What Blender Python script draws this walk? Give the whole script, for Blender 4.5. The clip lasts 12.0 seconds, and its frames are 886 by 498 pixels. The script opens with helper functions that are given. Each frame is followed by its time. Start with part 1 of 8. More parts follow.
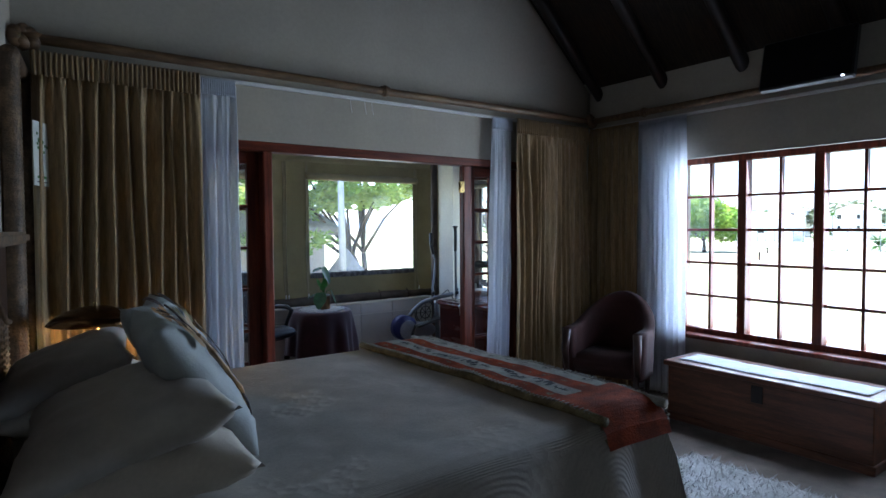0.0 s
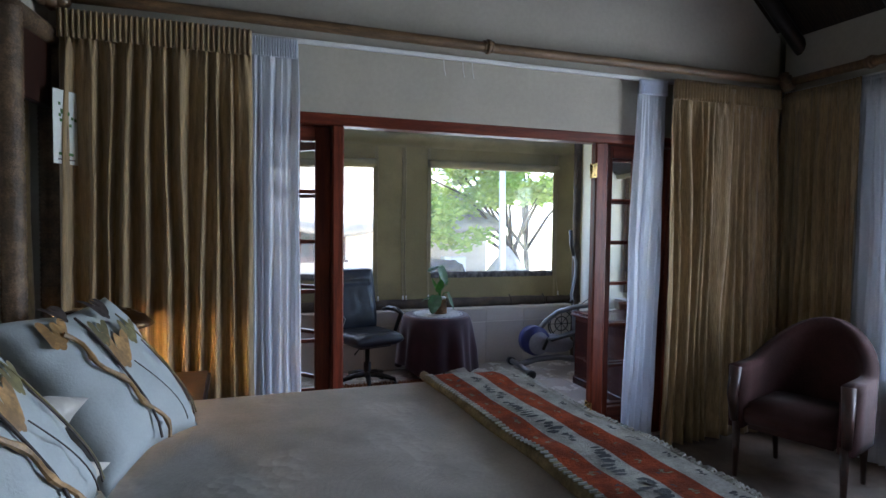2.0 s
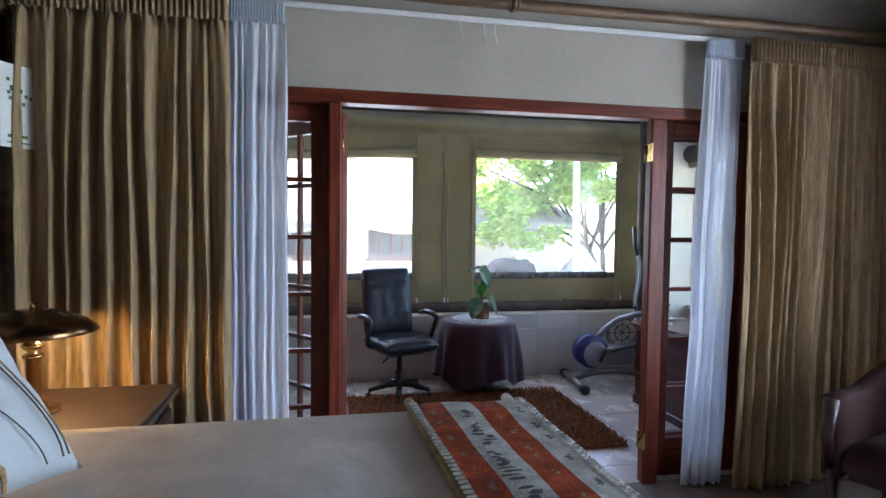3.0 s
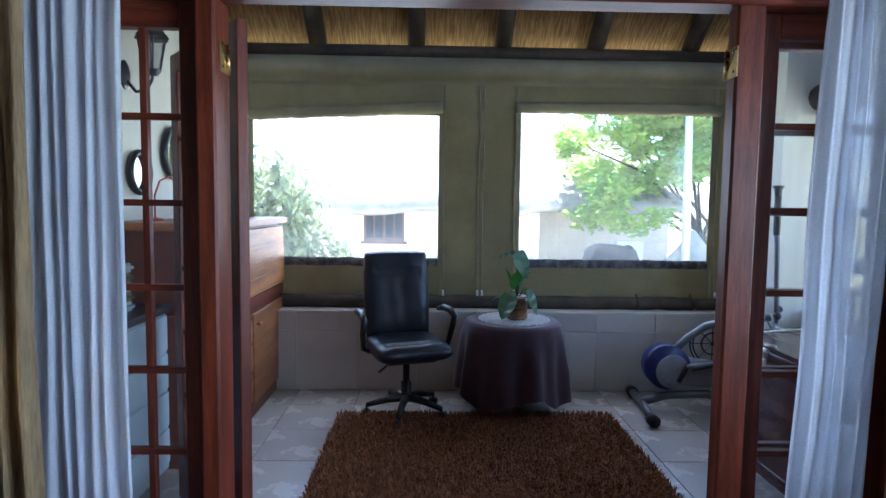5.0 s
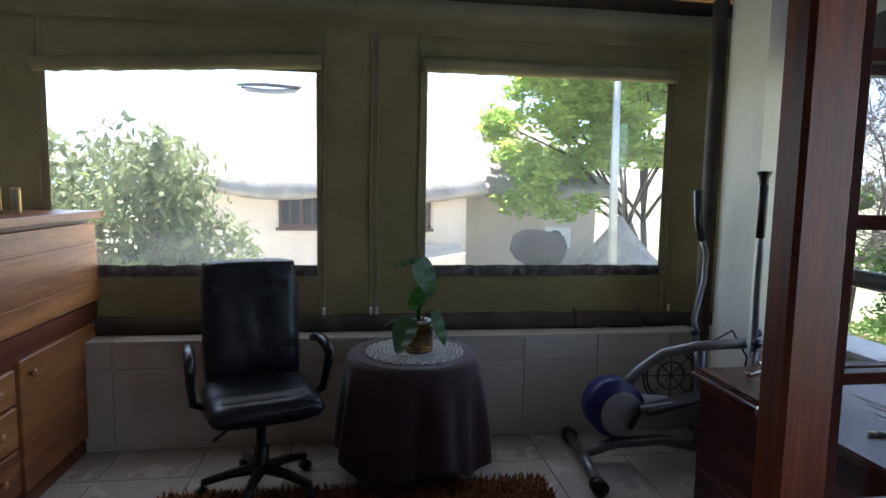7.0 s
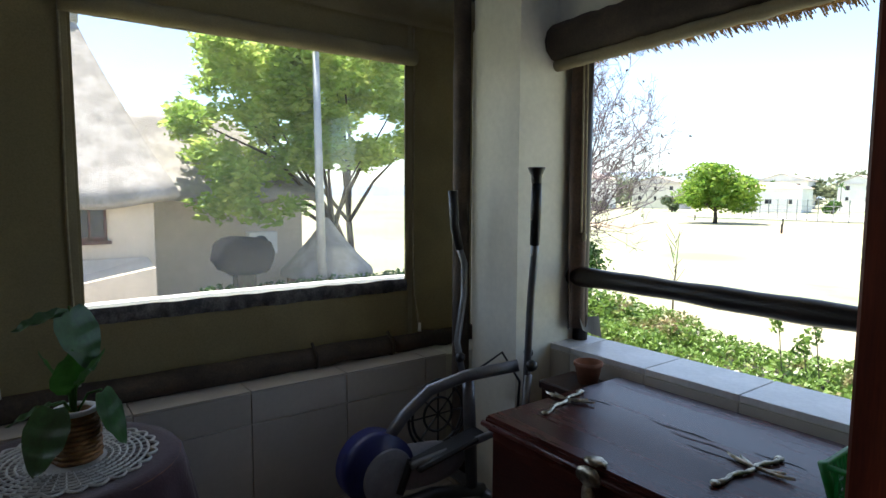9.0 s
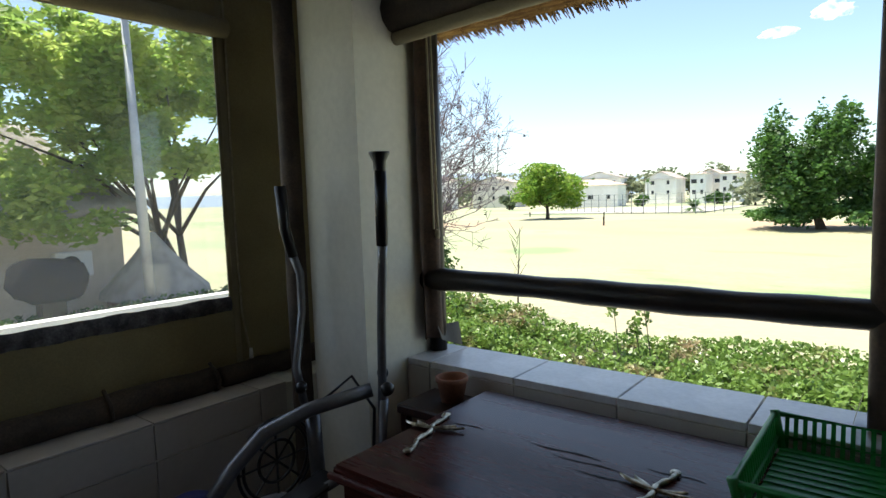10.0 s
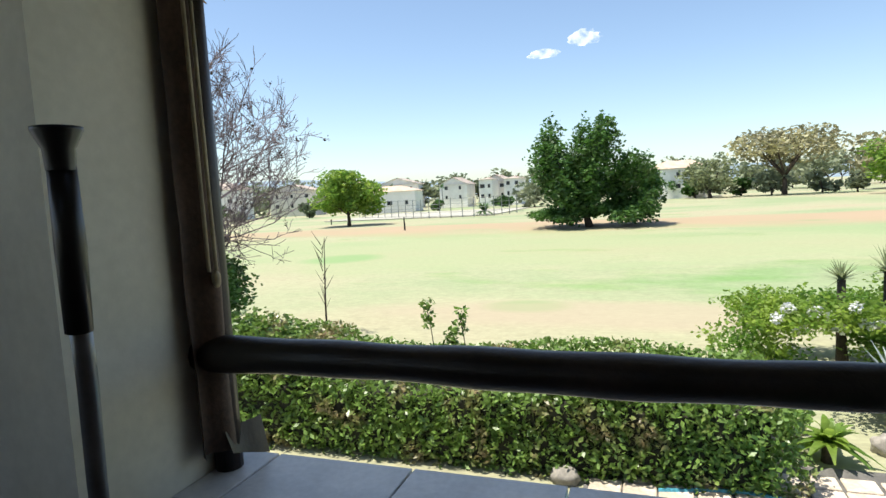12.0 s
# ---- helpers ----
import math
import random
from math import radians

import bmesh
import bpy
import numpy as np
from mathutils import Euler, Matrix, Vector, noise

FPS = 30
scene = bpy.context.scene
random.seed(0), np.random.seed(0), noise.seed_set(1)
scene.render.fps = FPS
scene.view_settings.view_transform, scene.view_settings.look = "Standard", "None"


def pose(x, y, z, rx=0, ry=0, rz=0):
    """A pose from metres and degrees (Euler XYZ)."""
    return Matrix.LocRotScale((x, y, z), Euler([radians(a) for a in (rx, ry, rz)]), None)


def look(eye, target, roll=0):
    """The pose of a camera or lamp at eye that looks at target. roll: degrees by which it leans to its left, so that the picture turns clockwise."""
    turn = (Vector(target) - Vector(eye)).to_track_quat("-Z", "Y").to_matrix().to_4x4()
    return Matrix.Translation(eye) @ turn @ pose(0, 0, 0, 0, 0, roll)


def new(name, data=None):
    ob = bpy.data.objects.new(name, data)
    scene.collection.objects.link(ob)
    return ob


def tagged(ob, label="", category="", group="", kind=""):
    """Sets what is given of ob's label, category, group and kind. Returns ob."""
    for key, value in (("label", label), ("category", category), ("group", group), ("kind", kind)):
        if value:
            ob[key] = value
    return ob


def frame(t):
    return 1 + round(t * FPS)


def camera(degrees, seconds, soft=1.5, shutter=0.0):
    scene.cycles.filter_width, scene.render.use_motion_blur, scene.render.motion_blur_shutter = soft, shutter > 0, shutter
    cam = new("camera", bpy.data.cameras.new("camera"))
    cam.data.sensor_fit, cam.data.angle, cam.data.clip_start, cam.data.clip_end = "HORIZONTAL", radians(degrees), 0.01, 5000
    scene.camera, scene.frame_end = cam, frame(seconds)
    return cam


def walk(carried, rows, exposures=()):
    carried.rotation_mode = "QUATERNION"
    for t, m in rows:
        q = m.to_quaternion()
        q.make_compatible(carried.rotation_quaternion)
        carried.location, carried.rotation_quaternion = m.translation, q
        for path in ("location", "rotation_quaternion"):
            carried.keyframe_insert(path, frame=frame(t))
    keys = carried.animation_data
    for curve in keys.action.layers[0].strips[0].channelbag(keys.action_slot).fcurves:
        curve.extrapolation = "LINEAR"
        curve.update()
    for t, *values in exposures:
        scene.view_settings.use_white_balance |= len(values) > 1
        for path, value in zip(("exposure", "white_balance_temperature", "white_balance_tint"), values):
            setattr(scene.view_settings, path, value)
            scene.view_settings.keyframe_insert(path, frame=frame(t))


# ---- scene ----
cam = camera(74.0, 12.0)
PATH = [
    (0, (-1.446, -4.011, 1.522), (-0.271, -2.394, 1.445), -0.35),
    (0.5, (-1.258, -3.912, 1.51), (-0.214, -2.208, 1.429), 0.15),
    (1, (-1.032, -3.764, 1.522), (-0.117, -1.988, 1.438), 0.4),
    (1.5, (-0.818, -3.605, 1.518), (-0.035, -1.766, 1.433), 0.4),
    (2, (-0.575, -3.385, 1.496), (0.087, -1.5, 1.409), 0.7),
    (2.5, (-0.341, -3.186, 1.468), (0.204, -1.263, 1.383), 0.7),
    (3, (-0.095, -2.961, 1.468), (0.312, -1.004, 1.374), 0.7),
    (4, (0.57, -2.6, 1.432), (0.79, -0.62, 1.325), 0.75),
    (5, (0.694, -1.938, 1.387), (0.74, 0.055, 1.236), 0.75),
    (5.5, (0.778, -1.669, 1.384), (0.81, 0.322, 1.199), 0.9),
    (6, (0.83, -1.421, 1.395), (0.854, 0.569, 1.196), 0.9),
    (6.5, (0.93, -1.1, 1.402), (0.962, 0.89, 1.203), 1.2),
    (7, (1.0, -0.85, 1.425), (1.281, 1.119, 1.221), 1.0),
    (7.3, (1.01, -0.712, 1.434), (1.52, 1.211, 1.235), 0.8),
    (7.5, (1.012, -0.617, 1.442), (1.634, 1.273, 1.238), 0.5),
    (7.7, (1.02, -0.537, 1.445), (1.734, 1.32, 1.241), 0.3),
    (9.3, (1.257, 0.037, 1.421), (2.501, 1.592, 1.23), -0.5),
    (9.5, (1.332, 0.078, 1.419), (2.618, 1.597, 1.223), -1.2),
    (10, (1.448, 0.237, 1.379), (3.0, 1.486, 1.202), -1.9),
    (10.5, (1.57, 0.375, 1.373), (3.259, 1.433, 1.201), -2.4),
    (11, (1.749, 0.504, 1.369), (3.526, 1.406, 1.197), -2.8),
    (11.5, (1.954, 0.61, 1.37), (3.773, 1.424, 1.202), -3.3),
    (12, (2.165, 0.766, 1.402), (4.04, 1.436, 1.219), -3.1),
]
walk(cam, [(t, look(eye, target, roll)) for t, eye, target, roll in PATH], [(0, 2.55, 5500, 10), (1.5, 2.85, 5800, 12), (3, 3.6, 5800, 14), (5, 3.2, 5300, 10), (6.5, 2.35, 6250, 10), (7.5, 2.05, 6300, 10), (9.5, 1.35, 6650, 8), (10.5, 0.85, 6700, 6), (12, 0.6, 6650, 6)])

# ---- light ----
world = bpy.data.worlds.new("sky")
scene.world = world
world.use_nodes = True
_n = world.node_tree.nodes
_sky = _n.new("ShaderNodeTexSky")
_sky.sky_type = "NISHITA"
_sky.sun_disc = False
SUN_EL, SUN_AZ = 74.0, -20.0          # degrees; azimuth from +y towards +x
_sky.sun_elevation, _sky.sun_rotation = radians(SUN_EL), radians(SUN_AZ)
_sky.air_density, _sky.dust_density, _sky.altitude = 1.0, 2.4, 1300
world.node_tree.links.new(_sky.outputs[0], _n["Background"].inputs[0])
_n["Background"].inputs[1].default_value = 0.14
sun_data = bpy.data.lights.new("sun", "SUN")
sun_data.energy, sun_data.angle, sun_data.color = 5.0, radians(0.5), (1.0, 0.95, 0.87)
sun = new("sun", sun_data)
_d = Vector((math.sin(radians(SUN_AZ)) * math.cos(radians(SUN_EL)), math.cos(radians(SUN_AZ)) * math.cos(radians(SUN_EL)), math.sin(radians(SUN_EL))))
sun.matrix_world = look(_d * 60, (0, 0, 0))


def window_light(name, m, w, h, watts, colour):
    """Sky light coming in through a window's opening."""
    d = bpy.data.lights.new(name, "AREA")
    d.shape, d.size, d.size_y, d.energy, d.color = "RECTANGLE", w, h, watts, colour
    ob = new(name, d)
    ob.matrix_world = m
    return ob


window_light("window_light", look((3.53, -2.14, 1.33), (0, -2.14, 0.65)), 2.2, 1.45, 24.0, (0.80, 0.90, 1.0))
window_light("window_light", look((0.08, 2.56, 1.50), (0.08, 0, 1.2)), 1.35, 1.05, 1.5, (0.88, 0.95, 1.0))
window_light("window_light", look((2.15, 2.56, 1.52), (2.15, 0, 1.2)), 1.45, 1.10, 0.9, (0.88, 0.95, 1.0))
window_light("window_light", look((3.47, 1.08, 1.35), (0, 1.08, 1.1)), 1.45, 1.2, 0.7, (0.80, 0.90, 1.0))


# ---- materials ----
def node(nt, kind, **kw):
    n = nt.nodes.new(kind)
    for k, v in kw.items():
        n.inputs[k].default_value = v
    return n


def mat(name, colour, rough=0.6, metal=0.0, vary=0.15, scale=6.0, fine=60.0, bump=0.1, dist=0.004, stretch=(1, 1, 1), second=None, mix=(0.42, 0.62), spec=0.5, piece=0.0, world_space=False, sheen=0.0, trans=0.0):
    """A surface with large stains (scale), fine grain (fine) and relief."""
    m = bpy.data.materials.new(name)
    m.use_nodes = True
    nt = m.node_tree
    b = nt.nodes["Principled BSDF"]
    tc = nt.nodes.new("ShaderNodeTexCoord")
    mp = nt.nodes.new("ShaderNodeMapping")
    mp.inputs["Scale"].default_value = stretch
    if world_space:
        geo = nt.nodes.new("ShaderNodeNewGeometry")
        nt.links.new(geo.outputs["Position"], mp.inputs[0])
    else:
        nt.links.new(tc.outputs["Object"], mp.inputs[0])
    big = node(nt, "ShaderNodeTexNoise", Scale=scale, Detail=5.0, Roughness=0.6)
    small = node(nt, "ShaderNodeTexNoise", Scale=fine, Detail=3.0, Roughness=0.6)
    for n in (big, small):
        nt.links.new(mp.outputs[0], n.inputs["Vector"])
    ramp = nt.nodes.new("ShaderNodeValToRGB")
    ramp.color_ramp.elements[0].position, ramp.color_ramp.elements[1].position = mix
    c2 = second or tuple(c * (1 - 1.6 * vary) for c in colour)
    ramp.color_ramp.elements[0].color, ramp.color_ramp.elements[1].color = (*c2, 1), (*colour, 1)
    nt.links.new(big.outputs["Fac"], ramp.inputs[0])
    mul = nt.nodes.new("ShaderNodeMixRGB")
    mul.blend_type = "MULTIPLY"
    mul.inputs[0].default_value = 1.0
    mr = nt.nodes.new("ShaderNodeMapRange")
    mr.inputs["From Min"].default_value, mr.inputs["From Max"].default_value = 0.3, 0.7
    mr.inputs["To Min"].default_value, mr.inputs["To Max"].default_value = 1 - vary, 1 + vary * 0.5
    nt.links.new(small.outputs["Fac"], mr.inputs["Value"])
    nt.links.new(ramp.outputs[0], mul.inputs[1])
    nt.links.new(mr.outputs[0], mul.inputs[2])
    out = mul.outputs[0]
    if piece:
        oi = nt.nodes.new("ShaderNodeObjectInfo")
        pr = nt.nodes.new("ShaderNodeMapRange")
        pr.inputs["To Min"].default_value, pr.inputs["To Max"].default_value = 1 - piece, 1 + piece
        nt.links.new(oi.outputs["Random"], pr.inputs["Value"])
        m2 = nt.nodes.new("ShaderNodeMixRGB")
        m2.blend_type = "MULTIPLY"
        m2.inputs[0].default_value = 1.0
        nt.links.new(out, m2.inputs[1])
        nt.links.new(pr.outputs[0], m2.inputs[2])
        out = m2.outputs[0]
    nt.links.new(out, b.inputs["Base Color"])
    b.inputs["Metallic"].default_value = metal
    b.inputs["Specular IOR Level"].default_value = spec
    if sheen:
        b.inputs["Sheen Weight"].default_value = sheen
    rr = nt.nodes.new("ShaderNodeMapRange")
    rr.inputs["To Min"].default_value, rr.inputs["To Max"].default_value = max(0.02, rough - 0.1), min(1, rough + 0.1)
    nt.links.new(big.outputs["Fac"], rr.inputs["Value"])
    nt.links.new(rr.outputs[0], b.inputs["Roughness"])
    if bump:
        bn = nt.nodes.new("ShaderNodeBump")
        bn.inputs["Strength"].default_value, bn.inputs["Distance"].default_value = bump, dist
        nt.links.new(small.outputs["Fac"], bn.inputs["Height"])
        nt.links.new(bn.outputs[0], b.inputs["Normal"])
    if trans:
        tr = nt.nodes.new("ShaderNodeBsdfTranslucent")
        nt.links.new(out, tr.inputs["Color"])
        mx = nt.nodes.new("ShaderNodeMixShader")
        mx.inputs[0].default_value = trans
        nt.links.new(b.outputs[0], mx.inputs[1])
        nt.links.new(tr.outputs[0], mx.inputs[2])
        nt.links.new(mx.outputs[0], nt.nodes["Material Output"].inputs["Surface"])
    return m


def glass(name, clear=0.9, haze=0.0, tint=(1, 1, 1)):
    """Thin pane: mostly see-through, a glossy film and some dust."""
    m = bpy.data.materials.new(name)
    m.use_nodes = True
    nt = m.node_tree
    nt.nodes.remove(nt.nodes["Principled BSDF"])
    t = node(nt, "ShaderNodeBsdfTransparent", Color=(*[c * clear for c in tint], 1))
    g = node(nt, "ShaderNodeBsdfGlossy", Roughness=0.03, Color=(0.9, 0.9, 0.9, 1))
    lw = node(nt, "ShaderNodeLayerWeight", Blend=0.5)
    pw = nt.nodes.new("ShaderNodeMath")
    pw.operation = "POWER"
    pw.inputs[1].default_value = 4.0
    nt.links.new(lw.outputs["Facing"], pw.inputs[0])
    f = nt.nodes.new("ShaderNodeMapRange")
    f.inputs["To Min"].default_value, f.inputs["To Max"].default_value = 0.03, 0.6
    nt.links.new(pw.outputs[0], f.inputs["Value"])
    mx = nt.nodes.new("ShaderNodeMixShader")
    nt.links.new(f.outputs[0], mx.inputs[0])
    nt.links.new(t.outputs[0], mx.inputs[1])
    nt.links.new(g.outputs[0], mx.inputs[2])
    out = mx.outputs[0]
    if haze:
        d = node(nt, "ShaderNodeBsdfTranslucent", Color=(0.8, 0.8, 0.8, 1))
        nz = node(nt, "ShaderNodeTexNoise", Scale=2.2, Detail=6.0)
        mr = nt.nodes.new("ShaderNodeMapRange")
        mr.inputs["From Min"].default_value, mr.inputs["From Max"].default_value = 0.4, 0.8
        mr.inputs["To Min"].default_value, mr.inputs["To Max"].default_value = haze * 0.4, haze
        nt.links.new(nz.outputs["Fac"], mr.inputs["Value"])
        m2 = nt.nodes.new("ShaderNodeMixShader")
        nt.links.new(mr.outputs[0], m2.inputs[0])
        nt.links.new(out, m2.inputs[1])
        nt.links.new(d.outputs[0], m2.inputs[2])
        out = m2.outputs[0]
    nt.links.new(out, nt.nodes["Material Output"].inputs["Surface"])
    return m


def sheer(name, colour, see=0.35):
    """Net curtain: partly see-through weave that also glows with the light behind it."""
    m = bpy.data.materials.new(name)
    m.use_nodes = True
    nt = m.node_tree
    b = nt.nodes["Principled BSDF"]
    b.inputs["Roughness"].default_value = 0.8
    tc = nt.nodes.new("ShaderNodeTexCoord")
    nz = node(nt, "ShaderNodeTexNoise", Scale=160.0, Detail=2.0)
    nt.links.new(tc.outputs["Object"], nz.inputs["Vector"])
    mr = nt.nodes.new("ShaderNodeMapRange")
    mr.inputs["To Min"].default_value, mr.inputs["To Max"].default_value = see - 0.12, see + 0.12
    nt.links.new(nz.outputs["Fac"], mr.inputs["Value"])
    b.inputs["Base Color"].default_value = (*colour, 1)
    tl = node(nt, "ShaderNodeBsdfTranslucent", Color=(*colour, 1))
    tp = node(nt, "ShaderNodeBsdfTransparent", Color=(1, 1, 1, 1))
    m1, m2 = nt.nodes.new("ShaderNodeMixShader"), nt.nodes.new("ShaderNodeMixShader")
    m1.inputs[0].default_value = 0.5
    nt.links.new(b.outputs[0], m1.inputs[1])
    nt.links.new(tl.outputs[0], m1.inputs[2])
    nt.links.new(mr.outputs[0], m2.inputs[0])
    nt.links.new(m1.outputs[0], m2.inputs[1])
    nt.links.new(tp.outputs[0], m2.inputs[2])
    nt.links.new(m2.outputs[0], nt.nodes["Material Output"].inputs["Surface"])
    return m


def glow(name, colour, strength):
    m = bpy.data.materials.new(name)
    m.use_nodes = True
    b = m.node_tree.nodes["Principled BSDF"]
    b.inputs["Base Color"].default_value = (*colour, 1)
    b.inputs["Emission Color"].default_value = (*colour, 1)
    b.inputs["Emission Strength"].default_value = strength
    return m


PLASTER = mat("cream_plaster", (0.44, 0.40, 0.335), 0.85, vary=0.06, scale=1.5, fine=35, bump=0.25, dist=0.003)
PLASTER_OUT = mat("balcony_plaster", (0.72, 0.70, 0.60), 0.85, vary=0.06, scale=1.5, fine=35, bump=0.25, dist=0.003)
CARPET = mat("beige_carpet", (0.24, 0.20, 0.17), 0.95, vary=0.25, scale=3, fine=220, bump=0.6, dist=0.006)
TILE = mat("floor_tile_glaze", (0.48, 0.445, 0.41), 0.26, vary=0.035, scale=4, fine=50, bump=0.03, piece=0.06)
TILE_WALL = mat("wall_tile_glaze", (0.52, 0.48, 0.43), 0.4, vary=0.04, scale=4, fine=50, bump=0.03, piece=0.06)
TILE_SILL = mat("sill_tile_glaze", (0.70, 0.69, 0.68), 0.35, vary=0.1, scale=5, fine=60, bump=0.04, piece=0.05)
GROUT = mat("grey_grout", (0.16, 0.15, 0.14), 0.9, vary=0.2, bump=0.3)
RED_WOOD = mat("meranti_varnish", (0.20, 0.040, 0.017), 0.42, vary=0.3, scale=3, fine=40, stretch=(9, 9, 0.7), bump=0.08, spec=0.3, second=(0.10, 0.019, 0.009))
RED_WOOD_H = mat("meranti_rail_varnish", (0.20, 0.040, 0.017), 0.42, vary=0.3, scale=3, fine=40, stretch=(0.7, 9, 9), bump=0.08, spec=0.3, second=(0.10, 0.019, 0.009))
BRASS = mat("brass", (0.75, 0.53, 0.22), 0.28, metal=1.0, vary=0.15, scale=8, bump=0.03)
POLE_WOOD = mat("curtain_pole_wood", (0.20, 0.115, 0.055), 0.5, vary=0.3, scale=5, fine=60, stretch=(1, 6, 6), bump=0.15)
CURTAIN = mat("gold_crinkled_curtain", (0.41, 0.28, 0.135), 0.75, vary=0.3, scale=9, fine=45, stretch=(3.0, 3.0, 0.35), bump=0.7, dist=0.006, second=(0.29, 0.20, 0.10), sheen=0.3, trans=0.12)
NET = sheer("white_net", (0.88, 0.91, 0.97), 0.24)
CANVAS = mat("khaki_canvas", (0.35, 0.30, 0.17), 0.85, vary=0.14, scale=2, fine=160, bump=0.25, dist=0.002, trans=0.22)
CANVAS_DARK = mat("brown_canvas_roll", (0.085, 0.060, 0.042), 0.8, vary=0.3, scale=5, fine=120, bump=0.3)
PVC = glass("clear_pvc", 0.95, 0.06)
PANE = glass("window_pane", 0.95)
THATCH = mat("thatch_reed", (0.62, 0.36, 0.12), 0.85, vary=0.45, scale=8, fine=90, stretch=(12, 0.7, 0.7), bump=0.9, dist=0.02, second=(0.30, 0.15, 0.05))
# bedroom thatch, about a tenth of the balcony reed's base colour
THATCH_DARK = mat("dark_thatch", (0.060, 0.036, 0.022), 0.9, vary=0.4, scale=8, fine=90, stretch=(0.7, 12, 0.7), bump=0.9, dist=0.02)
THATCH_OUT = mat("weathered_thatch", (0.44, 0.41, 0.37), 0.95, vary=0.2, scale=1.2, fine=20, bump=0.7, dist=0.05)
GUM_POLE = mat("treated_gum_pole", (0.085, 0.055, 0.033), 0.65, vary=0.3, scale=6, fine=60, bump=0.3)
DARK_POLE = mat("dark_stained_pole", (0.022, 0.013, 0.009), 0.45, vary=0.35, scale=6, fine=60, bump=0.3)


# ---- mesh helpers ----
def finish(name, bm, material, parent=None, label="", smooth=False):
    me = bpy.data.meshes.new(name)
    bmesh.ops.recalc_face_normals(bm, faces=bm.faces)
    bm.to_mesh(me)
    bm.free()
    if smooth:
        for p in me.polygons:
            p.use_smooth = True
    for m in (material if isinstance(material, (list, tuple)) else (material,)):
        me.materials.append(m)
    ob = new(name, me)
    if parent is not None:
        ob.parent = parent
    if label:
        tagged(ob, label)
    return ob


def part(name, bm, material, parent, label="", smooth=False):
    return finish(name, bm, material, parent, label, smooth)


def thing(name, m, label, category, group="", kind=""):
    """An empty at a thing's base, which carries its parts."""
    ob = new(name)
    ob.empty_display_size = 0.1
    ob.matrix_basis = m
    return tagged(ob, label, category, group, kind)


def add_box(bm, x0, x1, y0, y1, z0, z1, bevel=0.0, m=None, seg=1):
    r = bmesh.ops.create_cube(bm, size=1.0)
    vs = r["verts"]
    bmesh.ops.transform(bm, matrix=Matrix.Translation(((x0 + x1) / 2, (y0 + y1) / 2, (z0 + z1) / 2)) @ Matrix.Diagonal((abs(x1 - x0), abs(y1 - y0), abs(z1 - z0), 1)), verts=vs)
    if bevel:
        es = list({e for v in vs for e in v.link_edges})
        g = bmesh.ops.bevel(bm, geom=es, offset=bevel, segments=seg, affect="EDGES", clamp_overlap=True)
        vs = list({v for f in g["faces"] for v in f.verts} | {v for v in vs if v.is_valid})
    if m is not None:
        bmesh.ops.transform(bm, matrix=m, verts=vs)
    return vs


def box(x0, x1, y0, y1, z0, z1, bevel=0.0, m=None, seg=1):
    bm = bmesh.new()
    add_box(bm, x0, x1, y0, y1, z0, z1, bevel, m, seg)
    return bm


def add_tube(bm, pts, radii, sides=10, cap=True):
    """A round bar through the points, with a radius at each."""
    pts = [Vector(p) for p in pts]
    if not isinstance(radii, (list, tuple)):
        radii = [radii] * len(pts)
    rings = []
    up = Vector((0, 0, 1))
    prev = None
    for i, p in enumerate(pts):
        d = (pts[min(i + 1, len(pts) - 1)] - pts[max(i - 1, 0)]).normalized()
        if prev is None:
            a = d.cross(up if abs(d.z) < 0.9 else Vector((1, 0, 0))).normalized()
        else:
            a = (prev - d * prev.dot(d)).normalized()
        prev = a
        b = d.cross(a)
        rings.append([bm.verts.new(p + (a * math.cos(t) + b * math.sin(t)) * radii[i]) for t in (2 * math.pi * k / sides for k in range(sides))])
    for r0, r1 in zip(rings, rings[1:]):
        for k in range(sides):
            bm.faces.new((r0[k], r0[(k + 1) % sides], r1[(k + 1) % sides], r1[k]))
    if cap:
        bm.faces.new(rings[0][::-1])
        bm.faces.new(rings[-1])
    return rings


def tube(pts, radii, sides=10, cap=True):
    bm = bmesh.new()
    add_tube(bm, pts, radii, sides, cap)
    return bm


def add_lathe(bm, profile, sides=24, at=(0, 0, 0)):
    """Turns (radius, height) pairs round the vertical through at."""
    rings = []
    for r, z in profile:
        if r < 1e-5:
            rings.append([bm.verts.new((at[0], at[1], at[2] + z))])
        else:
            rings.append([bm.verts.new((at[0] + r * math.cos(t), at[1] + r * math.sin(t), at[2] + z)) for t in (2 * math.pi * k / sides for k in range(sides))])
    for a, b in zip(rings, rings[1:]):
        if len(a) == 1 and len(b) == 1:
            continue
        for k in range(sides):
            j = (k + 1) % sides
            if len(a) == 1:
                bm.faces.new((a[0], b[j], b[k]))
            elif len(b) == 1:
                bm.faces.new((a[k], a[j], b[0]))
            else:
                bm.faces.new((a[k], a[j], b[j], b[k]))


def lathe(profile, sides=24, at=(0, 0, 0)):
    bm = bmesh.new()
    add_lathe(bm, profile, sides, at)
    return bm


def sheet(nu, nv, f, closed=False):
    """A grid surface f(u, v), u and v from 0 to 1."""
    bm = bmesh.new()
    g = [[bm.verts.new(f(i / nu, j / nv)) for j in range(nv + 1)] for i in range(nu + (0 if closed else 1))]
    n = len(g)
    for i in range(nu):
        for j in range(nv):
            bm.faces.new((g[i][j], g[(i + 1) % n][j], g[(i + 1) % n][j + 1], g[i][j + 1]))
    return bm


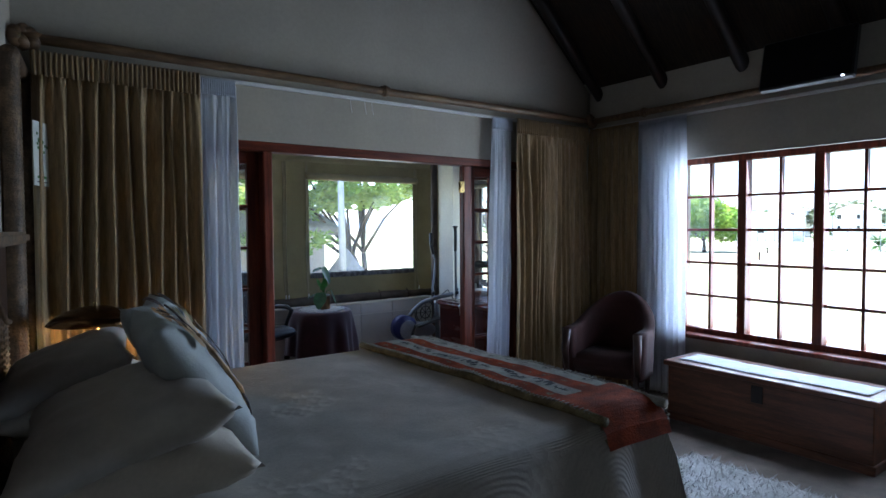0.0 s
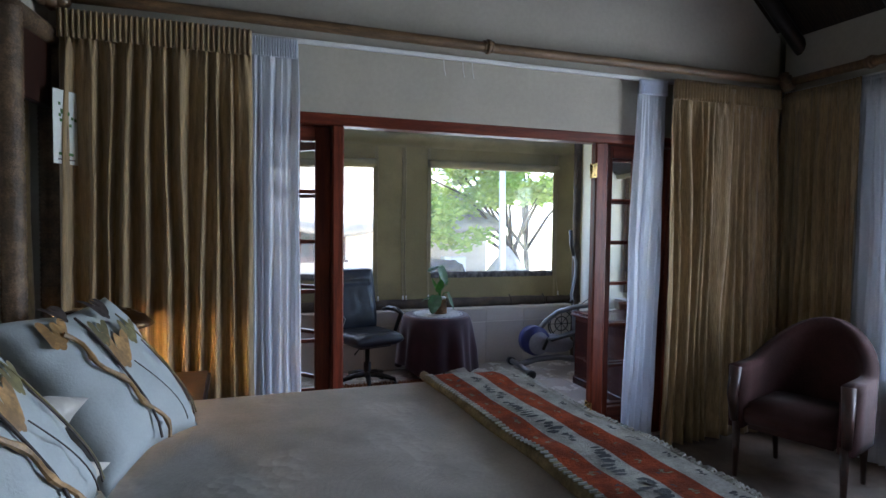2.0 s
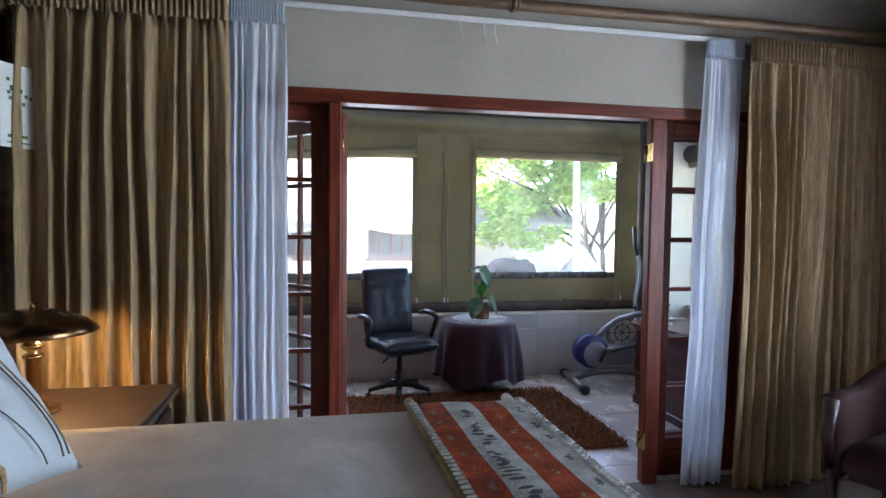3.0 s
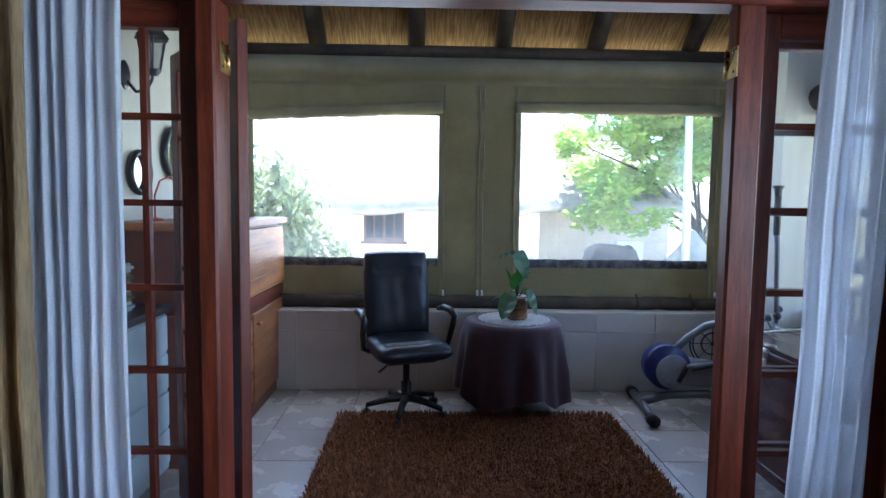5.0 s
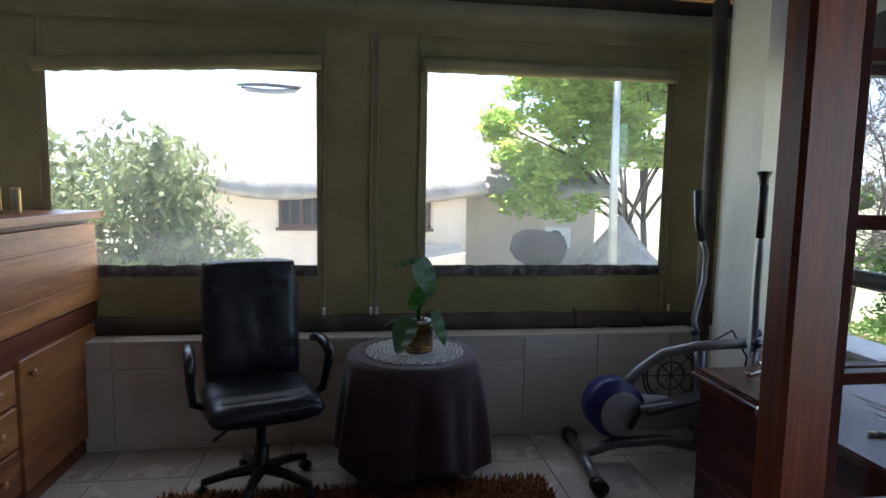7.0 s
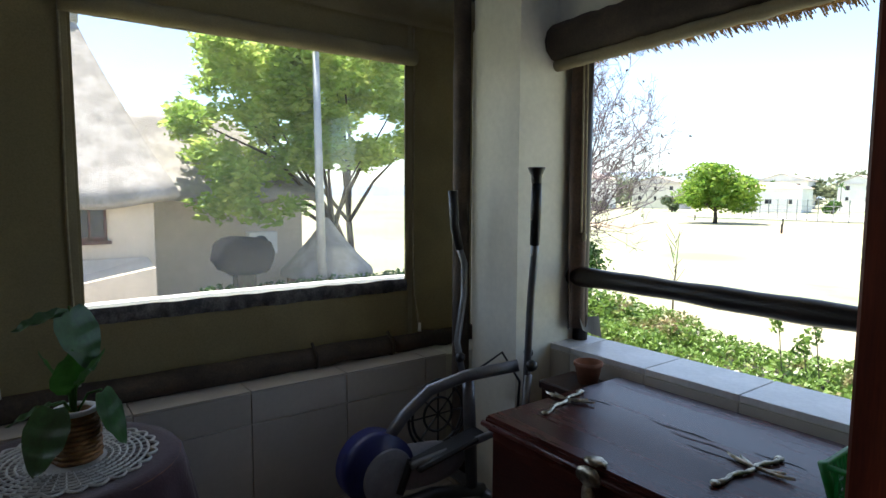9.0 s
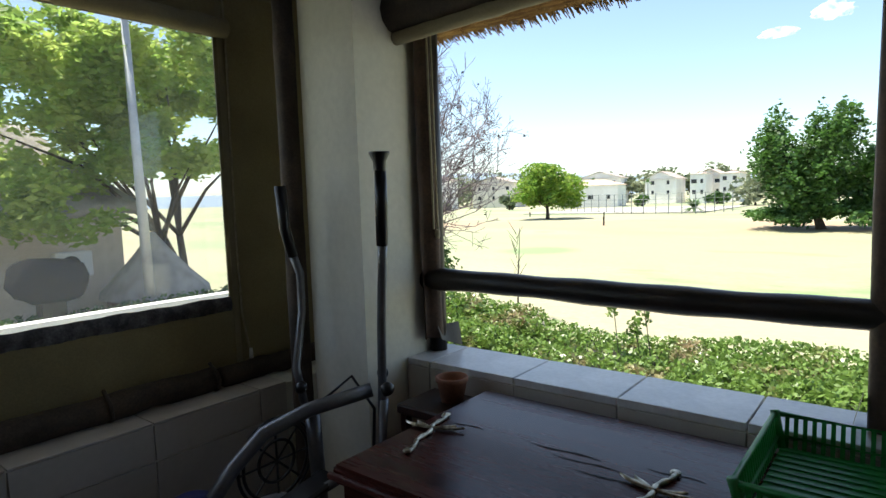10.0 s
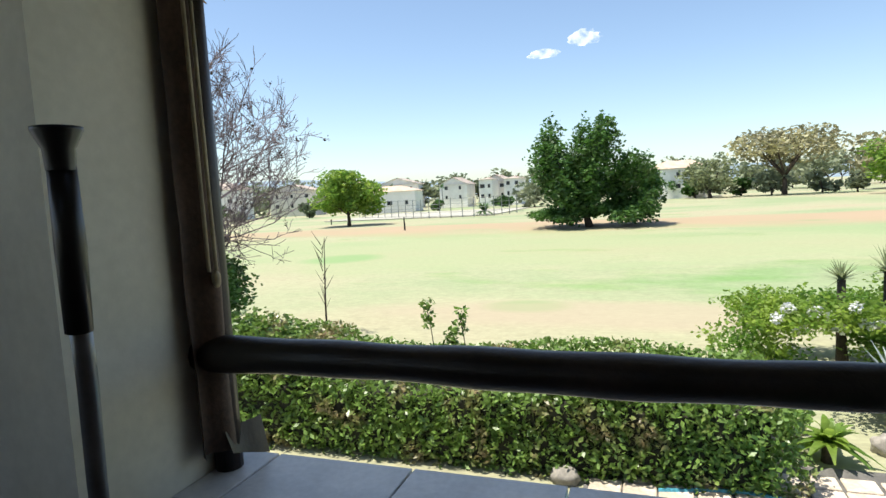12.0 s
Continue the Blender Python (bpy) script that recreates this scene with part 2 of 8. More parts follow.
def blob(sx, sy, sz, sub=3, bump=0.0, freq=3.0, seed=0.0, power=1.0, m=None):
    """A rounded body with uneven skin; power under 1 squares it off."""
    bm = bmesh.new()
    bmesh.ops.create_icosphere(bm, subdivisions=sub, radius=1.0)
    for v in bm.verts:
        c = v.co.normalized()
        k = 1 + bump * noise.noise(c * freq + Vector((seed, seed, seed)))
        v.co = Vector([math.copysign(abs(a) ** power, a) * s * k for a, s in zip(c, (sx, sy, sz))])
    if m is not None:
        bm.transform(m)
    return bm


def wall(name, x0, x1, y0, y1, z0, z1, material, holes=(), along="x", label=""):
    """A wall with thickness; holes are (a0, a1, z0, z1) along its length."""
    bm = bmesh.new()
    a0, a1 = (x0, x1) if along == "x" else (y0, y1)
    cuts = sorted({a0, a1, *[h[0] for h in holes], *[h[1] for h in holes]})
    for c0, c1 in zip(cuts, cuts[1:]):
        zs = [z0]
        for h in sorted((h for h in holes if h[0] <= c0 + 1e-6 and h[1] >= c1 - 1e-6), key=lambda h: h[2]):
            zs += [h[2], h[3]]
        zs.append(z1)
        for b0, b1 in zip(zs[::2], zs[1::2]):
            if b1 - b0 > 1e-4:
                if along == "x":
                    add_box(bm, c0, c1, y0, y1, b0, b1)
                else:
                    add_box(bm, x0, x1, c0, c1, b0, b1)
    ob = finish(name, bm, material)
    return tagged(ob, label, kind="structure")


# ---- bedroom shell ----
WX0, WX1 = -1.44, 3.33        # left corner and right wall at the front wall
RIDGE_X, RIDGE_Z, EAVE_Z = 0.95, 4.97, 2.86
BACK_Y = -6.2
LSLOPE = 0.11                  # the bed-head wall leans away from square


def left_x(y):
    return WX0 + LSLOPE * y


def gable(name, y0, y1, holes, label, x0=WX0 - 0.3, material=PLASTER):
    """Front or back wall with a pointed top."""
    bm = bmesh.new()
    xs = sorted({x0, WX1 + 0.25, RIDGE_X, *[h[0] for h in holes], *[h[1] for h in holes]})

    def top(x):
        return EAVE_Z + (RIDGE_Z - EAVE_Z) * (1 - abs(x - RIDGE_X) / (WX1 - RIDGE_X))
    for a, b in zip(xs, xs[1:]):
        spans = [(0.0, None)]
        for h in holes:
            if h[0] <= a + 1e-6 and h[1] >= b - 1e-6:
                spans = [(0.0, h[2]), (h[3], None)]
        for z0, z1 in spans:
            if z1 is not None and z1 - z0 < 1e-3:
                continue
            ta, tb = (top(a), top(b)) if z1 is None else (z1, z1)
            v = [bm.verts.new(p) for p in ((a, y0, z0), (b, y0, z0), (b, y1, z0), (a, y1, z0), (a, y0, ta), (b, y0, tb), (b, y1, tb), (a, y1, ta))]
            for f in ((0, 1, 2, 3), (4, 7, 6, 5), (0, 4, 5, 1), (1, 5, 6, 2), (2, 6, 7, 3), (3, 7, 4, 0)):
                bm.faces.new([v[i] for i in f])
    return tagged(finish(name, bm, material), label, kind="structure")


DOOR = (-0.66, 2.56, 0.0, 2.11)
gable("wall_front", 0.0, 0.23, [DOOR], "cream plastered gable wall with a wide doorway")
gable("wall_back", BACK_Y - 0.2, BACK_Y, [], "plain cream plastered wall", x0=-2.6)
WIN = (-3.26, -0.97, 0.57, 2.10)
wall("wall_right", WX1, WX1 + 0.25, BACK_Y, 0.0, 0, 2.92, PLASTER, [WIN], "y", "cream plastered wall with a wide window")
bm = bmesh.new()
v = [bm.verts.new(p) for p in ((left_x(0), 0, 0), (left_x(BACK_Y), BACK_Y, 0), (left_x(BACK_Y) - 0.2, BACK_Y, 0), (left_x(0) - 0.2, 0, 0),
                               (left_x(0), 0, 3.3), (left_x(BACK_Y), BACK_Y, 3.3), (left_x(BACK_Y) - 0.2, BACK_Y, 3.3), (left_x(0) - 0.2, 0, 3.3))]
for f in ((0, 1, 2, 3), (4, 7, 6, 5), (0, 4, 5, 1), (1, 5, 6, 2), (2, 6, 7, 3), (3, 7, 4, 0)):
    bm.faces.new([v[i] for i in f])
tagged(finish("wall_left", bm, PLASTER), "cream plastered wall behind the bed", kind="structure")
tagged(finish("floor", box(-2.6, WX1 + 0.2, BACK_Y, 0.02, -0.25, 0.0), CARPET), "beige carpeted bedroom floor", kind="structure")

# roof: thatch on dark poles
SLOPE = (RIDGE_Z - EAVE_Z) / (WX1 - RIDGE_X)
bm = bmesh.new()
for s in (-1, 1):
    x_end = RIDGE_X + s * (WX1 - RIDGE_X + 0.75)
    z_end = RIDGE_Z - SLOPE * (WX1 - RIDGE_X + 0.75)
    if s < 0:
        x_end = RIDGE_X - 3.7
        z_end = RIDGE_Z - SLOPE * 3.7
    a = [(RIDGE_X, RIDGE_Z + 0.04), (x_end, z_end + 0.04), (x_end, z_end + 0.34), (RIDGE_X, RIDGE_Z + 0.4)]
    v0 = [bm.verts.new((x, BACK_Y - 0.2, z)) for x, z in a]
    v1 = [bm.verts.new((x, 0.23, z)) for x, z in a]
    for i in range(4):
        j = (i + 1) % 4
        bm.faces.new((v0[i], v0[j], v1[j], v1[i]))
    bm.faces.new(v0[::-1])
    bm.faces.new(v1)
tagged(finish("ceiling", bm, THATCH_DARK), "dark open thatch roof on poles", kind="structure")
for i in range(9):
    y = -0.12 - i * 0.72
    for s in (-1, 1):
        L = 2.75
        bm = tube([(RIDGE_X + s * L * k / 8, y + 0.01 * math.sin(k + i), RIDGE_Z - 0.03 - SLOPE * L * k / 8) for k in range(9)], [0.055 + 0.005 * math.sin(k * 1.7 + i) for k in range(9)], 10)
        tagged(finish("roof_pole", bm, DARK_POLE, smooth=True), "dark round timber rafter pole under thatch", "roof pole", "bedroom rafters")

# ---- french doors frame ----
FRX0, FRX1, FRZ = -0.66, 2.56, 2.11
dm = thing("french_door_frame", Matrix(), "red varnished hardwood door frame with glazed sidelights", "door frame", kind="structure")
part("head", box(FRX0, FRX1, -0.01, 0.10, 2.045, FRZ, 0.006), RED_WOOD_H, dm)
for x0, x1, y1 in ((-0.06, 0.005, 0.125), (1.68, 1.775, 0.05)):
    part("post", box(x0, x1, -0.015, y1, 0.0, 2.045, 0.008), RED_WOOD, dm)
for x0, x1 in ((-0.66, -0.48), (2.33, 2.56)):
    part("jamb", box(x0, x1, 0.06, 0.124, 0.0, 2.045, 0.006), RED_WOOD, dm)


# ---- balcony shell ----
BX0, BX1, BY1 = -0.98, 3.2, 2.38
tagged(finish("balcony_floor", box(BX0 - 0.2, 3.45, 0.0, 2.62, -0.25, -0.006), GROUT), "grouted tiled balcony floor", kind="structure")
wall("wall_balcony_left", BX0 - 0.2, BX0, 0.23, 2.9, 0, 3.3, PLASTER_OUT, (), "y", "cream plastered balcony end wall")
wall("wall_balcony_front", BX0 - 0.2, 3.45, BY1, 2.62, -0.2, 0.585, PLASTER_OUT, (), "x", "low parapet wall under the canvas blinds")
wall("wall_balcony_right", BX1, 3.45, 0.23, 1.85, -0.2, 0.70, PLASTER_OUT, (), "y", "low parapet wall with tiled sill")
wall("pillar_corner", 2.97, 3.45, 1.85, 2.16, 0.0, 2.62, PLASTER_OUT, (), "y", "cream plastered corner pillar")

# canvas drop wall with clear windows
CY = 2.60
WL, WR = (-0.65, 0.757, 0.95, 2.06), (1.385, 2.86, 0.955, 2.09)
wall("wall_corner_return", 3.32, 3.45, 2.16, 2.62, 0.0, 2.62, PLASTER_OUT, (), "y", "plastered return behind the corner pillar")
tagged(wall("canvas_wall", BX0, 3.315, CY - 0.004, CY + 0.004, 0.60, 2.50, CANVAS, [WL, WR], "x", "khaki canvas drop wall with clear windows"), category="canvas wall")
for w in (WL, WR):
    ob = tagged(finish("window_pane", box(w[0], w[1], CY - 0.002, CY + 0.002, w[2], w[3]), PVC), "clear plastic window sewn into canvas", "window", kind="structure")
    ob.visible_shadow = False

# balcony thatch: one slope down to the outer eave, another over the right end
bm = bmesh.new()
TS = 0.84


def eave_z(y):
    return 2.71 + (2.6 - y) * TS


prof = [(0.1, eave_z(0.1)), (3.08, eave_z(3.08)), (3.15, eave_z(3.08) + 0.26), (0.1, eave_z(0.1) + 0.4)]
v0 = [bm.verts.new((BX0 - 0.5, y, z)) for y, z in prof]
v1 = [bm.verts.new((4.0, y, z)) for y, z in prof]
for i in range(4):
    bm.faces.new((v0[i], v0[(i + 1) % 4], v1[(i + 1) % 4], v1[i]))
bm.faces.new(v0[::-1])
bm.faces.new(v1)
tagged(finish("ceiling_balcony", bm, THATCH), "golden reed thatch over the balcony", kind="structure")
for i, x in enumerate((-0.88, -0.17, 0.58, 1.24, 1.95, 2.68)):
    bm = tube([(x, 0.3 + k * 0.36, eave_z(0.3 + k * 0.36) - 0.075) for k in range(8)], [0.066 + 0.004 * math.sin(k + i * 2) for k in range(8)], 10)
    tagged(finish("roof_pole", bm, GUM_POLE, smooth=True), "round timber rafter pole under golden thatch", "roof pole", "balcony rafters")
tagged(finish("wall_plate_beam", tube([(BX0, 2.63, 2.53), (1.0, 2.63, 2.535), (3.4, 2.63, 2.53)], 0.055, 12), GUM_POLE, smooth=True), "round timber beam above the canvas wall", "beam")

# ---- doors: glazed sidelights and the two open leaves ----
def glazed(parent, w, h, z0, rows, cols, stile, rail, thick, bar=0.022):
    """Stiles, rails, glazing bars and panes of a glazed panel in its own x-z plane from x 0 to w."""
    t = thick / 2
    for x0, x1 in ((0, stile), (w - stile, w)):
        part("stile", box(x0, x1, -t, t, z0, z0 + h, 0.004), RED_WOOD, parent)
    part("bottom_rail", box(stile, w - stile, -t, t, z0, z0 + rail, 0.003), RED_WOOD_H, parent)
    part("top_rail", box(stile, w - stile, -t, t, z0 + h - stile, z0 + h, 0.003), RED_WOOD_H, parent)
    gx0, gx1, gz0, gz1 = stile, w - stile, z0 + rail, z0 + h - stile
    for i in range(1, rows):
        z = gz0 + (gz1 - gz0) * i / rows
        part("glazing_bar", box(gx0, gx1, -t * 0.7, t * 0.7, z - bar / 2, z + bar / 2, 0.002), RED_WOOD_H, parent)
    for i in range(1, cols):
        x = gx0 + (gx1 - gx0) * i / cols
        part("glazing_bar", box(x - bar / 2, x + bar / 2, -t * 0.6, t * 0.6, gz0, gz1), RED_WOOD, parent)
    for i in range(rows):
        for j in range(cols):
            x0, x1 = gx0 + (gx1 - gx0) * j / cols, gx0 + (gx1 - gx0) * (j + 1) / cols
            zz0, zz1 = gz0 + (gz1 - gz0) * i / rows, gz0 + (gz1 - gz0) * (i + 1) / rows
            ob = part("pane", box(x0 + 0.006, x1 - 0.006, -0.002, 0.002, zz0 + 0.006, zz1 - 0.006), PANE, parent)
            ob.visible_shadow = False


# each sidelight is one narrow glazed leaf beside its post
SIDE_L = thing("sidelight", pose(-0.48, 0.098, 0.0), "red varnished hardwood sidelight with small panes", "window", "door sidelights", kind="structure")
glazed(SIDE_L, 0.42, 2.045, 0.0, 6, 2, 0.085, 0.22, 0.045)
SIDE_R = thing("sidelight", pose(1.79, 0.098, 0.0), "red varnished hardwood sidelight with small panes", "window", "door sidelights", kind="structure")
glazed(SIDE_R, 0.54, 2.045, 0.0, 6, 2, 0.085, 0.22, 0.045)


def door_leaf(hinge, angle):
    ob = thing("door_leaf", pose(hinge[0], hinge[1], 0.0, 0, 0, angle), "open red hardwood door leaf with small panes", "door", "french doors")
    glazed(ob, 0.74, 2.015, 0.012, 6, 2, 0.085, 0.22, 0.042)
    part("handle", tube([(0.70, -0.03, 1.02), (0.70, -0.065, 1.02), (0.60, -0.065, 1.02)], 0.008, 8), BRASS, ob, "brass lever handle", True)
    return ob


door_leaf((0.028, 0.19), 130)
door_leaf((1.80, 0.147), 0.0)
for x, s in ((0.007, 1), (1.678, -1)):
    for z in (0.25, 1.86):
        h = thing("hinge", pose(x, 0.06 if s > 0 else 0.005, z), "brass butt hinge on a red door post", "hinge", "door hinges")
        part("plate", box(-0.001, 0.0025, -0.035, 0.03, -0.048, 0.048, m=Matrix.Diagonal((s, 1, 1, 1))), BRASS, h)
        part("knuckle", tube([(s * 0.006, 0.03, -0.05), (s * 0.006, 0.03, 0.05)], 0.006, 8), BRASS, h, smooth=True)
        for zz in (-0.03, 0.03):
            part("screw", box(s * 0.003, s * 0.005, -0.02, -0.012, zz - 0.004, zz + 0.004), GUM_POLE, h)

# ---- right bedroom window ----
win = thing("window_1", pose(WX1, 0, 0), "red hardwood window with small panes over a board", "window", kind="structure")
y0, y1, z0, z1 = WIN
part("window_frame", box(0.06, 0.15, y0, y1, z1 - 0.05, z1, 0.004), RED_WOOD, win)
part("window_frame", box(0.06, 0.15, y0, y1, z0, z0 + 0.05, 0.004), RED_WOOD, win)
part("window_board", box(-0.07, 0.06, y0 - 0.05, y1 + 0.05, z0 - 0.03, z0 + 0.005, 0.006), RED_WOOD, win, "wide varnished window board")
n = 4
for i in range(n + 1):
    y = y1 - (y1 - y0) * i / n
    part("mullion", box(0.05, 0.155, max(y0, y - 0.035), min(y1, y + 0.035), z0 + 0.05, z1 - 0.05, 0.004), RED_WOOD, win)
for i in range(n):
    a, b = y1 - (y1 - y0) * (i + 1) / n + 0.035, y1 - (y1 - y0) * i / n - 0.035
    for r in range(1, 5):
        z = z0 + 0.05 + (z1 - z0 - 0.10) * r / 5
        part("glazing_bar", box(0.085, 0.125, a, b, z - 0.011, z + 0.011, 0.002), RED_WOOD, win)
    part("glazing_bar", box(0.08, 0.13, (a + b) / 2 - 0.011, (a + b) / 2 + 0.011, z0 + 0.05, z1 - 0.05, 0.002), RED_WOOD, win)
    for r in range(5):
        za, zb = z0 + 0.05 + (z1 - z0 - 0.10) * r / 5, z0 + 0.05 + (z1 - z0 - 0.10) * (r + 1) / 5
        for c, d in ((a, (a + b) / 2), ((a + b) / 2, b)):
            ob = part("pane", box(0.103, 0.107, c, d, za, zb), PANE, win)
            ob.visible_shadow = False


# ---- curtain poles ----
def finial(name, x, y, z):
    ob = thing(name, pose(x, y, z), "carved dark wooden knot at the curtain pole's corner", "finial", "pole ends")
    for i in range(7):
        a = i * 0.9
        part("carved_leaf", blob(0.05, 0.035, 0.04, 2, 0.3, 4, i, m=pose(0.045 * math.cos(a), 0.02 * math.sin(a * 1.3), 0.03 * math.sin(a), 20 * i, 30 * i, 50 * i)), POLE_WOOD, ob, smooth=True)


RODZ = 2.54
rod = thing("curtain_pole", pose(0, -0.15, RODZ), "brown turned wooden curtain pole with ring joints", "curtain pole", "curtain poles")
part("pole", tube([(-1.40 + i * 0.46, 0, 0.004 * math.sin(i)) for i in range(11)], 0.029, 14), POLE_WOOD, rod, smooth=True)
for x in (0.827,):
    for k, r in ((-0.022, 0.034), (0, 0.042), (0.022, 0.034)):
        part("ring_joint", tube([(x + k - 0.01, 0, 0), (x + k + 0.01, 0, 0)], r, 14), POLE_WOOD, rod, smooth=True)
rod2 = thing("curtain_pole", pose(3.18, 0, RODZ), "brown turned wooden curtain pole with ring joints", "curtain pole", "curtain poles")
part("pole", tube([(0, -0.15 - i * 0.46, 0) for i in range(10)], 0.029, 14), POLE_WOOD, rod2, smooth=True)
for y in (-0.75, -2.3):
    for k, r in ((-0.022, 0.034), (0, 0.042), (0.022, 0.034)):
        part("ring_joint", tube([(0, y + k - 0.01, 0), (0, y + k + 0.01, 0)], r, 14), POLE_WOOD, rod2, smooth=True)
finial("pole_finial", -1.38, -0.15, RODZ)
finial("pole_finial", 3.16, -0.16, RODZ)
WHITE_METAL = mat("white_enamel", (0.75, 0.75, 0.74), 0.4, vary=0.05)
rail = thing("curtain_rail", pose(0, -0.07, 2.475), "white curtain rail with hanging hooks under pole", "curtain rail")
part("track", box(-1.3, 3.1, -0.012, 0.012, -0.012, 0.012, 0.003), WHITE_METAL, rail)
for x in (0.58, 0.70, 0.76):
    part("hook", tube([(x, 0, -0.01), (x, -0.01, -0.07), (x + 0.008, -0.012, -0.11)], 0.0025, 6), WHITE_METAL, rail)
rail = thing("curtain_rail", pose(3.26, 0, 2.475), "white curtain rail fixed to the wall under pole", "curtain rail")
part("track", box(-0.012, 0.012, -4.0, -0.1, -0.012, 0.012, 0.003), WHITE_METAL, rail)


# ---- curtains ----
def curtain(name, a, b, ztop, folds, depth, material, label, m, flare=1.12, head=0.10, seed=0.0, drift=0.0, cat="curtain", group="curtains", zbot=0.012):
    """A gathered curtain hanging in local x from a to b; the folds widen and wander downwards."""
    ob = thing(name, m, label, cat, group)
    rng = random.Random(int(seed * 100) + 5)
    ph = [rng.uniform(-0.9, 0.9) for _ in range(40)]
    amp = [rng.uniform(0.35, 1.35) for _ in range(40)]
    w = b - a
    nu, nv = folds * 12, 46

    def f(u, v):
        z = ztop + (zbot - ztop) * v
        k = max(0.0, u * folds + 0.75 * noise.noise(Vector((u * folds * 0.55, v * 0.9, seed + 2))))
        i = int(k) % 38
        t = k - int(k)
        p = ph[i] * (1 - t) + ph[i + 1] * t
        am = amp[i] * (1 - t) + amp[i + 1] * t
        gather = min(1.0, 0.35 + v * 3.0)
        wave = math.sin(2 * math.pi * k + p * (0.5 + 1.5 * v)) * am + 0.35 * math.sin(4 * math.pi * k + 2 * p + v * 2.2)
        fine = 0.14 * noise.noise(Vector((u * folds * 3.1, v * 9.0, seed))) + 0.45 * noise.noise(Vector((u * folds * 1.3, v * 2.6, seed + 7)))
        spread = 1 + (flare - 1) * v
        x = a + w * 0.5 + (u - 0.5) * w * spread + drift * v + 0.012 * noise.noise(Vector((k, v * 3.5, seed + 4)))
        y = depth * (wave * gather + fine) + 0.02 * noise.noise(Vector((u * 3, v * 2, seed + 9)))
        if v < head / (ztop - zbot):
            y += depth * 0.45 * math.sin(2 * math.pi * k * 4.0 + p)
        return (x, y, z)
    c = part("cloth", sheet(nu, nv, f), material, ob, smooth=True)
    sol = c.modifiers.new("thickness", "SOLIDIFY")
    sol.thickness = 0.002
    # heading tape with upright pleats
    def g(u, v):
        k = u * folds * 3.2
        return (a + w * u, -depth * 0.55 + 0.013 * math.sin(2 * math.pi * k) + 0.004 * noise.noise(Vector((k, v * 4, seed))), ztop + 0.03 - head * v)
    c = part("heading", sheet(folds * 30, 5, g), material, ob, smooth=True)
    sol = c.modifiers.new("thickness", "SOLIDIFY")
    sol.thickness = 0.002
    return ob


GOLD = "gold crinkled curtain gathered on a wooden pole"
SHEERL = "white sheer net curtain gathered beside the doorway"
curtain("curtain", -1.36, -0.50, 2.44, 11, 0.034, CURTAIN, GOLD, pose(0, -0.165, 0), 1.04, 0.13, 1.0)
curtain("net_curtain", -0.56, -0.26, 2.44, 7, 0.020, NET, SHEERL, pose(0, -0.085, 0), 1.15, 0.10, 2.0)
curtain("net_curtain", 1.95, 2.17, 2.44, 5, 0.020, NET, SHEERL, pose(0, -0.085, 0), 1.2, 0.10, 3.0, drift=-0.06)
curtain("curtain", 2.16, 3.10, 2.44, 12, 0.030, CURTAIN, GOLD, pose(0, -0.165, 0), 1.06, 0.13, 4.0)
curtain("curtain", -0.62, -0.06, 2.44, 7, 0.030, CURTAIN, GOLD, pose(3.185, -0.06, 0, 0, 0, 90), 1.05, 0.13, 5.0)
curtain("net_curtain", -1.10, -0.62, 2.44, 8, 0.022, NET, "white sheer net curtain drawn beside the window", pose(3.23, -0.03, 0, 0, 0, 90), 1.05, 0.10, 6.0)
curtain("net_curtain", -4.2, -3.5, 2.44, 9, 0.022, NET, "white sheer net curtain drawn beside the window", pose(3.23, -0.03, 0, 0, 0, 90), 1.05, 0.10, 7.0)

# ---- bed ----
PILLOW = mat("pale_satin_pillowcase", (0.42, 0.39, 0.35), 0.4, vary=0.06, scale=6, fine=50, bump=0.12, sheen=0.2)
PILLOW_B = mat("white_cotton_pillowcase", (0.60, 0.55, 0.48), 0.7, vary=0.06, scale=6, fine=80, bump=0.2)
DARK_WICKER = mat("dark_wicker_weave", (0.075, 0.045, 0.026), 0.6, vary=0.35, scale=14, fine=90, bump=0.6, dist=0.006)
WICKER = mat("brown_wicker_weave", (0.17, 0.105, 0.058), 0.6, vary=0.35, scale=14, fine=90, bump=0.6, dist=0.006)
DARKWOOD = mat("dark_mahogany", (0.045, 0.018, 0.012), 0.4, vary=0.3, scale=4, fine=40, stretch=(1, 6, 1), bump=0.08)
bx0, bx1, by0, by1, bz = -1.40, 0.56, -2.63, -0.93, 0.80
bed = thing("bed", pose(0, 0, 0), "made double bed with a cream ribbed bedspread", "bed")
part("base", box(bx0, bx1 - 0.06, by0 + 0.06, by1 - 0.06, 0.10, 0.48, 0.02), DARKWOOD, bed)
for x in (bx0 + 0.1, bx1 - 0.2):
    for y in (by0 + 0.15, by1 - 0.15):
        part("leg", box(x - 0.04, x + 0.04, y - 0.04, y + 0.04, 0.0, 0.10, 0.006), DARKWOOD, bed)
part("mattress", box(bx0, bx1 - 0.05, by0 + 0.05, by1 - 0.05, 0.48, 0.77, 0.05, seg=3), PILLOW_B, bed)


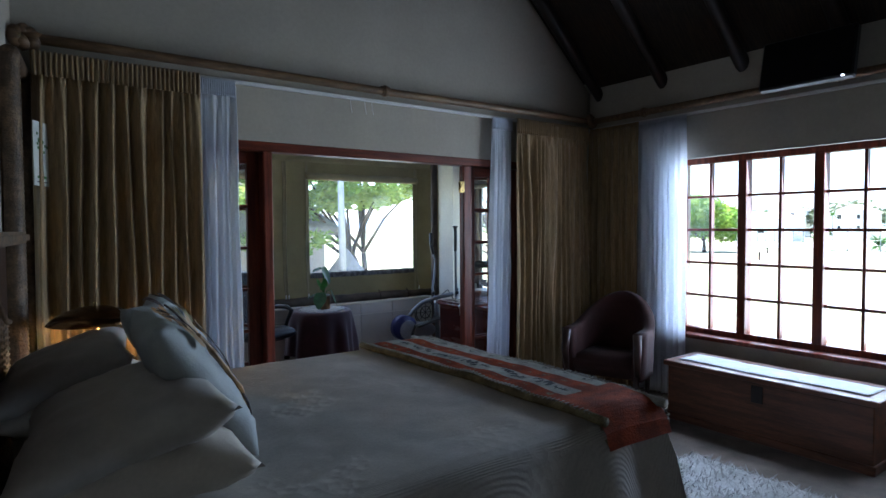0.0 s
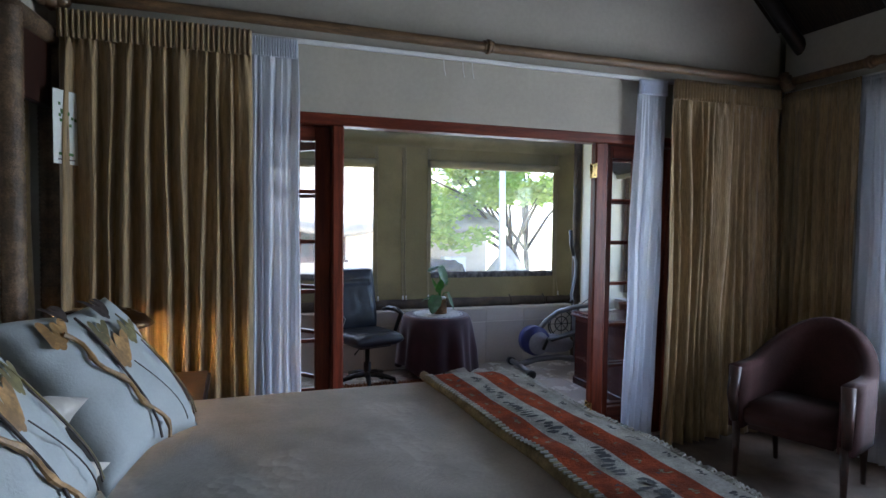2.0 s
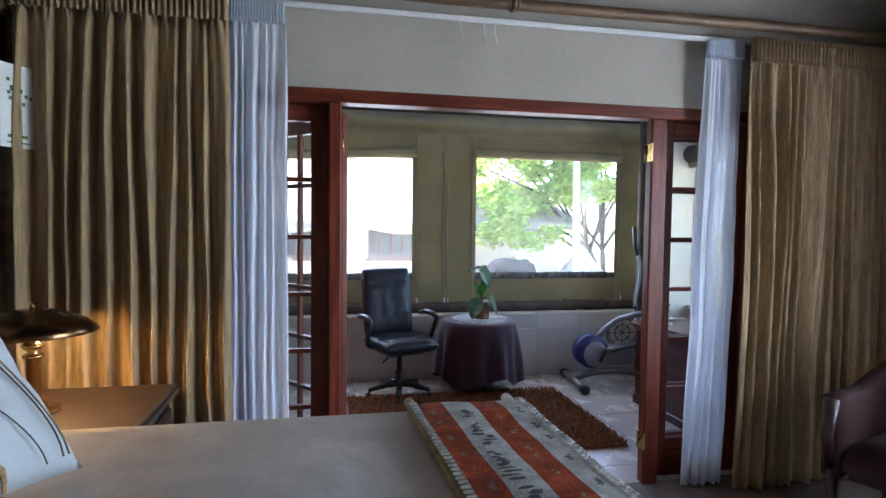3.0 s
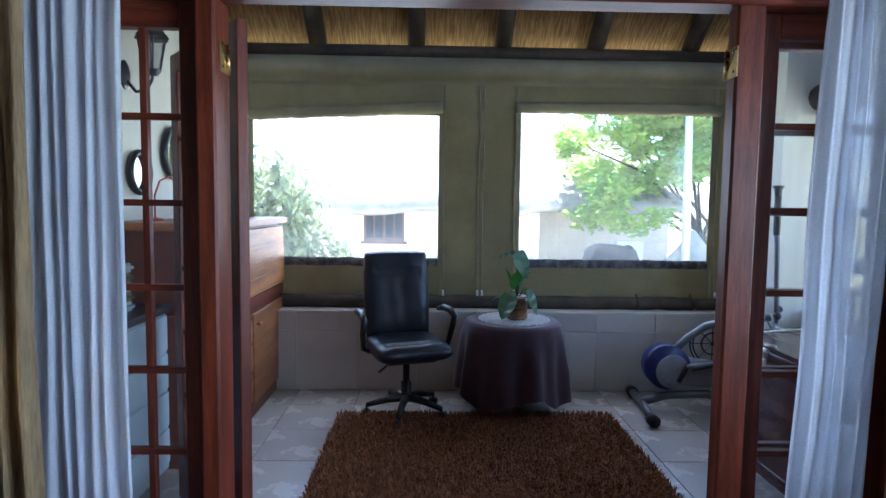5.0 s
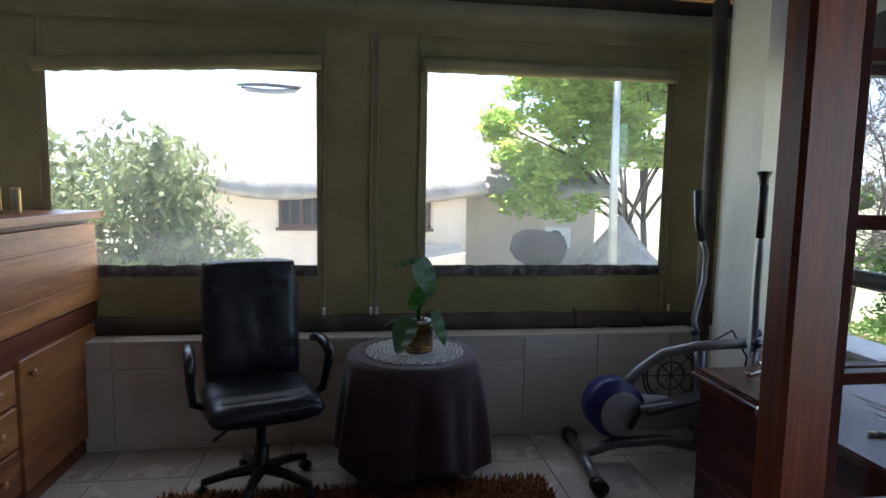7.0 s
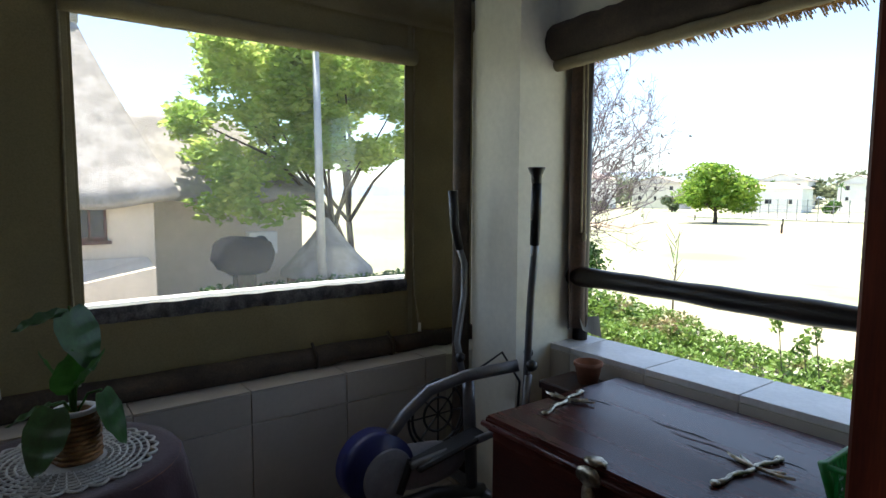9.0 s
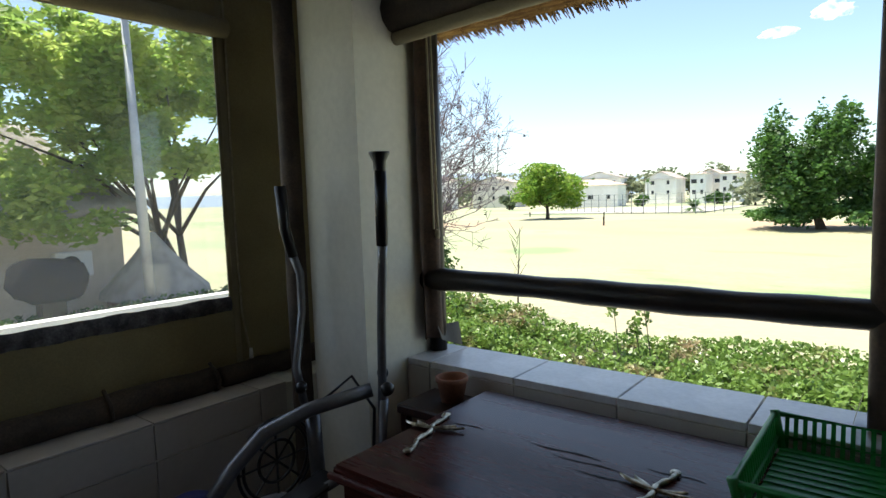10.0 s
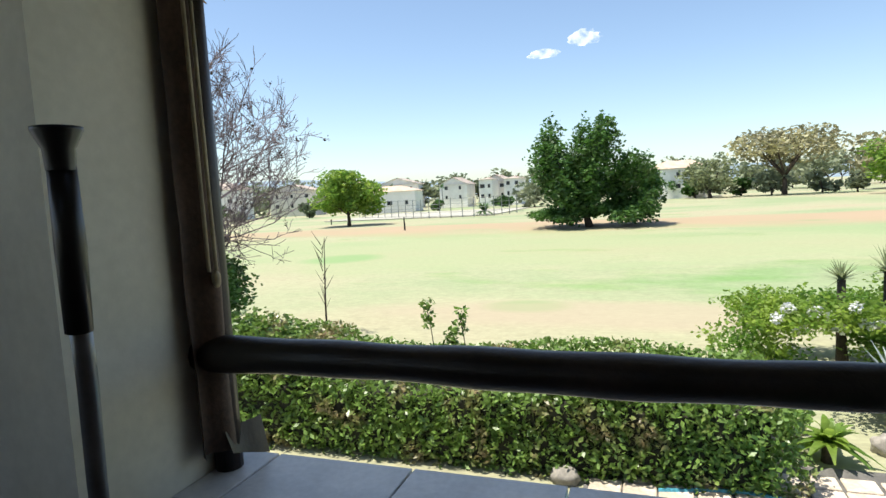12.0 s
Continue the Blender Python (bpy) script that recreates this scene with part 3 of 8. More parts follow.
def spread(u, v):
    """Bedspread: over the top, down the foot and both sides; u along the bed, v across."""
    L, W, drop = bx1 - bx0, by1 - by0, 0.62
    s, q = u * (L + drop), (v - 0.5) * (W + 2 * drop)
    over_x, over_y = max(0.0, s - L), max(0.0, abs(q) - W / 2)
    x = bx0 + min(s, L)
    y = (by0 + by1) / 2 + max(-W / 2, min(W / 2, q))
    r = 0.05
    z = bz
    sg = 1 if q > 0 else -1
    fall = max(over_x, over_y)
    if fall > 0:
        z = bz - fall + min(fall, r) * 0.3
        flare = 0.10 * min(1, fall / drop)
        wob = 0.022 * min(1, fall / 0.2) * math.sin((s if over_y > over_x else q) * 13 + 1.3 * math.sin(s * 3))
        if over_x > 0:
            x += flare + wob + min(over_x, r) * 0.4
        if over_y > 0:
            y += sg * (flare + wob + min(over_y, r) * 0.4)
    else:
        edge = min(L - s, W / 2 - abs(q))
        if edge < 0.05:
            z -= (0.05 - edge) ** 2 * 7
        z += 0.012 * noise.noise(Vector((x * 1.6, y * 1.6, 0))) + 0.004 * noise.noise(Vector((x * 9, y * 9, 3)))
    z = max(z, 0.03)
    return (x, y, z)


SPREAD = mat("cream_ribbed_bedspread_weave", (0.50, 0.47, 0.43), 0.9, vary=0.08, scale=5, fine=90, bump=0.5, dist=0.004)
_nt = SPREAD.node_tree
_wv = _nt.nodes.new("ShaderNodeTexWave")
_wv.wave_type, _wv.bands_direction = "BANDS", "Y"
_wv.inputs["Scale"].default_value, _wv.inputs["Distortion"].default_value, _wv.inputs["Detail"].default_value = 60.0, 1.2, 2.0
_tc = _nt.nodes.new("ShaderNodeTexCoord")
_nt.links.new(_tc.outputs["Object"], _wv.inputs["Vector"])
_vo = node(_nt, "ShaderNodeTexVoronoi", Scale=26.0)
_nt.links.new(_tc.outputs["Object"], _vo.inputs["Vector"])
_nz = node(_nt, "ShaderNodeTexNoise", Scale=2.6, Detail=3.0)
_nt.links.new(_tc.outputs["Object"], _nz.inputs["Vector"])
_mr = _nt.nodes.new("ShaderNodeMapRange")
_mr.inputs["From Min"].default_value, _mr.inputs["From Max"].default_value = 0.5, 0.58
_nt.links.new(_nz.outputs["Fac"], _mr.inputs["Value"])
_mx = _nt.nodes.new("ShaderNodeMixRGB")
_nt.links.new(_mr.outputs[0], _mx.inputs[0])
_nt.links.new(_wv.outputs["Color"], _mx.inputs[1])
_nt.links.new(_vo.outputs["Distance"], _mx.inputs[2])
_b2 = _nt.nodes.new("ShaderNodeBump")
_b2.inputs["Strength"].default_value, _b2.inputs["Distance"].default_value = 0.4, 0.006
_nt.links.new(_mx.outputs[0], _b2.inputs["Height"])
_nt.links.new(_b2.outputs[0], _nt.nodes["Principled BSDF"].inputs["Normal"])
part("bedspread", sheet(110, 130, spread), SPREAD, bed, "cream ribbed bedspread falling to the floor", True)

# headboard with wicker panels and a ledge; it follows the wall
HB = math.degrees(math.atan(LSLOPE))
hb = thing("headboard", pose(left_x(-1.8) + 0.005, -1.8, 0, 0, 0, -HB), "tall dark wooden headboard with wicker panels", "headboard")
part("board", box(0.0, 0.045, -0.97, 0.97, 0.1, 1.46, 0.006), DARKWOOD, hb)
part("ledge", box(-0.0, 0.13, -1.0, 1.0, 1.46, 1.51, 0.012, seg=2), WICKER, hb, "woven wicker ledge")
for k in (-0.48, 0.48):
    def fpan(u, v, k=k):
        y = k + (u - 0.5) * 0.88
        top = 1.28 - 0.16 * (1 - math.cos((u - 0.5) * 2 * math.pi * 0.5) ** 2) + 0.015 * math.sin(u * 12)
        return (0.05 + 0.006 * math.sin(v * 160) * (0.5 + 0.5 * math.sin(u * 90)), y, 0.5 + (top - 0.5) * v)
    part("wicker_panel", sheet(60, 120, fpan), WICKER, hb, "woven wicker panel")
    part("panel_edge", tube([(0.055, k + (u / 20 - 0.5) * 0.88, 1.285 - 0.16 * (1 - math.cos((u / 20 - 0.5) * math.pi) ** 2)) for u in range(21)], 0.012, 8), WICKER, hb, smooth=True)


def pillow(m, w, h, d, material, label, name="pillow", group="pillows"):
    """A stuffed cushion in local x-z with pinched corners and creases."""
    def face(sgn):
        def f(u, v):
            a, b = 2 * u - 1, 2 * v - 1
            e = (1 - a ** 4) * (1 - b ** 4)
            pin = 1 - 0.07 * (1 - abs(a)) * abs(b) ** 3 - 0.07 * (1 - abs(b)) * abs(a) ** 3
            bulge = d / 2 * max(0.0, e) ** 0.55
            crease = 0.012 * noise.noise(Vector((a * 2.5 + d * 9, b * 2.5, sgn + w))) + 0.006 * noise.noise(Vector((a * 7, b * 7, sgn)))
            x = a * w / 2 * (0.93 + 0.07 * abs(b) ** 2) * pin
            z = b * h / 2 * (0.93 + 0.07 * abs(a) ** 2) * pin
            return (x, sgn * (bulge + crease * min(1, e * 3)), z)
        return f
    bm = sheet(26, 26, face(1))
    bm2 = sheet(26, 26, face(-1))
    me = bpy.data.meshes.new("tmp")
    bm2.to_mesh(me)
    bm.from_mesh(me)
    bm2.free()
    bpy.data.meshes.remove(me)
    bmesh.ops.remove_doubles(bm, verts=bm.verts, dist=0.002)
    ob = finish(name, bm, material, smooth=True)
    ob.matrix_basis = m
    return tagged(ob, label, "pillow" if name == "pillow" else "cushion", group)


CUSHION = mat("white_cushion_cotton", (0.40, 0.43, 0.43), 0.8, vary=0.05, scale=6, fine=120, bump=0.25)
RUSTP = mat("rust_print", (0.30, 0.14, 0.05), 0.7, vary=0.3, scale=9)
DARKP = mat("dark_brown_print", (0.07, 0.05, 0.045), 0.7, vary=0.3, scale=9)
OLIVEP = mat("olive_print", (0.20, 0.17, 0.07), 0.7, vary=0.3, scale=9)
GOLDP = mat("gold_trim_print", (0.45, 0.26, 0.10), 0.5, vary=0.3, scale=20)


def printed_cushion(m, w, d, seed):
    """A white cushion with tulip-like prints on its front and a gold banded border on the side."""
    ob = thing("cushion", m, "white scatter cushion printed with brown and rust flowers", "cushion", "scatter cushions")
    p = pillow(Matrix(), w, w, d, CUSHION, "", "cover", "")
    for k in ("label", "category", "group"):
        if k in p:
            del p[k]
    p.parent = ob
    rng = random.Random(seed)

    def front(a, b):
        e = max(0.0, (1 - a ** 4) * (1 - b ** 4))
        return -(d / 2 * e ** 0.55) - 0.014

    def petal(a, b, la, lb, rot, material):
        bm = bmesh.new()
        ring = []
        for k in range(14):
            t = 2 * math.pi * k / 14
            r = 1 - 0.25 * math.cos(2 * t)
            pa, pb = la * math.cos(t) * r, lb * math.sin(t)
            ca, sa = math.cos(rot), math.sin(rot)
            qa, qb = a + pa * ca - pb * sa, b + pa * sa + pb * ca
            qa, qb = max(-0.95, min(0.95, qa)), max(-0.95, min(0.95, qb))
            ring.append(bm.verts.new((qa * w / 2, front(qa, qb), qb * w / 2)))
        c = bm.verts.new((a * w / 2, front(a, b), b * w / 2))
        for k in range(14):
            bm.faces.new((c, ring[k], ring[(k + 1) % 14]))
        part("printed_petal", bm, material, ob)

    for a, b, big, mt in ((-0.02, 0.18, 1.45, GOLDP), (-0.12, 0.42, 1.0, OLIVEP), (0.34, 0.34, 1.0, OLIVEP), (0.22, 0.74, 1.1, DARKP), (-0.66, 0.56, 1.1, GOLDP), (-0.40, 0.80, 0.9, DARKP)):
        for k in (-1, 0, 1):
            petal(a + 0.075 * big * k, b + 0.04 * abs(k), 0.055 * big, 0.16 * big, -0.28 * k - 0.35, mt)
    for a, b, c, wd, mt in ((0.05, 0.02, 0.42, 0.0018, DARKP), (0.42, 0.22, 0.62, 0.0022, DARKP), (0.34, 0.62, 0.70, 0.0026, OLIVEP), (-0.30, 0.70, -0.20, 0.0040, DARKP)):
        pts = []
        for k in range(11):
            t = k / 10
            pa, pb = a + (c - a) * t + 0.05 * math.sin(3 * t), b - t * (0.85 + b)
            pts.append((pa * w / 2, front(pa, pb), pb * w / 2))
        part("printed_stem", tube(pts, wd, 6), mt, ob)
    pts = []
    for k in range(19):
        t = k / 18
        a, b = -0.62 + 0.62 * t + 0.05 * math.sin(k * 0.9), 0.55 - 1.45 * t
        pts.append((a * w / 2, front(a, b) - 0.001, b * w / 2))
    part("printed_stalk", tube(pts, [0.006 + 0.003 * (k % 4 == 0) for k in range(19)], 6), GOLDP, ob, "gold printed stalk")
    return ob


pillow(pose(-1.17, -2.14, 0.88, 84, 0, 84), 0.74, 0.54, 0.17, PILLOW_B, "cream cotton pillow lying flat at the bedhead")
pillow(pose(-1.21, -2.12, 0.99, 74, 0, 84), 0.74, 0.54, 0.18, PILLOW, "pale satin pillow leaning on the headboard")
pillow(pose(-1.26, -1.32, 0.88, 84, 0, 84), 0.66, 0.48, 0.16, PILLOW_B, "cream cotton pillow lying flat at the bedhead")
pillow(pose(-1.30, -1.32, 0.98, 70, 0, 84), 0.66, 0.48, 0.17, PILLOW, "pale satin pillow leaning on the headboard")
printed_cushion(pose(-1.02, -2.10, 1.06, -34, 0, 88), 0.48, 0.15, 3)
printed_cushion(pose(-0.93, -1.50, 1.03, -36, 0, 70), 0.52, 0.17, 8)

# ---- throw across the foot ----
THROW_COLS = [mat("throw_rust", (0.33, 0.055, 0.015), 0.95, spec=0.08, vary=0.3, scale=12, fine=120, bump=0.8, dist=0.006),
              mat("throw_pale", (0.47, 0.46, 0.42), 0.95, spec=0.08, vary=0.2, scale=12, fine=120, bump=0.8, dist=0.006),
              mat("throw_olive_edge", (0.23, 0.19, 0.10), 0.95, vary=0.3, scale=12, fine=120, bump=0.8, dist=0.006),
              mat("throw_dark_pattern", (0.045, 0.05, 0.06), 0.95, vary=0.3, scale=20, fine=120, bump=0.6)]
tx0, tx1 = 0.235, 0.60
throw = thing("throw_blanket", Matrix(), "folded woven throw striped rust and white with fringe", "blanket")


def throw_z(x, y):
    z = bz + 0.035 + 0.014 * noise.noise(Vector((x * 4, y * 5, 2)))
    for e in (y - by0, by1 - y):
        if e < 0.06:
            z -= (0.06 - e) ** 2 * 6
    return z


def strip(a, b, material, name="stripe"):
    def f(u, v):
        x, y = tx0 + (tx1 - tx0) * (a + (b - a) * u), by0 - 0.06 + (by1 - by0 + 0.12) * v
        x += 0.02 * math.sin(y * 2.2)
        return (x, y, throw_z(x, y) - (0.03 if (v < 0.02 or v > 0.98) else 0))
    part(name, sheet(5, 60, f), material, throw)


for a, b, i in ((0.0, 0.045, 2), (0.045, 0.27, 0), (0.27, 0.54, 1), (0.54, 0.80, 0), (0.80, 1.0, 1)):
    strip(a, b, THROW_COLS[i])
# plain rust band across the end with its own tassels


def end_band(u, v):
    x, y = tx0 + (tx1 - tx0) * (1.03 * u - 0.015), by0 - 0.066 + 0.30 * v
    x += 0.02 * math.sin(y * 2.2)
    return (x, y, throw_z(x, y) + 0.005 - (0.03 if v < 0.02 else 0))


part("end_band", sheet(12, 16, end_band), THROW_COLS[0], throw, "plain rust end band")
# rolled edges below the top layer
for a, m_ in ((0.0, THROW_COLS[2]), (1.0, THROW_COLS[1])):
    x = tx0 + (tx1 - tx0) * a
    part("folded_edge", tube([(x + 0.02 * math.sin((by0 + k * 0.1) * 2.2), by0 - 0.04 + (by1 - by0 + 0.08) * k / 18, bz + 0.017 + 0.004 * math.sin(k)) for k in range(19)], 0.019, 8), m_, throw, smooth=True)
rng = random.Random(4)


def motif(x, y, size, mt, strokes):
    """A woven figure: a few ragged strokes side by side."""
    bm = bmesh.new()
    for q in range(strokes):
        cx, cy = x + rng.uniform(-0.6, 0.6) * size, y + (q - strokes / 2) * size * 0.75
        lx, ly = size * rng.uniform(0.5, 1.2), size * rng.uniform(0.28, 0.6)
        ring = []
        for k in range(10):
            t = 2 * math.pi * k / 10
            e = rng.uniform(0.5, 1.0)
            px, py = cx + lx * e * math.cos(t), cy + ly * e * math.sin(t)
            ring.append(bm.verts.new((px, py, throw_z(px, py) + 0.004)))
        bm.faces.new(ring)
    part("woven_motif", bm, mt, throw)


for c, mt, size, n_, strokes in ((0.405, THROW_COLS[3], 0.026, 12, 5), (0.90, THROW_COLS[3], 0.016, 11, 4), (0.15, THROW_COLS[2], 0.012, 13, 3), (0.67, THROW_COLS[2], 0.013, 14, 3), (0.21, THROW_COLS[3], 0.009, 12, 3), (0.61, THROW_COLS[3], 0.009, 13, 2)):
    for k in range(n_):
        y = by0 + 0.20 + (by1 - by0 - 0.25) * k / n_
        x = tx0 + (tx1 - tx0) * (c + rng.uniform(-0.02, 0.02)) + 0.02 * math.sin(y * 2.2)
        motif(x, y + rng.uniform(-0.03, 0.03), size * rng.uniform(0.7, 1.2), mt, strokes)
# pale whip stitch along the hem
for k in range(70):
    y = by0 + (by1 - by0) * k / 70
    x = tx0 + 0.02 * math.sin(y * 2.2)
    part("hem_stitch", box(x - 0.012, x + 0.012, y, y + 0.006, throw_z(x, y) + 0.001, throw_z(x, y) + 0.006), THROW_COLS[1], throw)
bm = bmesh.new()
for k in range(150):
    y = by0 - 0.05 + (by1 - by0 + 0.1) * k / 150
    x = tx1 + 0.02 * math.sin(y * 2.2)
    add_tube(bm, [(x, y, throw_z(x, y)), (x + 0.02, y + rng.uniform(-0.01, 0.01), throw_z(x, y) + 0.004), (x + 0.035, y + rng.uniform(-0.015, 0.015), throw_z(x, y) - 0.02)], [0.003, 0.003, 0.001], 4)
tagged(part("fringe", bm, THROW_COLS[1], throw), "pale wool fringe", kind="stuff")


# ---- rest of the bedroom ----
# bedside table with wicker top, lamp, mirror
NSX, NSY = -1.06, -0.53
ns = thing("bedside_table", pose(NSX, NSY, 0), "dark wooden bedside table with a wicker top", "table")
part("top", box(-0.33, 0.36, -0.30, 0.30, 0.70, 0.745, 0.012, seg=2), DARK_WICKER, ns, "woven wicker top")
part("body", box(-0.30, 0.32, -0.27, 0.27, 0.12, 0.70, 0.008), DARKWOOD, ns)
part("drawer", box(0.322, 0.338, -0.24, 0.24, 0.46, 0.66, 0.006), DARKWOOD, ns)
for sx in (-0.27, 0.29):
    for sy in (-0.24, 0.24):
        part("leg", box(sx - 0.025, sx + 0.025, sy - 0.025, sy + 0.025, 0, 0.12, 0.004), DARKWOOD, ns)
LBRASS = mat("lamp_brass", (0.62, 0.42, 0.17), 0.22, metal=1.0, vary=0.2, scale=5, bump=0.02)
SHADE = mat("bronze_lamp_shade", (0.20, 0.11, 0.05), 0.25, metal=1.0, vary=0.25, scale=7, bump=0.03)
BULB = glow("lit_bulb", (1.0, 0.62, 0.25), 45.0)
lx, ly = -1.13, -0.56
lamp = thing("table_lamp", pose(lx, ly, 0.745), "lit brass table lamp with a bronze dome shade", "lamp")
part("foot", lathe([(0, 0), (0.085, 0), (0.085, 0.012), (0.05, 0.025), (0.03, 0.04), (0.024, 0.05)], 28), LBRASS, lamp, smooth=True)
part("stem", lathe([(0.024, 0.05), (0.024, 0.20), (0.034, 0.205), (0.034, 0.215), (0.018, 0.225), (0.036, 0.245), (0.036, 0.255), (0.014, 0.27), (0.010, 0.32), (0.010, 0.385), (0, 0.385)], 24), LBRASS, lamp, smooth=True)
part("shade", lathe([(0.0, 0.385), (0.06, 0.380), (0.13, 0.36), (0.18, 0.335), (0.215, 0.30), (0.212, 0.298), (0.175, 0.328), (0.125, 0.352), (0.06, 0.371), (0.0, 0.376)], 40), SHADE, lamp, "bronze dome shade", smooth=True)
part("finial", lathe([(0, 0.385), (0.008, 0.388), (0.010, 0.397), (0.004, 0.403), (0, 0.412)], 12), LBRASS, lamp, smooth=True)
part("bulb", lathe([(0, 0.275), (0.018, 0.285), (0.024, 0.305), (0.016, 0.33), (0.010, 0.345), (0, 0.345)], 16, at=(0.04, 0, 0)), BULB, lamp, smooth=True)

MIRROR = bpy.data.materials.new("mirror_silver")
MIRROR.use_nodes = True
_b = MIRROR.node_tree.nodes["Principled BSDF"]
_b.inputs["Base Color"].default_value, _b.inputs["Metallic"].default_value, _b.inputs["Roughness"].default_value = (0.85, 0.87, 0.86, 1), 1.0, 0.03


def wicker_bar(a, b, r, parent, name="frame_bar"):
    """A bar wound with cane: ridges along its length."""
    a, b = Vector(a), Vector(b)
    n = max(8, int((b - a).length / 0.012))
    pts = [a.lerp(b, k / n) for k in range(n + 1)]
    bm = tube(pts, [r * (1 + 0.10 * (k % 2)) for k in range(n + 1)], 10)
    part(name, bm, WICKER, parent, "cane-wound frame bar", True)


mir = thing("wall_mirror", pose(left_x(-0.27) + 0.03, -0.27, 0, 0, 0, -HB), "tall wall mirror in a woven wicker frame", "mirror")
my0, my1, mz0, mz1 = -0.22, 0.21, 0.80, 2.36
part("glass", box(-0.012, 0.002, my0, my1, mz0, mz1), MIRROR, mir, "silvered mirror glass")
for a, b in (((0.012, my0, mz0), (0.012, my0, mz1)), ((0.012, my1, mz0), (0.012, my1, mz1)), ((0.012, my0, mz1), (0.012, my1, mz1)), ((0.012, my0, mz0), (0.012, my1, mz0))):
    wicker_bar(a, b, 0.045, mir)
part("top_panel", box(0.0, 0.022, my0 + 0.045, my1 - 0.045, mz1 - 0.34, mz1 - 0.045, 0.004), DARKWOOD, mir, "dark wooden panel")
CARD = mat("white_card", (0.72, 0.74, 0.70), 0.6, vary=0.04)
LEAFP = mat("green_print", (0.10, 0.22, 0.06), 0.7, vary=0.2)
card = thing("tree_card", pose(left_x(-0.20) + 0.14, -0.20, 1.92, 0, 0, -HB - 22), "white card with a drawn tree on a mirror", "card")
part("card", box(-0.004, 0.0, -0.075, 0.075, -0.17, 0.17, 0.001), CARD, card)
part("printed_trunk", tube([(0.002, 0, -0.12), (0.002, 0.005, -0.02), (0.002, -0.005, 0.03)], 0.003, 5), DARKP, card)
rng = random.Random(2)
for k in range(16):
    a = rng.uniform(0, 6.28)
    r = rng.uniform(0.01, 0.06)
    y, z = r * math.cos(a), 0.06 + r * math.sin(a) * 1.2
    part("printed_leaf", box(0.0, 0.002, y - 0.006, y + 0.006, z - 0.007, z + 0.007), LEAFP, card)
part("printed_grass", box(0.0, 0.002, -0.045, 0.04, -0.13, -0.117), LEAFP, card)
part("printed_line", box(0.0, 0.002, -0.05, 0.05, -0.152, -0.147), DARKP, card)

# framed picture on the wall above the bed
pic = thing("wall_picture", pose(left_x(-1.75) + 0.004, -1.75, 1.98, 0, 0, -HB), "framed pale abstract picture above the headboard", "picture")
part("frame", box(0, 0.025, -0.62, 0.62, -0.40, 0.40, 0.004), CARD, pic)
part("canvas", box(0.025, 0.03, -0.56, 0.56, -0.34, 0.34), mat("abstract_painting", (0.50, 0.44, 0.33), 0.7, vary=0.4, scale=5, fine=14, second=(0.10, 0.09, 0.08)), pic)

# armchair
MAROON = mat("maroon_velvet", (0.050, 0.020, 0.019), 0.85, vary=0.2, scale=6, fine=120, bump=0.3, spec=0.2, sheen=0.05)
ac = thing("armchair", pose(2.60, -0.86, 0, 0, 0, -70), "maroon upholstered tub armchair with dark wooden legs", "armchair")
# local -y is the front
part("seat", box(-0.27, 0.27, -0.30, 0.22, 0.30, 0.46, 0.05, seg=3), MAROON, ac, smooth=True)


def tubback(u, v, inner):
    a = math.pi * (-0.06 + 1.12 * u)
    rx, ry = (0.25, 0.24) if inner else (0.33, 0.31)
    s = math.sin(a)
    top = 0.67 + 0.27 * max(0, s) ** 1.5
    z = 0.30 + (top - 0.30) * v
    yy = 0.0 + ry * s if s > 0 else -0.28 * min(1, -s / 0.187)
    return (rx * math.cos(a) * (1 + 0.03 * v), yy + 0.05 * v * max(0, s), z)


bm = sheet(40, 8, lambda u, v: tubback(u, v, False))
me = bpy.data.meshes.new("tmp")
b2 = sheet(40, 8, lambda u, v: tubback(u, v, True))
b2.to_mesh(me)
bm.from_mesh(me)
b2.free()
bpy.data.meshes.remove(me)
be = [e for e in bm.edges if e.is_boundary]
bmesh.ops.bridge_loops(bm, edges=be)
part("backrest", bm, MAROON, ac, "curved upholstered back and arms", True)
for x, y, tip in ((-0.28, -0.27, -0.02), (0.28, -0.27, -0.02), (-0.24, 0.22, 0.05), (0.24, 0.22, 0.05)):
    part("leg", tube([(x, y, 0.0 if y > 0 else 0.0), (x, y - tip * 0.3, 0.16), (x, y, 0.34)], [0.014, 0.02, 0.026], 8), DARKWOOD, ac, smooth=True)
for x in (-0.29, 0.29):
    part("arm_front", tube([(x, -0.275, 0.34), (x * 1.02, -0.30, 0.50), (x * 1.0, -0.27, 0.665)], [0.024, 0.03, 0.038], 10), DARKWOOD, ac, "carved dark wooden arm front", True)

# long wooden chest below the window
CHEST = mat("reddish_teak", (0.17, 0.062, 0.028), 0.45, vary=0.3, scale=4, fine=40, stretch=(6, 0.6, 6), bump=0.1)
kist = thing("blanket_chest", pose(2.91, -2.02, 0), "long reddish wooden blanket chest under the window", "chest")
part("body", box(-0.22, 0.22, -0.69, 0.69, 0.03, 0.42, 0.006), CHEST, kist)
part("lid", box(-0.245, 0.235, -0.72, 0.72, 0.422, 0.46, 0.006), CHEST, kist, "overhanging flat lid")
part("plinth", box(-0.235, 0.23, -0.705, 0.705, 0.0, 0.06, 0.006), CHEST, kist)
part("lock_plate", box(-0.226, -0.221, -0.04, 0.04, 0.28, 0.40, 0.002), DARK_POLE, kist, "dark iron lock plate")
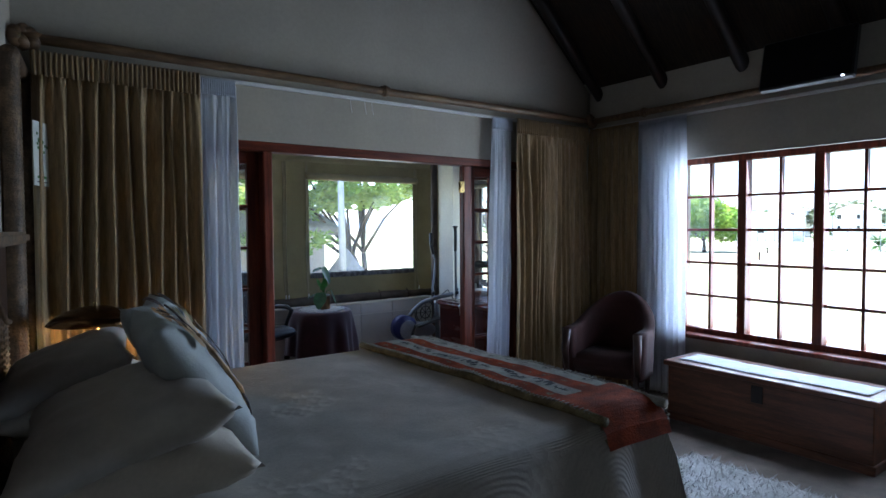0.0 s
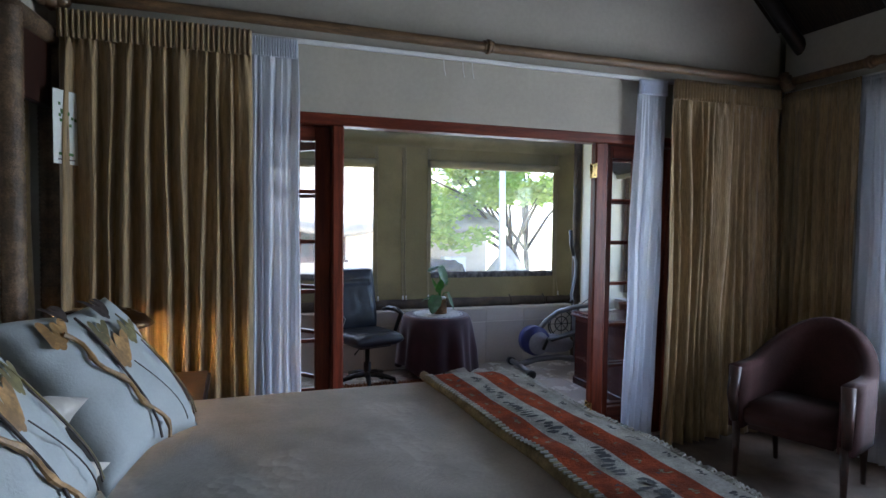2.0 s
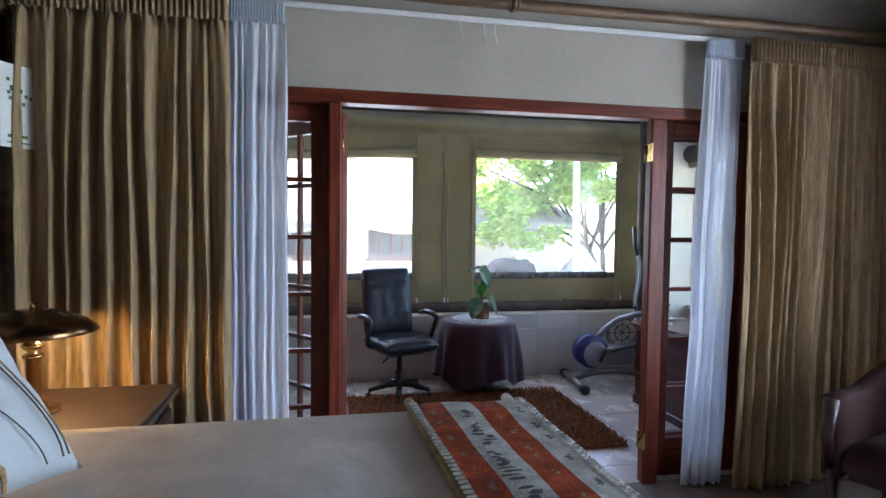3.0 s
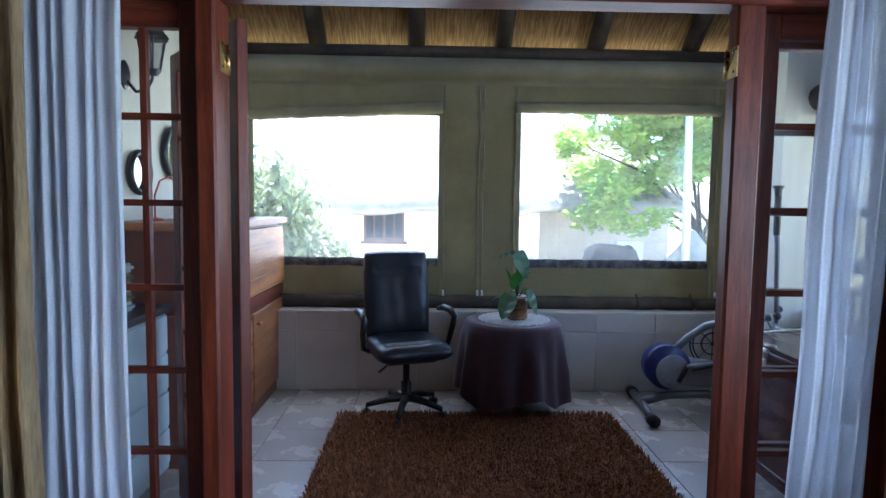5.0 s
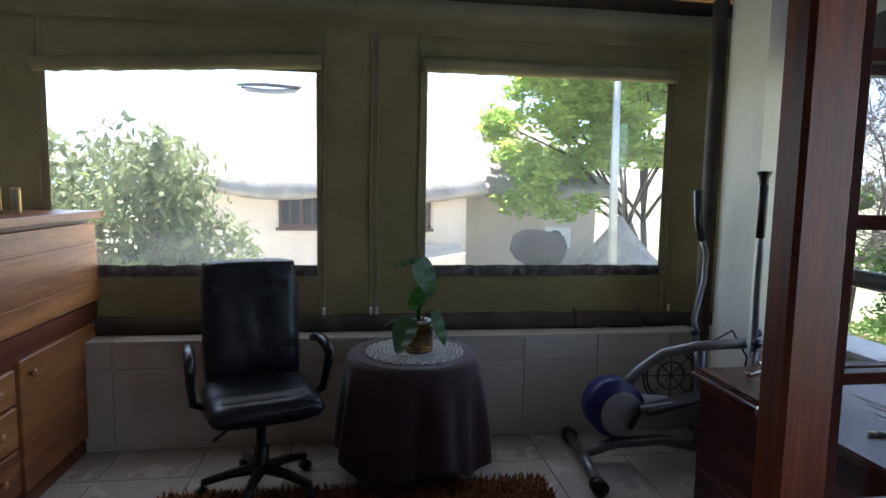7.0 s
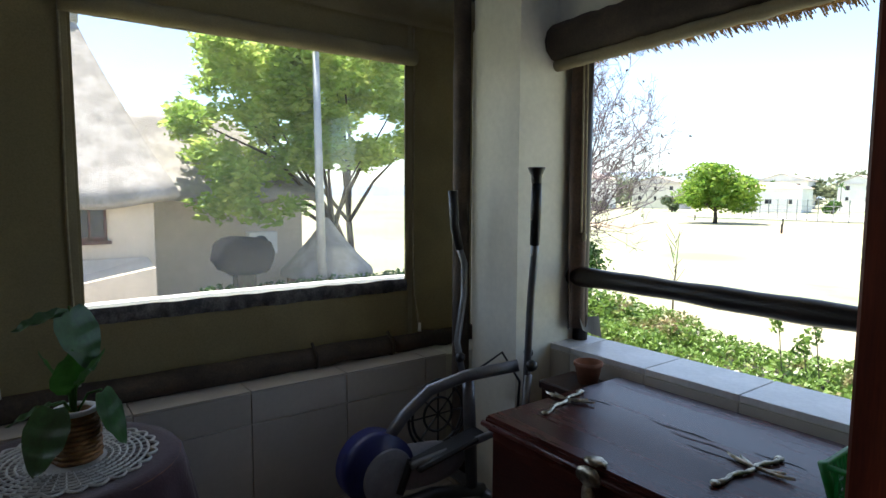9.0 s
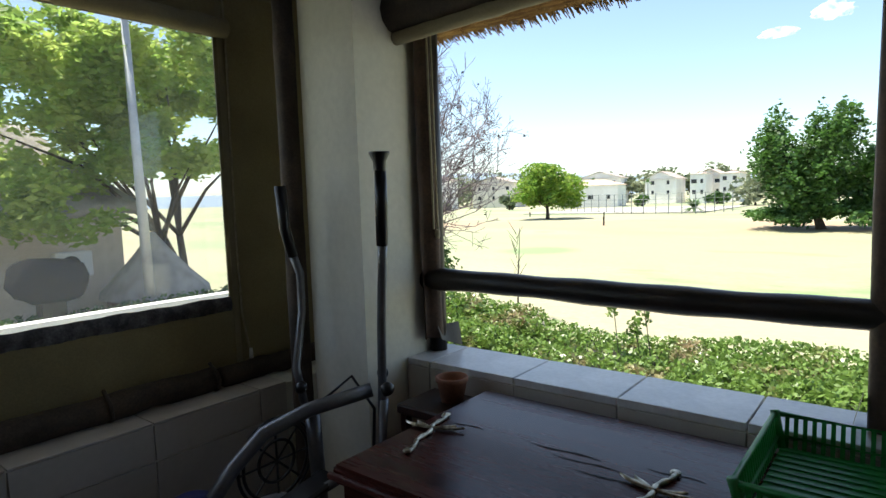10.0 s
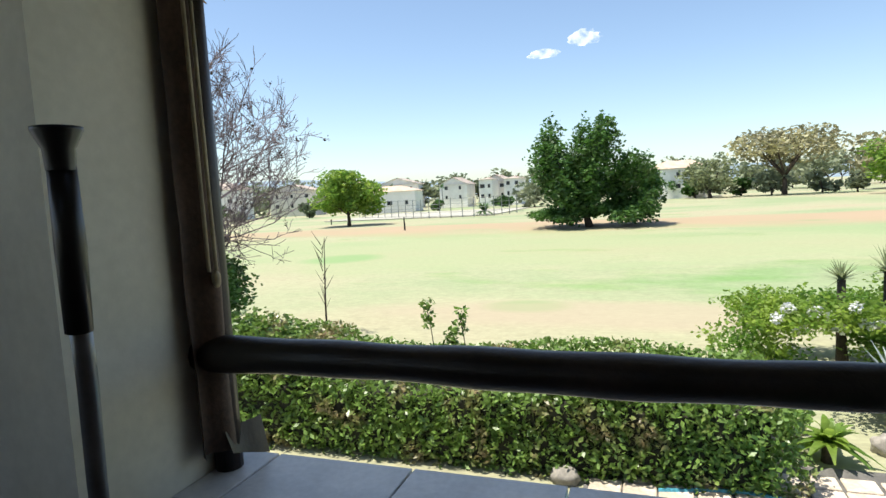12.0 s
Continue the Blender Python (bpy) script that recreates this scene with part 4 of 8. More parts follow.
for s in (-1, 1):
    part("carry_handle", tube([(-0.06, s * 0.70, 0.30), (-0.05, s * 0.73, 0.26), (0.05, s * 0.73, 0.26), (0.06, s * 0.70, 0.30)], 0.008, 8), DARK_POLE, kist, "iron carry handle", True)
RUNNER = mat("pale_runner_cloth", (0.52, 0.55, 0.58), 0.8, vary=0.1, scale=12, fine=90, bump=0.4)


def frun(u, v):
    return (2.76 + 0.26 * u + 0.01 * math.sin(v * 9), -2.66 + 1.28 * v, 0.466 + 0.004 * noise.noise(Vector((u * 4, v * 14, 0))))


rn = finish("runner_cloth", sheet(8, 60, frun), RUNNER, smooth=True)
tagged(rn, "pale woven runner cloth laid on the chest", "cloth")
sol = rn.modifiers.new("thickness", "SOLIDIFY")
sol.thickness, sol.offset = 0.004, 0

# shaggy white rug beside the bed
rng = random.Random(11)
SHAG = mat("white_shag", (0.58, 0.58, 0.58), 0.95, vary=0.15, scale=7, fine=40, bump=0.5)
rx0, rx1, ry0, ry1 = 0.95, 2.13, -3.5, -1.87
rug = thing("shaggy_rug", Matrix(), "white shaggy rug on carpet beside the bed", "rug")
part("backing", box(rx0 + 0.02, rx1 - 0.02, ry0 + 0.02, ry1 - 0.02, 0.001, 0.018), SHAG, rug)
bm = bmesh.new()
for i in range(7000):
    x, y = rng.uniform(rx0, rx1), rng.uniform(ry0, ry1)
    a, l = rng.uniform(0, 6.28), rng.uniform(0.02, 0.055)
    dx, dy, w = math.cos(a) * l, math.sin(a) * l, 0.006
    h = rng.uniform(0.025, 0.05)
    p = [bm.verts.new(q) for q in ((x - dy * 0.12 - w / 2, y + dx * 0.12, 0.014), (x + dy * 0.12 + w / 2, y - dx * 0.12, 0.014), (x + dx, y + dy, h))]
    bm.faces.new(p)
tagged(part("shag", bm, SHAG, rug), "long white pile", kind="stuff")

# television on a bracket above the window
BLACK = mat("black_plastic", (0.012, 0.012, 0.013), 0.35, vary=0.2, scale=9, bump=0.03)
SCREEN = mat("dark_screen", (0.008, 0.008, 0.010), 0.12, vary=0.1, scale=3, bump=0)
tv = thing("television", pose(3.02, -2.17, 2.655, 0, 12, 0), "black flat television tilted on a wall bracket", "television")
part("body", box(-0.035, 0.03, -0.30, 0.30, -0.18, 0.18, 0.01), BLACK, tv)
part("screen", box(-0.038, -0.0355, -0.285, 0.285, -0.165, 0.165), SCREEN, tv, "dark glossy screen")
part("bracket", box(0.03, 0.28, -0.05, 0.05, -0.06, 0.06, 0.006), BLACK, tv)
part("status_light", box(-0.0385, -0.036, -0.25, -0.235, -0.176, -0.170), glow("small_led", (0.9, 0.9, 1.0), 3.0), tv)


# ---- balcony fittings ----
def slab_row(name, parent, cells, material, bevel=0.003):
    """Tiles as objects; cells are (x0, x1, y0, y1, z0, z1); alike sizes share a mesh."""
    cache = {}
    for c in cells:
        size = tuple(round(b - a, 4) for a, b in zip(c[::2], c[1::2]))
        if size not in cache:
            bm = box(-size[0] / 2, size[0] / 2, -size[1] / 2, size[1] / 2, -size[2] / 2, size[2] / 2, bevel)
            me = bpy.data.meshes.new(name)
            bm.to_mesh(me)
            bm.free()
            me.materials.append(material)
            cache[size] = me
        ob = new(name, cache[size])
        ob.location = [(a + b) / 2 for a, b in zip(c[::2], c[1::2])]
        ob.parent = parent


# dark roll at the foot of the canvas, seams, cords, hems
def lumpy_roll(name, a, b, r, material, label, cat, seed=0.0, n=40, lump=0.12):
    a, b = Vector(a), Vector(b)
    pts, rad = [], []
    for k in range(n + 1):
        p = a.lerp(b, k / n)
        pts.append(p + Vector((0, 0, 0.010 * noise.noise(Vector((k * 0.5, seed, 0))))))
        rad.append(r * (1 + lump * noise.noise(Vector((k * 0.9, seed, 5)))))
    return tagged(finish(name, tube(pts, rad, 12), material, smooth=True), label, cat)


lumpy_roll("canvas_roll", (BX0, CY - 0.05, 0.640), (2.74, CY - 0.05, 0.640), 0.052, CANVAS_DARK, "dark brown rolled canvas hem on the parapet", "canvas roll", 1)
lumpy_roll("canvas_roll", (2.77, CY - 0.05, 0.635), (3.28, CY - 0.05, 0.635), 0.045, CANVAS_DARK, "dark brown rolled canvas hem on the parapet", "canvas roll", 2, 8)
CANVAS_L = mat("khaki_canvas_hem", (0.37, 0.32, 0.20), 0.85, vary=0.12, scale=3, fine=160, bump=0.25, dist=0.002, trans=0.12)
for x0, x1, z0, z1, sd in ((-0.69, 0.785, 2.04, 2.115, 3), (1.345, 2.90, 2.125, 2.125, 4)):
    lumpy_roll("rolled_flap", (x0, CY - 0.035, z0), (x1, CY - 0.035, z1), 0.042, CANVAS_L, "rolled khaki canvas flap above the clear window", "canvas flap", sd)
FRAY = mat("grey_frayed_lip", (0.20, 0.19, 0.20), 0.8, vary=0.4, scale=14, fine=120, bump=0.6)
for x0, x1 in ((WL[0], WL[1]), (WR[0], WR[1])):
    lip = thing("window_lip", pose(0, CY - 0.012, WL[2] - 0.012), "grey puckered hem below the clear window", "hem", "window hems")

    def flip(u, v, x0=x0, x1=x1):
        x = x0 + (x1 - x0) * u
        return (x, -0.012 * math.sin(math.pi * v) - 0.004 * math.sin(x * 150) * v, 0.035 - 0.065 * v + 0.006 * noise.noise(Vector((x * 9, v, 0))))
    part("hem", sheet(160, 4, flip), FRAY, lip, smooth=True)
# valance along the top
val = thing("canvas_valance", pose(0, 0, 0), "khaki canvas valance folded over the top beam", "valance")


def fval(u, v):
    x = BX0 + 0.005 + (3.29 - BX0) * u
    y = CY - 0.02 - 0.075 * math.sin(math.pi * min(1, v * 1.15)) ** 0.7
    return (x, y + 0.006 * noise.noise(Vector((x * 2.5, v * 2, 1))), 2.49 - 0.20 * v + 0.006 * noise.noise(Vector((x * 1.5, 0, 2))))


part("cloth", sheet(80, 12, fval), CANVAS_L, val, smooth=True)
CORD = mat("khaki_cord", (0.42, 0.36, 0.24), 0.8, vary=0.2)
for x in (0.80, 1.345, 2.91, -0.69, 1.10, 1.065):
    c = thing("pull_cord_set", pose(x, CY - 0.012, 0), "thin pull cord hanging on the canvas blind", "pull cord", "blind cords")
    part("cord", tube([(0.004 * math.sin(k), 0.0, 2.28 - 0.2 * k) for k in range(8)] + [(0, -0.05, 0.72)], 0.005, 6), CORD, c, smooth=True)
    part("toggle", tube([(0, -0.055, 0.735), (0, -0.055, 0.69)], [0.007, 0.010], 8), WHITE_METAL, c, "small pale toggle", True)
for x in (1.09, -0.67, 0.785, 1.36, 2.89):
    tagged(finish("canvas_seam", box(x - 0.014, x + 0.014, CY - 0.0075, CY - 0.0045, 0.62, 2.30, 0.001), CANVAS_L), "stitched seam strip on the canvas wall", "seam", "canvas seams")
for x in (2.72, 2.30, 0.15):
    s_ = thing("canvas_strap", pose(x, CY - 0.10, 0.58), "short dark strap holding the canvas roll", "strap", "canvas straps")
    part("strap", tube([(0, 0.05, 0.13), (0, -0.008, 0.08), (0.004, -0.005, 0.03), (0.0, 0.03, 0.012)], 0.008, 6), CANVAS_DARK, s_, smooth=True)

# side of the corner: tall dark rolled canvas and its brown edge
lumpy_roll("corner_canvas", (2.94, 2.215, 0.0), (2.94, 2.215, 2.46), 0.042, CANVAS_DARK, "dark rolled canvas standing in the corner", "canvas roll", 7, 30)

# right opening: gum-pole post, rail, roll above, far pillar, thatch edge
POST_BROWN = mat("brown_blind_guide", (0.11, 0.065, 0.042), 0.7, vary=0.25, scale=5, fine=80, bump=0.25)
lp = thing("blind_guide", pose(3.32, 1.80, 0.728), "brown canvas blind guide strapped to the pillar", "blind guide", "blind guides")
part("strip", sheet(8, 30, lambda u, v: (-0.055 + 0.11 * u, 0.022 * math.sin(u * 6.3 + v * 2) + 0.01 * noise.noise(Vector((u * 3, v * 5, 0))), 0.06 + 1.32 * v)), POST_BROWN, lp, smooth=True)
part("post", tube([(0.04, 0.015, 0.0), (0.045, 0.018, 0.7), (0.04, 0.015, 1.40)], 0.035, 10), DARK_POLE, lp, smooth=True)
part("foot_flap", sheet(6, 6, lambda u, v: (0.0 + 0.13 * u, -0.015 - 0.02 * v + 0.01 * math.sin(u * 5), 0.11 - 0.105 * v * (0.5 + 0.5 * u))), DARK_POLE, lp, smooth=True)
for dx in (-0.03, -0.005):
    part("cord", tube([(dx, -0.03, 1.35), (dx - 0.002, -0.035, 0.9), (dx + 0.008, -0.03, 0.52)], 0.005, 6), CORD, lp, smooth=True)
part("cord_knot", blob(0.012, 0.012, 0.022, 2, 0.2, 4, 1, m=pose(0, -0.03, 0.50)), CORD, lp, smooth=True)
rp = thing("blind_guide", pose(3.33, 0.275, 0.728), "brown canvas blind guide strapped to the pillar", "blind guide", "blind guides")
part("post", tube([(0.0, 0.0, 0.0), (0.01, 0.006, 0.6), (0.0, -0.01, 1.4)], [0.045, 0.042, 0.045], 12), POST_BROWN, rp, smooth=True)
part("foot_flap", sheet(6, 6, lambda u, v: (-0.05 + 0.10 * u, 0.055 + 0.02 * v, 0.09 - 0.085 * v)), DARK_POLE, rp, smooth=True)
pts, rad = [], []
for k in range(25):
    y = 1.86 - 1.62 * k / 24
    pts.append((3.335, y, 1.035 + 0.003 * math.sin(k * 0.3) - 0.004 * k / 24))
    rad.append(0.044 + 0.002 * math.sin(k * 0.5 + 1) + 0.002 * math.sin(k * 1.3))
tagged(finish("balcony_rail", tube(pts, rad, 14), DARK_POLE, smooth=True), "dark stained gum-pole rail across the opening", "rail")
lumpy_roll("rolled_blind", (3.20, 1.90, 2.10), (3.24, 0.15, 2.17), 0.085, CANVAS_DARK, "dark canvas blind rolled up above the opening", "blind", 9, 40, 0.10)
lumpy_roll("rolled_blind_hem", (3.20, 1.86, 2.005), (3.24, 0.15, 2.065), 0.028, CANVAS_L, "pale hem of the rolled-up canvas blind", "blind hem", 10, 40, 0.05)
wall("wall_balcony_lintel", BX1, 3.45, 0.23, 1.85, 2.12, 2.62, PLASTER_OUT, (), "y", "plastered band above the balcony opening")
# unseen gable, added to darken the balcony by shutting out skylight
bm = bmesh.new()
tri = [(0.235, 2.62), (2.62, 2.62), (2.62, eave_z(2.62) + 0.02), (0.235, eave_z(0.235) + 0.02)]
v0 = [bm.verts.new((3.34, y, z)) for y, z in tri]
v1 = [bm.verts.new((3.45, y, z)) for y, z in tri]
for i in range(4):
    bm.faces.new((v0[i], v0[(i + 1) % 4], v1[(i + 1) % 4], v1[i]))
bm.faces.new(v0[::-1])
bm.faces.new(v1)
tagged(finish("wall_balcony_gable", bm, PLASTER_OUT), "unseen gable added to keep skylight out of the balcony", kind="structure")
wall("pillar_house", 3.27, 3.58, -0.0, 0.235, -0.2, 3.2, PLASTER_OUT, (), "y", "cream plastered end of the house wall")
# thatch eave past the right end
bm = bmesh.new()
prof = [(3.46, 2.70), (4.02, 2.23), (4.08, 2.45), (3.46, 3.0)]
v0 = [bm.verts.new((x, 0.24, z)) for x, z in prof]
v1 = [bm.verts.new((x, 3.4, z)) for x, z in prof]
for i in range(4):
    bm.faces.new((v0[i], v0[(i + 1) % 4], v1[(i + 1) % 4], v1[i]))
bm.faces.new(v0[::-1])
bm.faces.new(v1)
tagged(finish("ceiling_eave", bm, THATCH), "golden reed thatch eave beyond the opening", kind="structure")


def reed_fringe(name, a, b, out, n, seed, label):
    """Cut reed ends along a thatch edge: many short stalks."""
    a, b, out = Vector(a), Vector(b), Vector(out)
    r_ = random.Random(seed)
    bm = bmesh.new()
    for k in range(n):
        p = a.lerp(b, (k + r_.random()) / n) + out * r_.uniform(-0.10, 0.02) + Vector((0, 0, r_.uniform(0.0, 0.16)))
        q = p + out * r_.uniform(0.08, 0.14) + Vector((r_.uniform(-0.01, 0.01), r_.uniform(-0.01, 0.01), -r_.uniform(0.03, 0.07)))
        add_tube(bm, [p, q], 0.003, 3, False)
    return tagged(finish(name, bm, THATCH), label, "thatch fringe", kind="stuff")


reed_fringe("thatch_fringe", (BX0 - 0.5, 3.06, eave_z(3.06) + 0.03), (4.0, 3.06, eave_z(3.06) + 0.03), (0, 1, 0), 7000, 1, "golden cut reed ends along the eave")
reed_fringe("thatch_fringe", (4.02, 0.24, 2.27), (4.02, 3.1, 2.27), (1, 0, 0), 5000, 2, "golden cut reed ends along the eave")
# reeds of the underside that show above the canvas
r_ = random.Random(8)
bm = bmesh.new()
for k in range(2600):
    x = r_.uniform(BX0, 3.3)
    y = r_.choice((1.55, 2.05, 2.48)) + r_.uniform(-0.05, 0.05)
    L = r_.uniform(0.30, 0.5)
    dz = 0.012 + r_.uniform(0, 0.02)
    add_tube(bm, [(x, y - L, eave_z(y - L) - 0.004), (x + r_.uniform(-0.012, 0.012), y, eave_z(y) - dz)], 0.004, 3, False)
tagged(finish("thatch_reed_layer", bm, THATCH), "bundled golden reeds under the balcony thatch", "thatch", kind="stuff")
for y in (1.3, 1.8, 2.28):
    tagged(finish("thatch_batten", tube([(BX0, y, eave_z(y) - 0.02), (1.0, y, eave_z(y) - 0.024), (3.3, y, eave_z(y) - 0.02)], 0.013, 8), DARK_POLE, smooth=True), "thin dark batten under thatch", "batten", "thatch battens")

# ---- wooden bureau ----
PINE = mat("orange_pine_plank", (0.44, 0.185, 0.066), 0.42, vary=0.25, scale=2.2, fine=30, stretch=(1, 0.5, 6), bump=0.06, second=(0.25, 0.088, 0.03), piece=0.2)
PINE_RED = mat("red_stained_pine", (0.19, 0.050, 0.024), 0.42, vary=0.25, scale=3, fine=30, stretch=(1, 0.5, 6), bump=0.06, second=(0.12, 0.03, 0.016))
bu = thing("bureau", pose(-0.97, 1.05, 0), "wooden drop-front bureau with drawers and a door", "desk")
D, W_ = 0.55, 1.55
part("carcass", box(0.0, D - 0.02, 0.0, W_, 0.05, 0.80, 0.004), PINE_RED, bu)
part("upper_carcass", box(0.0, D - 0.045, 0.02, W_ - 0.02, 0.80, 1.235, 0.004), PINE_RED, bu)
part("plinth", box(0.0, D - 0.01, -0.005, W_ + 0.005, 0.0, 0.07, 0.004), PINE_RED, bu)
for k in range(4):
    x0 = (D + 0.02) * k / 4
    part("top_plank", box(x0, x0 + (D + 0.02) / 4 - 0.001, -0.03, W_ + 0.03, 1.235, 1.275, 0.003), PINE, bu)
flap = part("drop_front", box(-0.006, 0.006, 0.04, W_ - 0.02, 0.0, 0.42, 0.003), PINE_RED, bu, "planked drop front")
flap.location, flap.rotation_euler = (D - 0.012, 0, 0.79), (0, radians(-2.5), 0)
for k in range(4):
    p = part("plank", box(0.006, 0.020, 0.04, W_ - 0.02, 0.105 * k + 0.0006, 0.105 * (k + 1) - 0.0006, 0.0012), PINE, flap)
part("front_rail", box(D - 0.02, D - 0.008, 0.07, W_ - 0.03, 0.70, 0.775, 0.003), PINE_RED, bu)
part("corner_block", box(D - 0.02, D + 0.004, 0.01, 0.065, 0.655, 0.735, 0.003), PINE, bu)


def knob_at(parent, x, y, z):
    bm = bmesh.new()
    prof = [(0.0, 0.0), (0.009, 0.0), (0.008, 0.012), (0.017, 0.018), (0.019, 0.026), (0.012, 0.033), (0.0, 0.035)]
    add_lathe(bm, prof, 14)
    bm.transform(pose(x, y, z, 0, 90, 0))
    part("knob", bm, PINE, parent, "turned wooden knob", True)


for z0, z1 in ((0.50, 0.645), (0.315, 0.485), (0.115, 0.30)):
    dr = part("drawer", box(D - 0.02, D + 0.004, 0.03, 0.70, z0, z1, 0.004), PINE, bu)
    for y in (0.20, 0.55):
        knob_at(dr, D + 0.004, y, (z0 + z1) / 2 + 0.01)
knob_at(bu, D + 0.004, 0.04, 0.69)
dr = part("door", box(D - 0.02, D + 0.004, 0.735, W_ - 0.03, 0.085, 0.67, 0.004), PINE, bu, "planked cupboard door")
knob_at(dr, D + 0.004, 0.80, 0.60)

# things on the bureau and its wall
WHITE_CERAMIC = mat("white_ceramic", (0.62, 0.61, 0.58), 0.3, vary=0.05, scale=8, bump=0.05)
vase = finish("vase", lathe([(0, 0), (0.036, 0), (0.040, 0.03), (0.043, 0.08), (0.038, 0.13), (0.026, 0.165), (0.024, 0.172), (0.020, 0.172), (0.022, 0.15), (0, 0.15)], 24), WHITE_CERAMIC, smooth=True)
vase.location = (-0.70, 1.80, 1.276)
tagged(vase, "slim white ceramic vase on the wooden bureau", "vase")
tri = thing("folding_photo_frame", pose(-0.62, 2.05, 1.276), "brass three-leaf folding photo frame", "photo frame")
PHOTO = mat("faded_photo", (0.22, 0.22, 0.20), 0.3, vary=0.4, scale=20, fine=40)
for y, a in ((-0.135, -28), (0.0, 0), (0.135, 28)):
    mm = pose(0.015 * abs(y) / 0.135, y, 0, 0, 0, 12 + a)
    lf = part("leaf_backing", box(-0.004, 0.0, -0.06, 0.06, 0.008, 0.112, m=mm), PHOTO, tri, "faded photo")
    for c in (box(-0.006, 0.006, -0.068, 0.068, 0, 0.01, 0.002, mm), box(-0.006, 0.006, -0.068, 0.068, 0.11, 0.12, 0.002, mm), box(-0.006, 0.006, -0.068, -0.058, 0.01, 0.11, 0.002, mm), box(-0.006, 0.006, 0.058, 0.068, 0.01, 0.11, 0.002, mm)):
        part("frame_bar", c, BRASS, tri)
ph = thing("photo_frame", pose(-0.72, 1.53, 1.277, 0, -14, 14), "dark photo frame leaning back on the bureau", "photo frame")
part("photo", box(-0.002, 0.002, -0.075, 0.075, 0.02, 0.11), PHOTO, ph)
for c in (box(-0.008, 0.008, -0.10, 0.10, 0, 0.022, 0.003), box(-0.008, 0.008, -0.10, 0.10, 0.108, 0.13, 0.003), box(-0.008, 0.008, -0.10, -0.075, 0.022, 0.108, 0.003), box(-0.008, 0.008, 0.075, 0.10, 0.022, 0.108, 0.003)):
    part("frame_bar", c, BLACK, ph)
REDMETAL = mat("red_enamel", (0.45, 0.06, 0.03), 0.35, vary=0.1)
dl = thing("desk_lamp", pose(-0.80, 1.30, 1.276), "small red desk lamp on a bent stalk", "lamp")
part("base", lathe([(0, 0), (0.05, 0), (0.05, 0.012), (0.012, 0.02), (0, 0.02)], 20), REDMETAL, dl, smooth=True)
part("stalk", tube([(0, 0, 0.02), (0.0, 0.0, 0.14), (0.01, 0.04, 0.22), (0.03, 0.12, 0.25), (0.04, 0.19, 0.22), (0.045, 0.215, 0.15)], 0.005, 8), REDMETAL, dl, smooth=True)
part("shade", lathe([(0.010, 0.05), (0.014, 0.03), (0.034, -0.012), (0.031, -0.012), (0.010, 0.028), (0, 0.05)], 18, at=(0.045, 0.215, 0.11)), REDMETAL, dl, smooth=True)


def round_mirror(y, z, r):
    ob = thing("round_mirror", pose(BX0 + 0.004, y, z, 0, 90, 0), "round wall mirror in a thick black frame", "mirror", "round mirrors")
    part("glass", lathe([(0, 0.012), (r * 0.74, 0.012), (r * 0.74, 0.004), (0, 0.004)], 36), MIRROR, ob)
    bm = bmesh.new()
    prev = [(r * 0.86 + 0.14 * r * math.cos(t), 0.022 + 0.022 * math.sin(t)) for t in (2 * math.pi * k / 12 for k in range(13))]
    add_lathe(bm, prev, 40)
    part("frame", bm, BLACK, ob, "thick black rim", True)


round_mirror(1.93, 1.69, 0.175)
round_mirror(1.46, 1.545, 0.13)
wl_ = thing("wall_lantern", pose(BX0, 1.37, 2.07), "black metal carriage lantern on a wall bracket", "wall lamp")
part("wall_plate", blob(0.018, 0.055, 0.08, 3), BLACK, wl_, smooth=True)
part("arm", tube([(0.01, 0, -0.03), (0.06, 0, -0.09), (0.12, 0, -0.08), (0.15, 0, -0.02), (0.15, 0, 0.02)], 0.009, 8), BLACK, wl_, smooth=True)
LGLASS = glass("lantern_glass", 0.8, 0.25)
part("glass", lathe([(0.045, 0.03), (0.075, 0.20)], 6, at=(0.15, 0, 0)), LGLASS, wl_, "hazy lantern glass")
for k in range(6):
    a = 2 * math.pi * k / 6
    part("rib", tube([(0.15 + 0.046 * math.cos(a), 0.046 * math.sin(a), 0.03), (0.15 + 0.077 * math.cos(a), 0.077 * math.sin(a), 0.20)], 0.005, 6), BLACK, wl_)
part("roof", lathe([(0.095, 0.195), (0.09, 0.205), (0.05, 0.25), (0.02, 0.275), (0.012, 0.30), (0.018, 0.315), (0, 0.335)], 6, at=(0.15, 0, 0)), BLACK, wl_)
part("base_cup", lathe([(0, -0.005), (0.03, 0.0), (0.05, 0.03), (0, 0.032)], 12, at=(0.15, 0, 0)), BLACK, wl_)

# pale cabinet beside the house wall
cb = thing("side_cabinet", pose(-0.78, 0.72, 0), "pale blue-grey low cabinet with a dark top", "cabinet")
PALE = mat("pale_grey_paint", (0.45, 0.52, 0.53), 0.5, vary=0.08, scale=5)
part("body", box(-0.19, 0.17, -0.30, 0.26, 0.04, 0.84, 0.006), PALE, cb)
part("top", box(-0.20, 0.20, -0.32, 0.28, 0.84, 0.875, 0.006), BLACK, cb, "dark top")
for k in range(4):
    part("drawer_front", box(0.17, 0.185, -0.28, 0.24, 0.08 + 0.19 * k, 0.255 + 0.19 * k, 0.005), PALE, cb)
cl = thing("folded_cloths", pose(-0.78, 0.68, 0.876), "stack of folded printed cloths on the cabinet", "cloth")
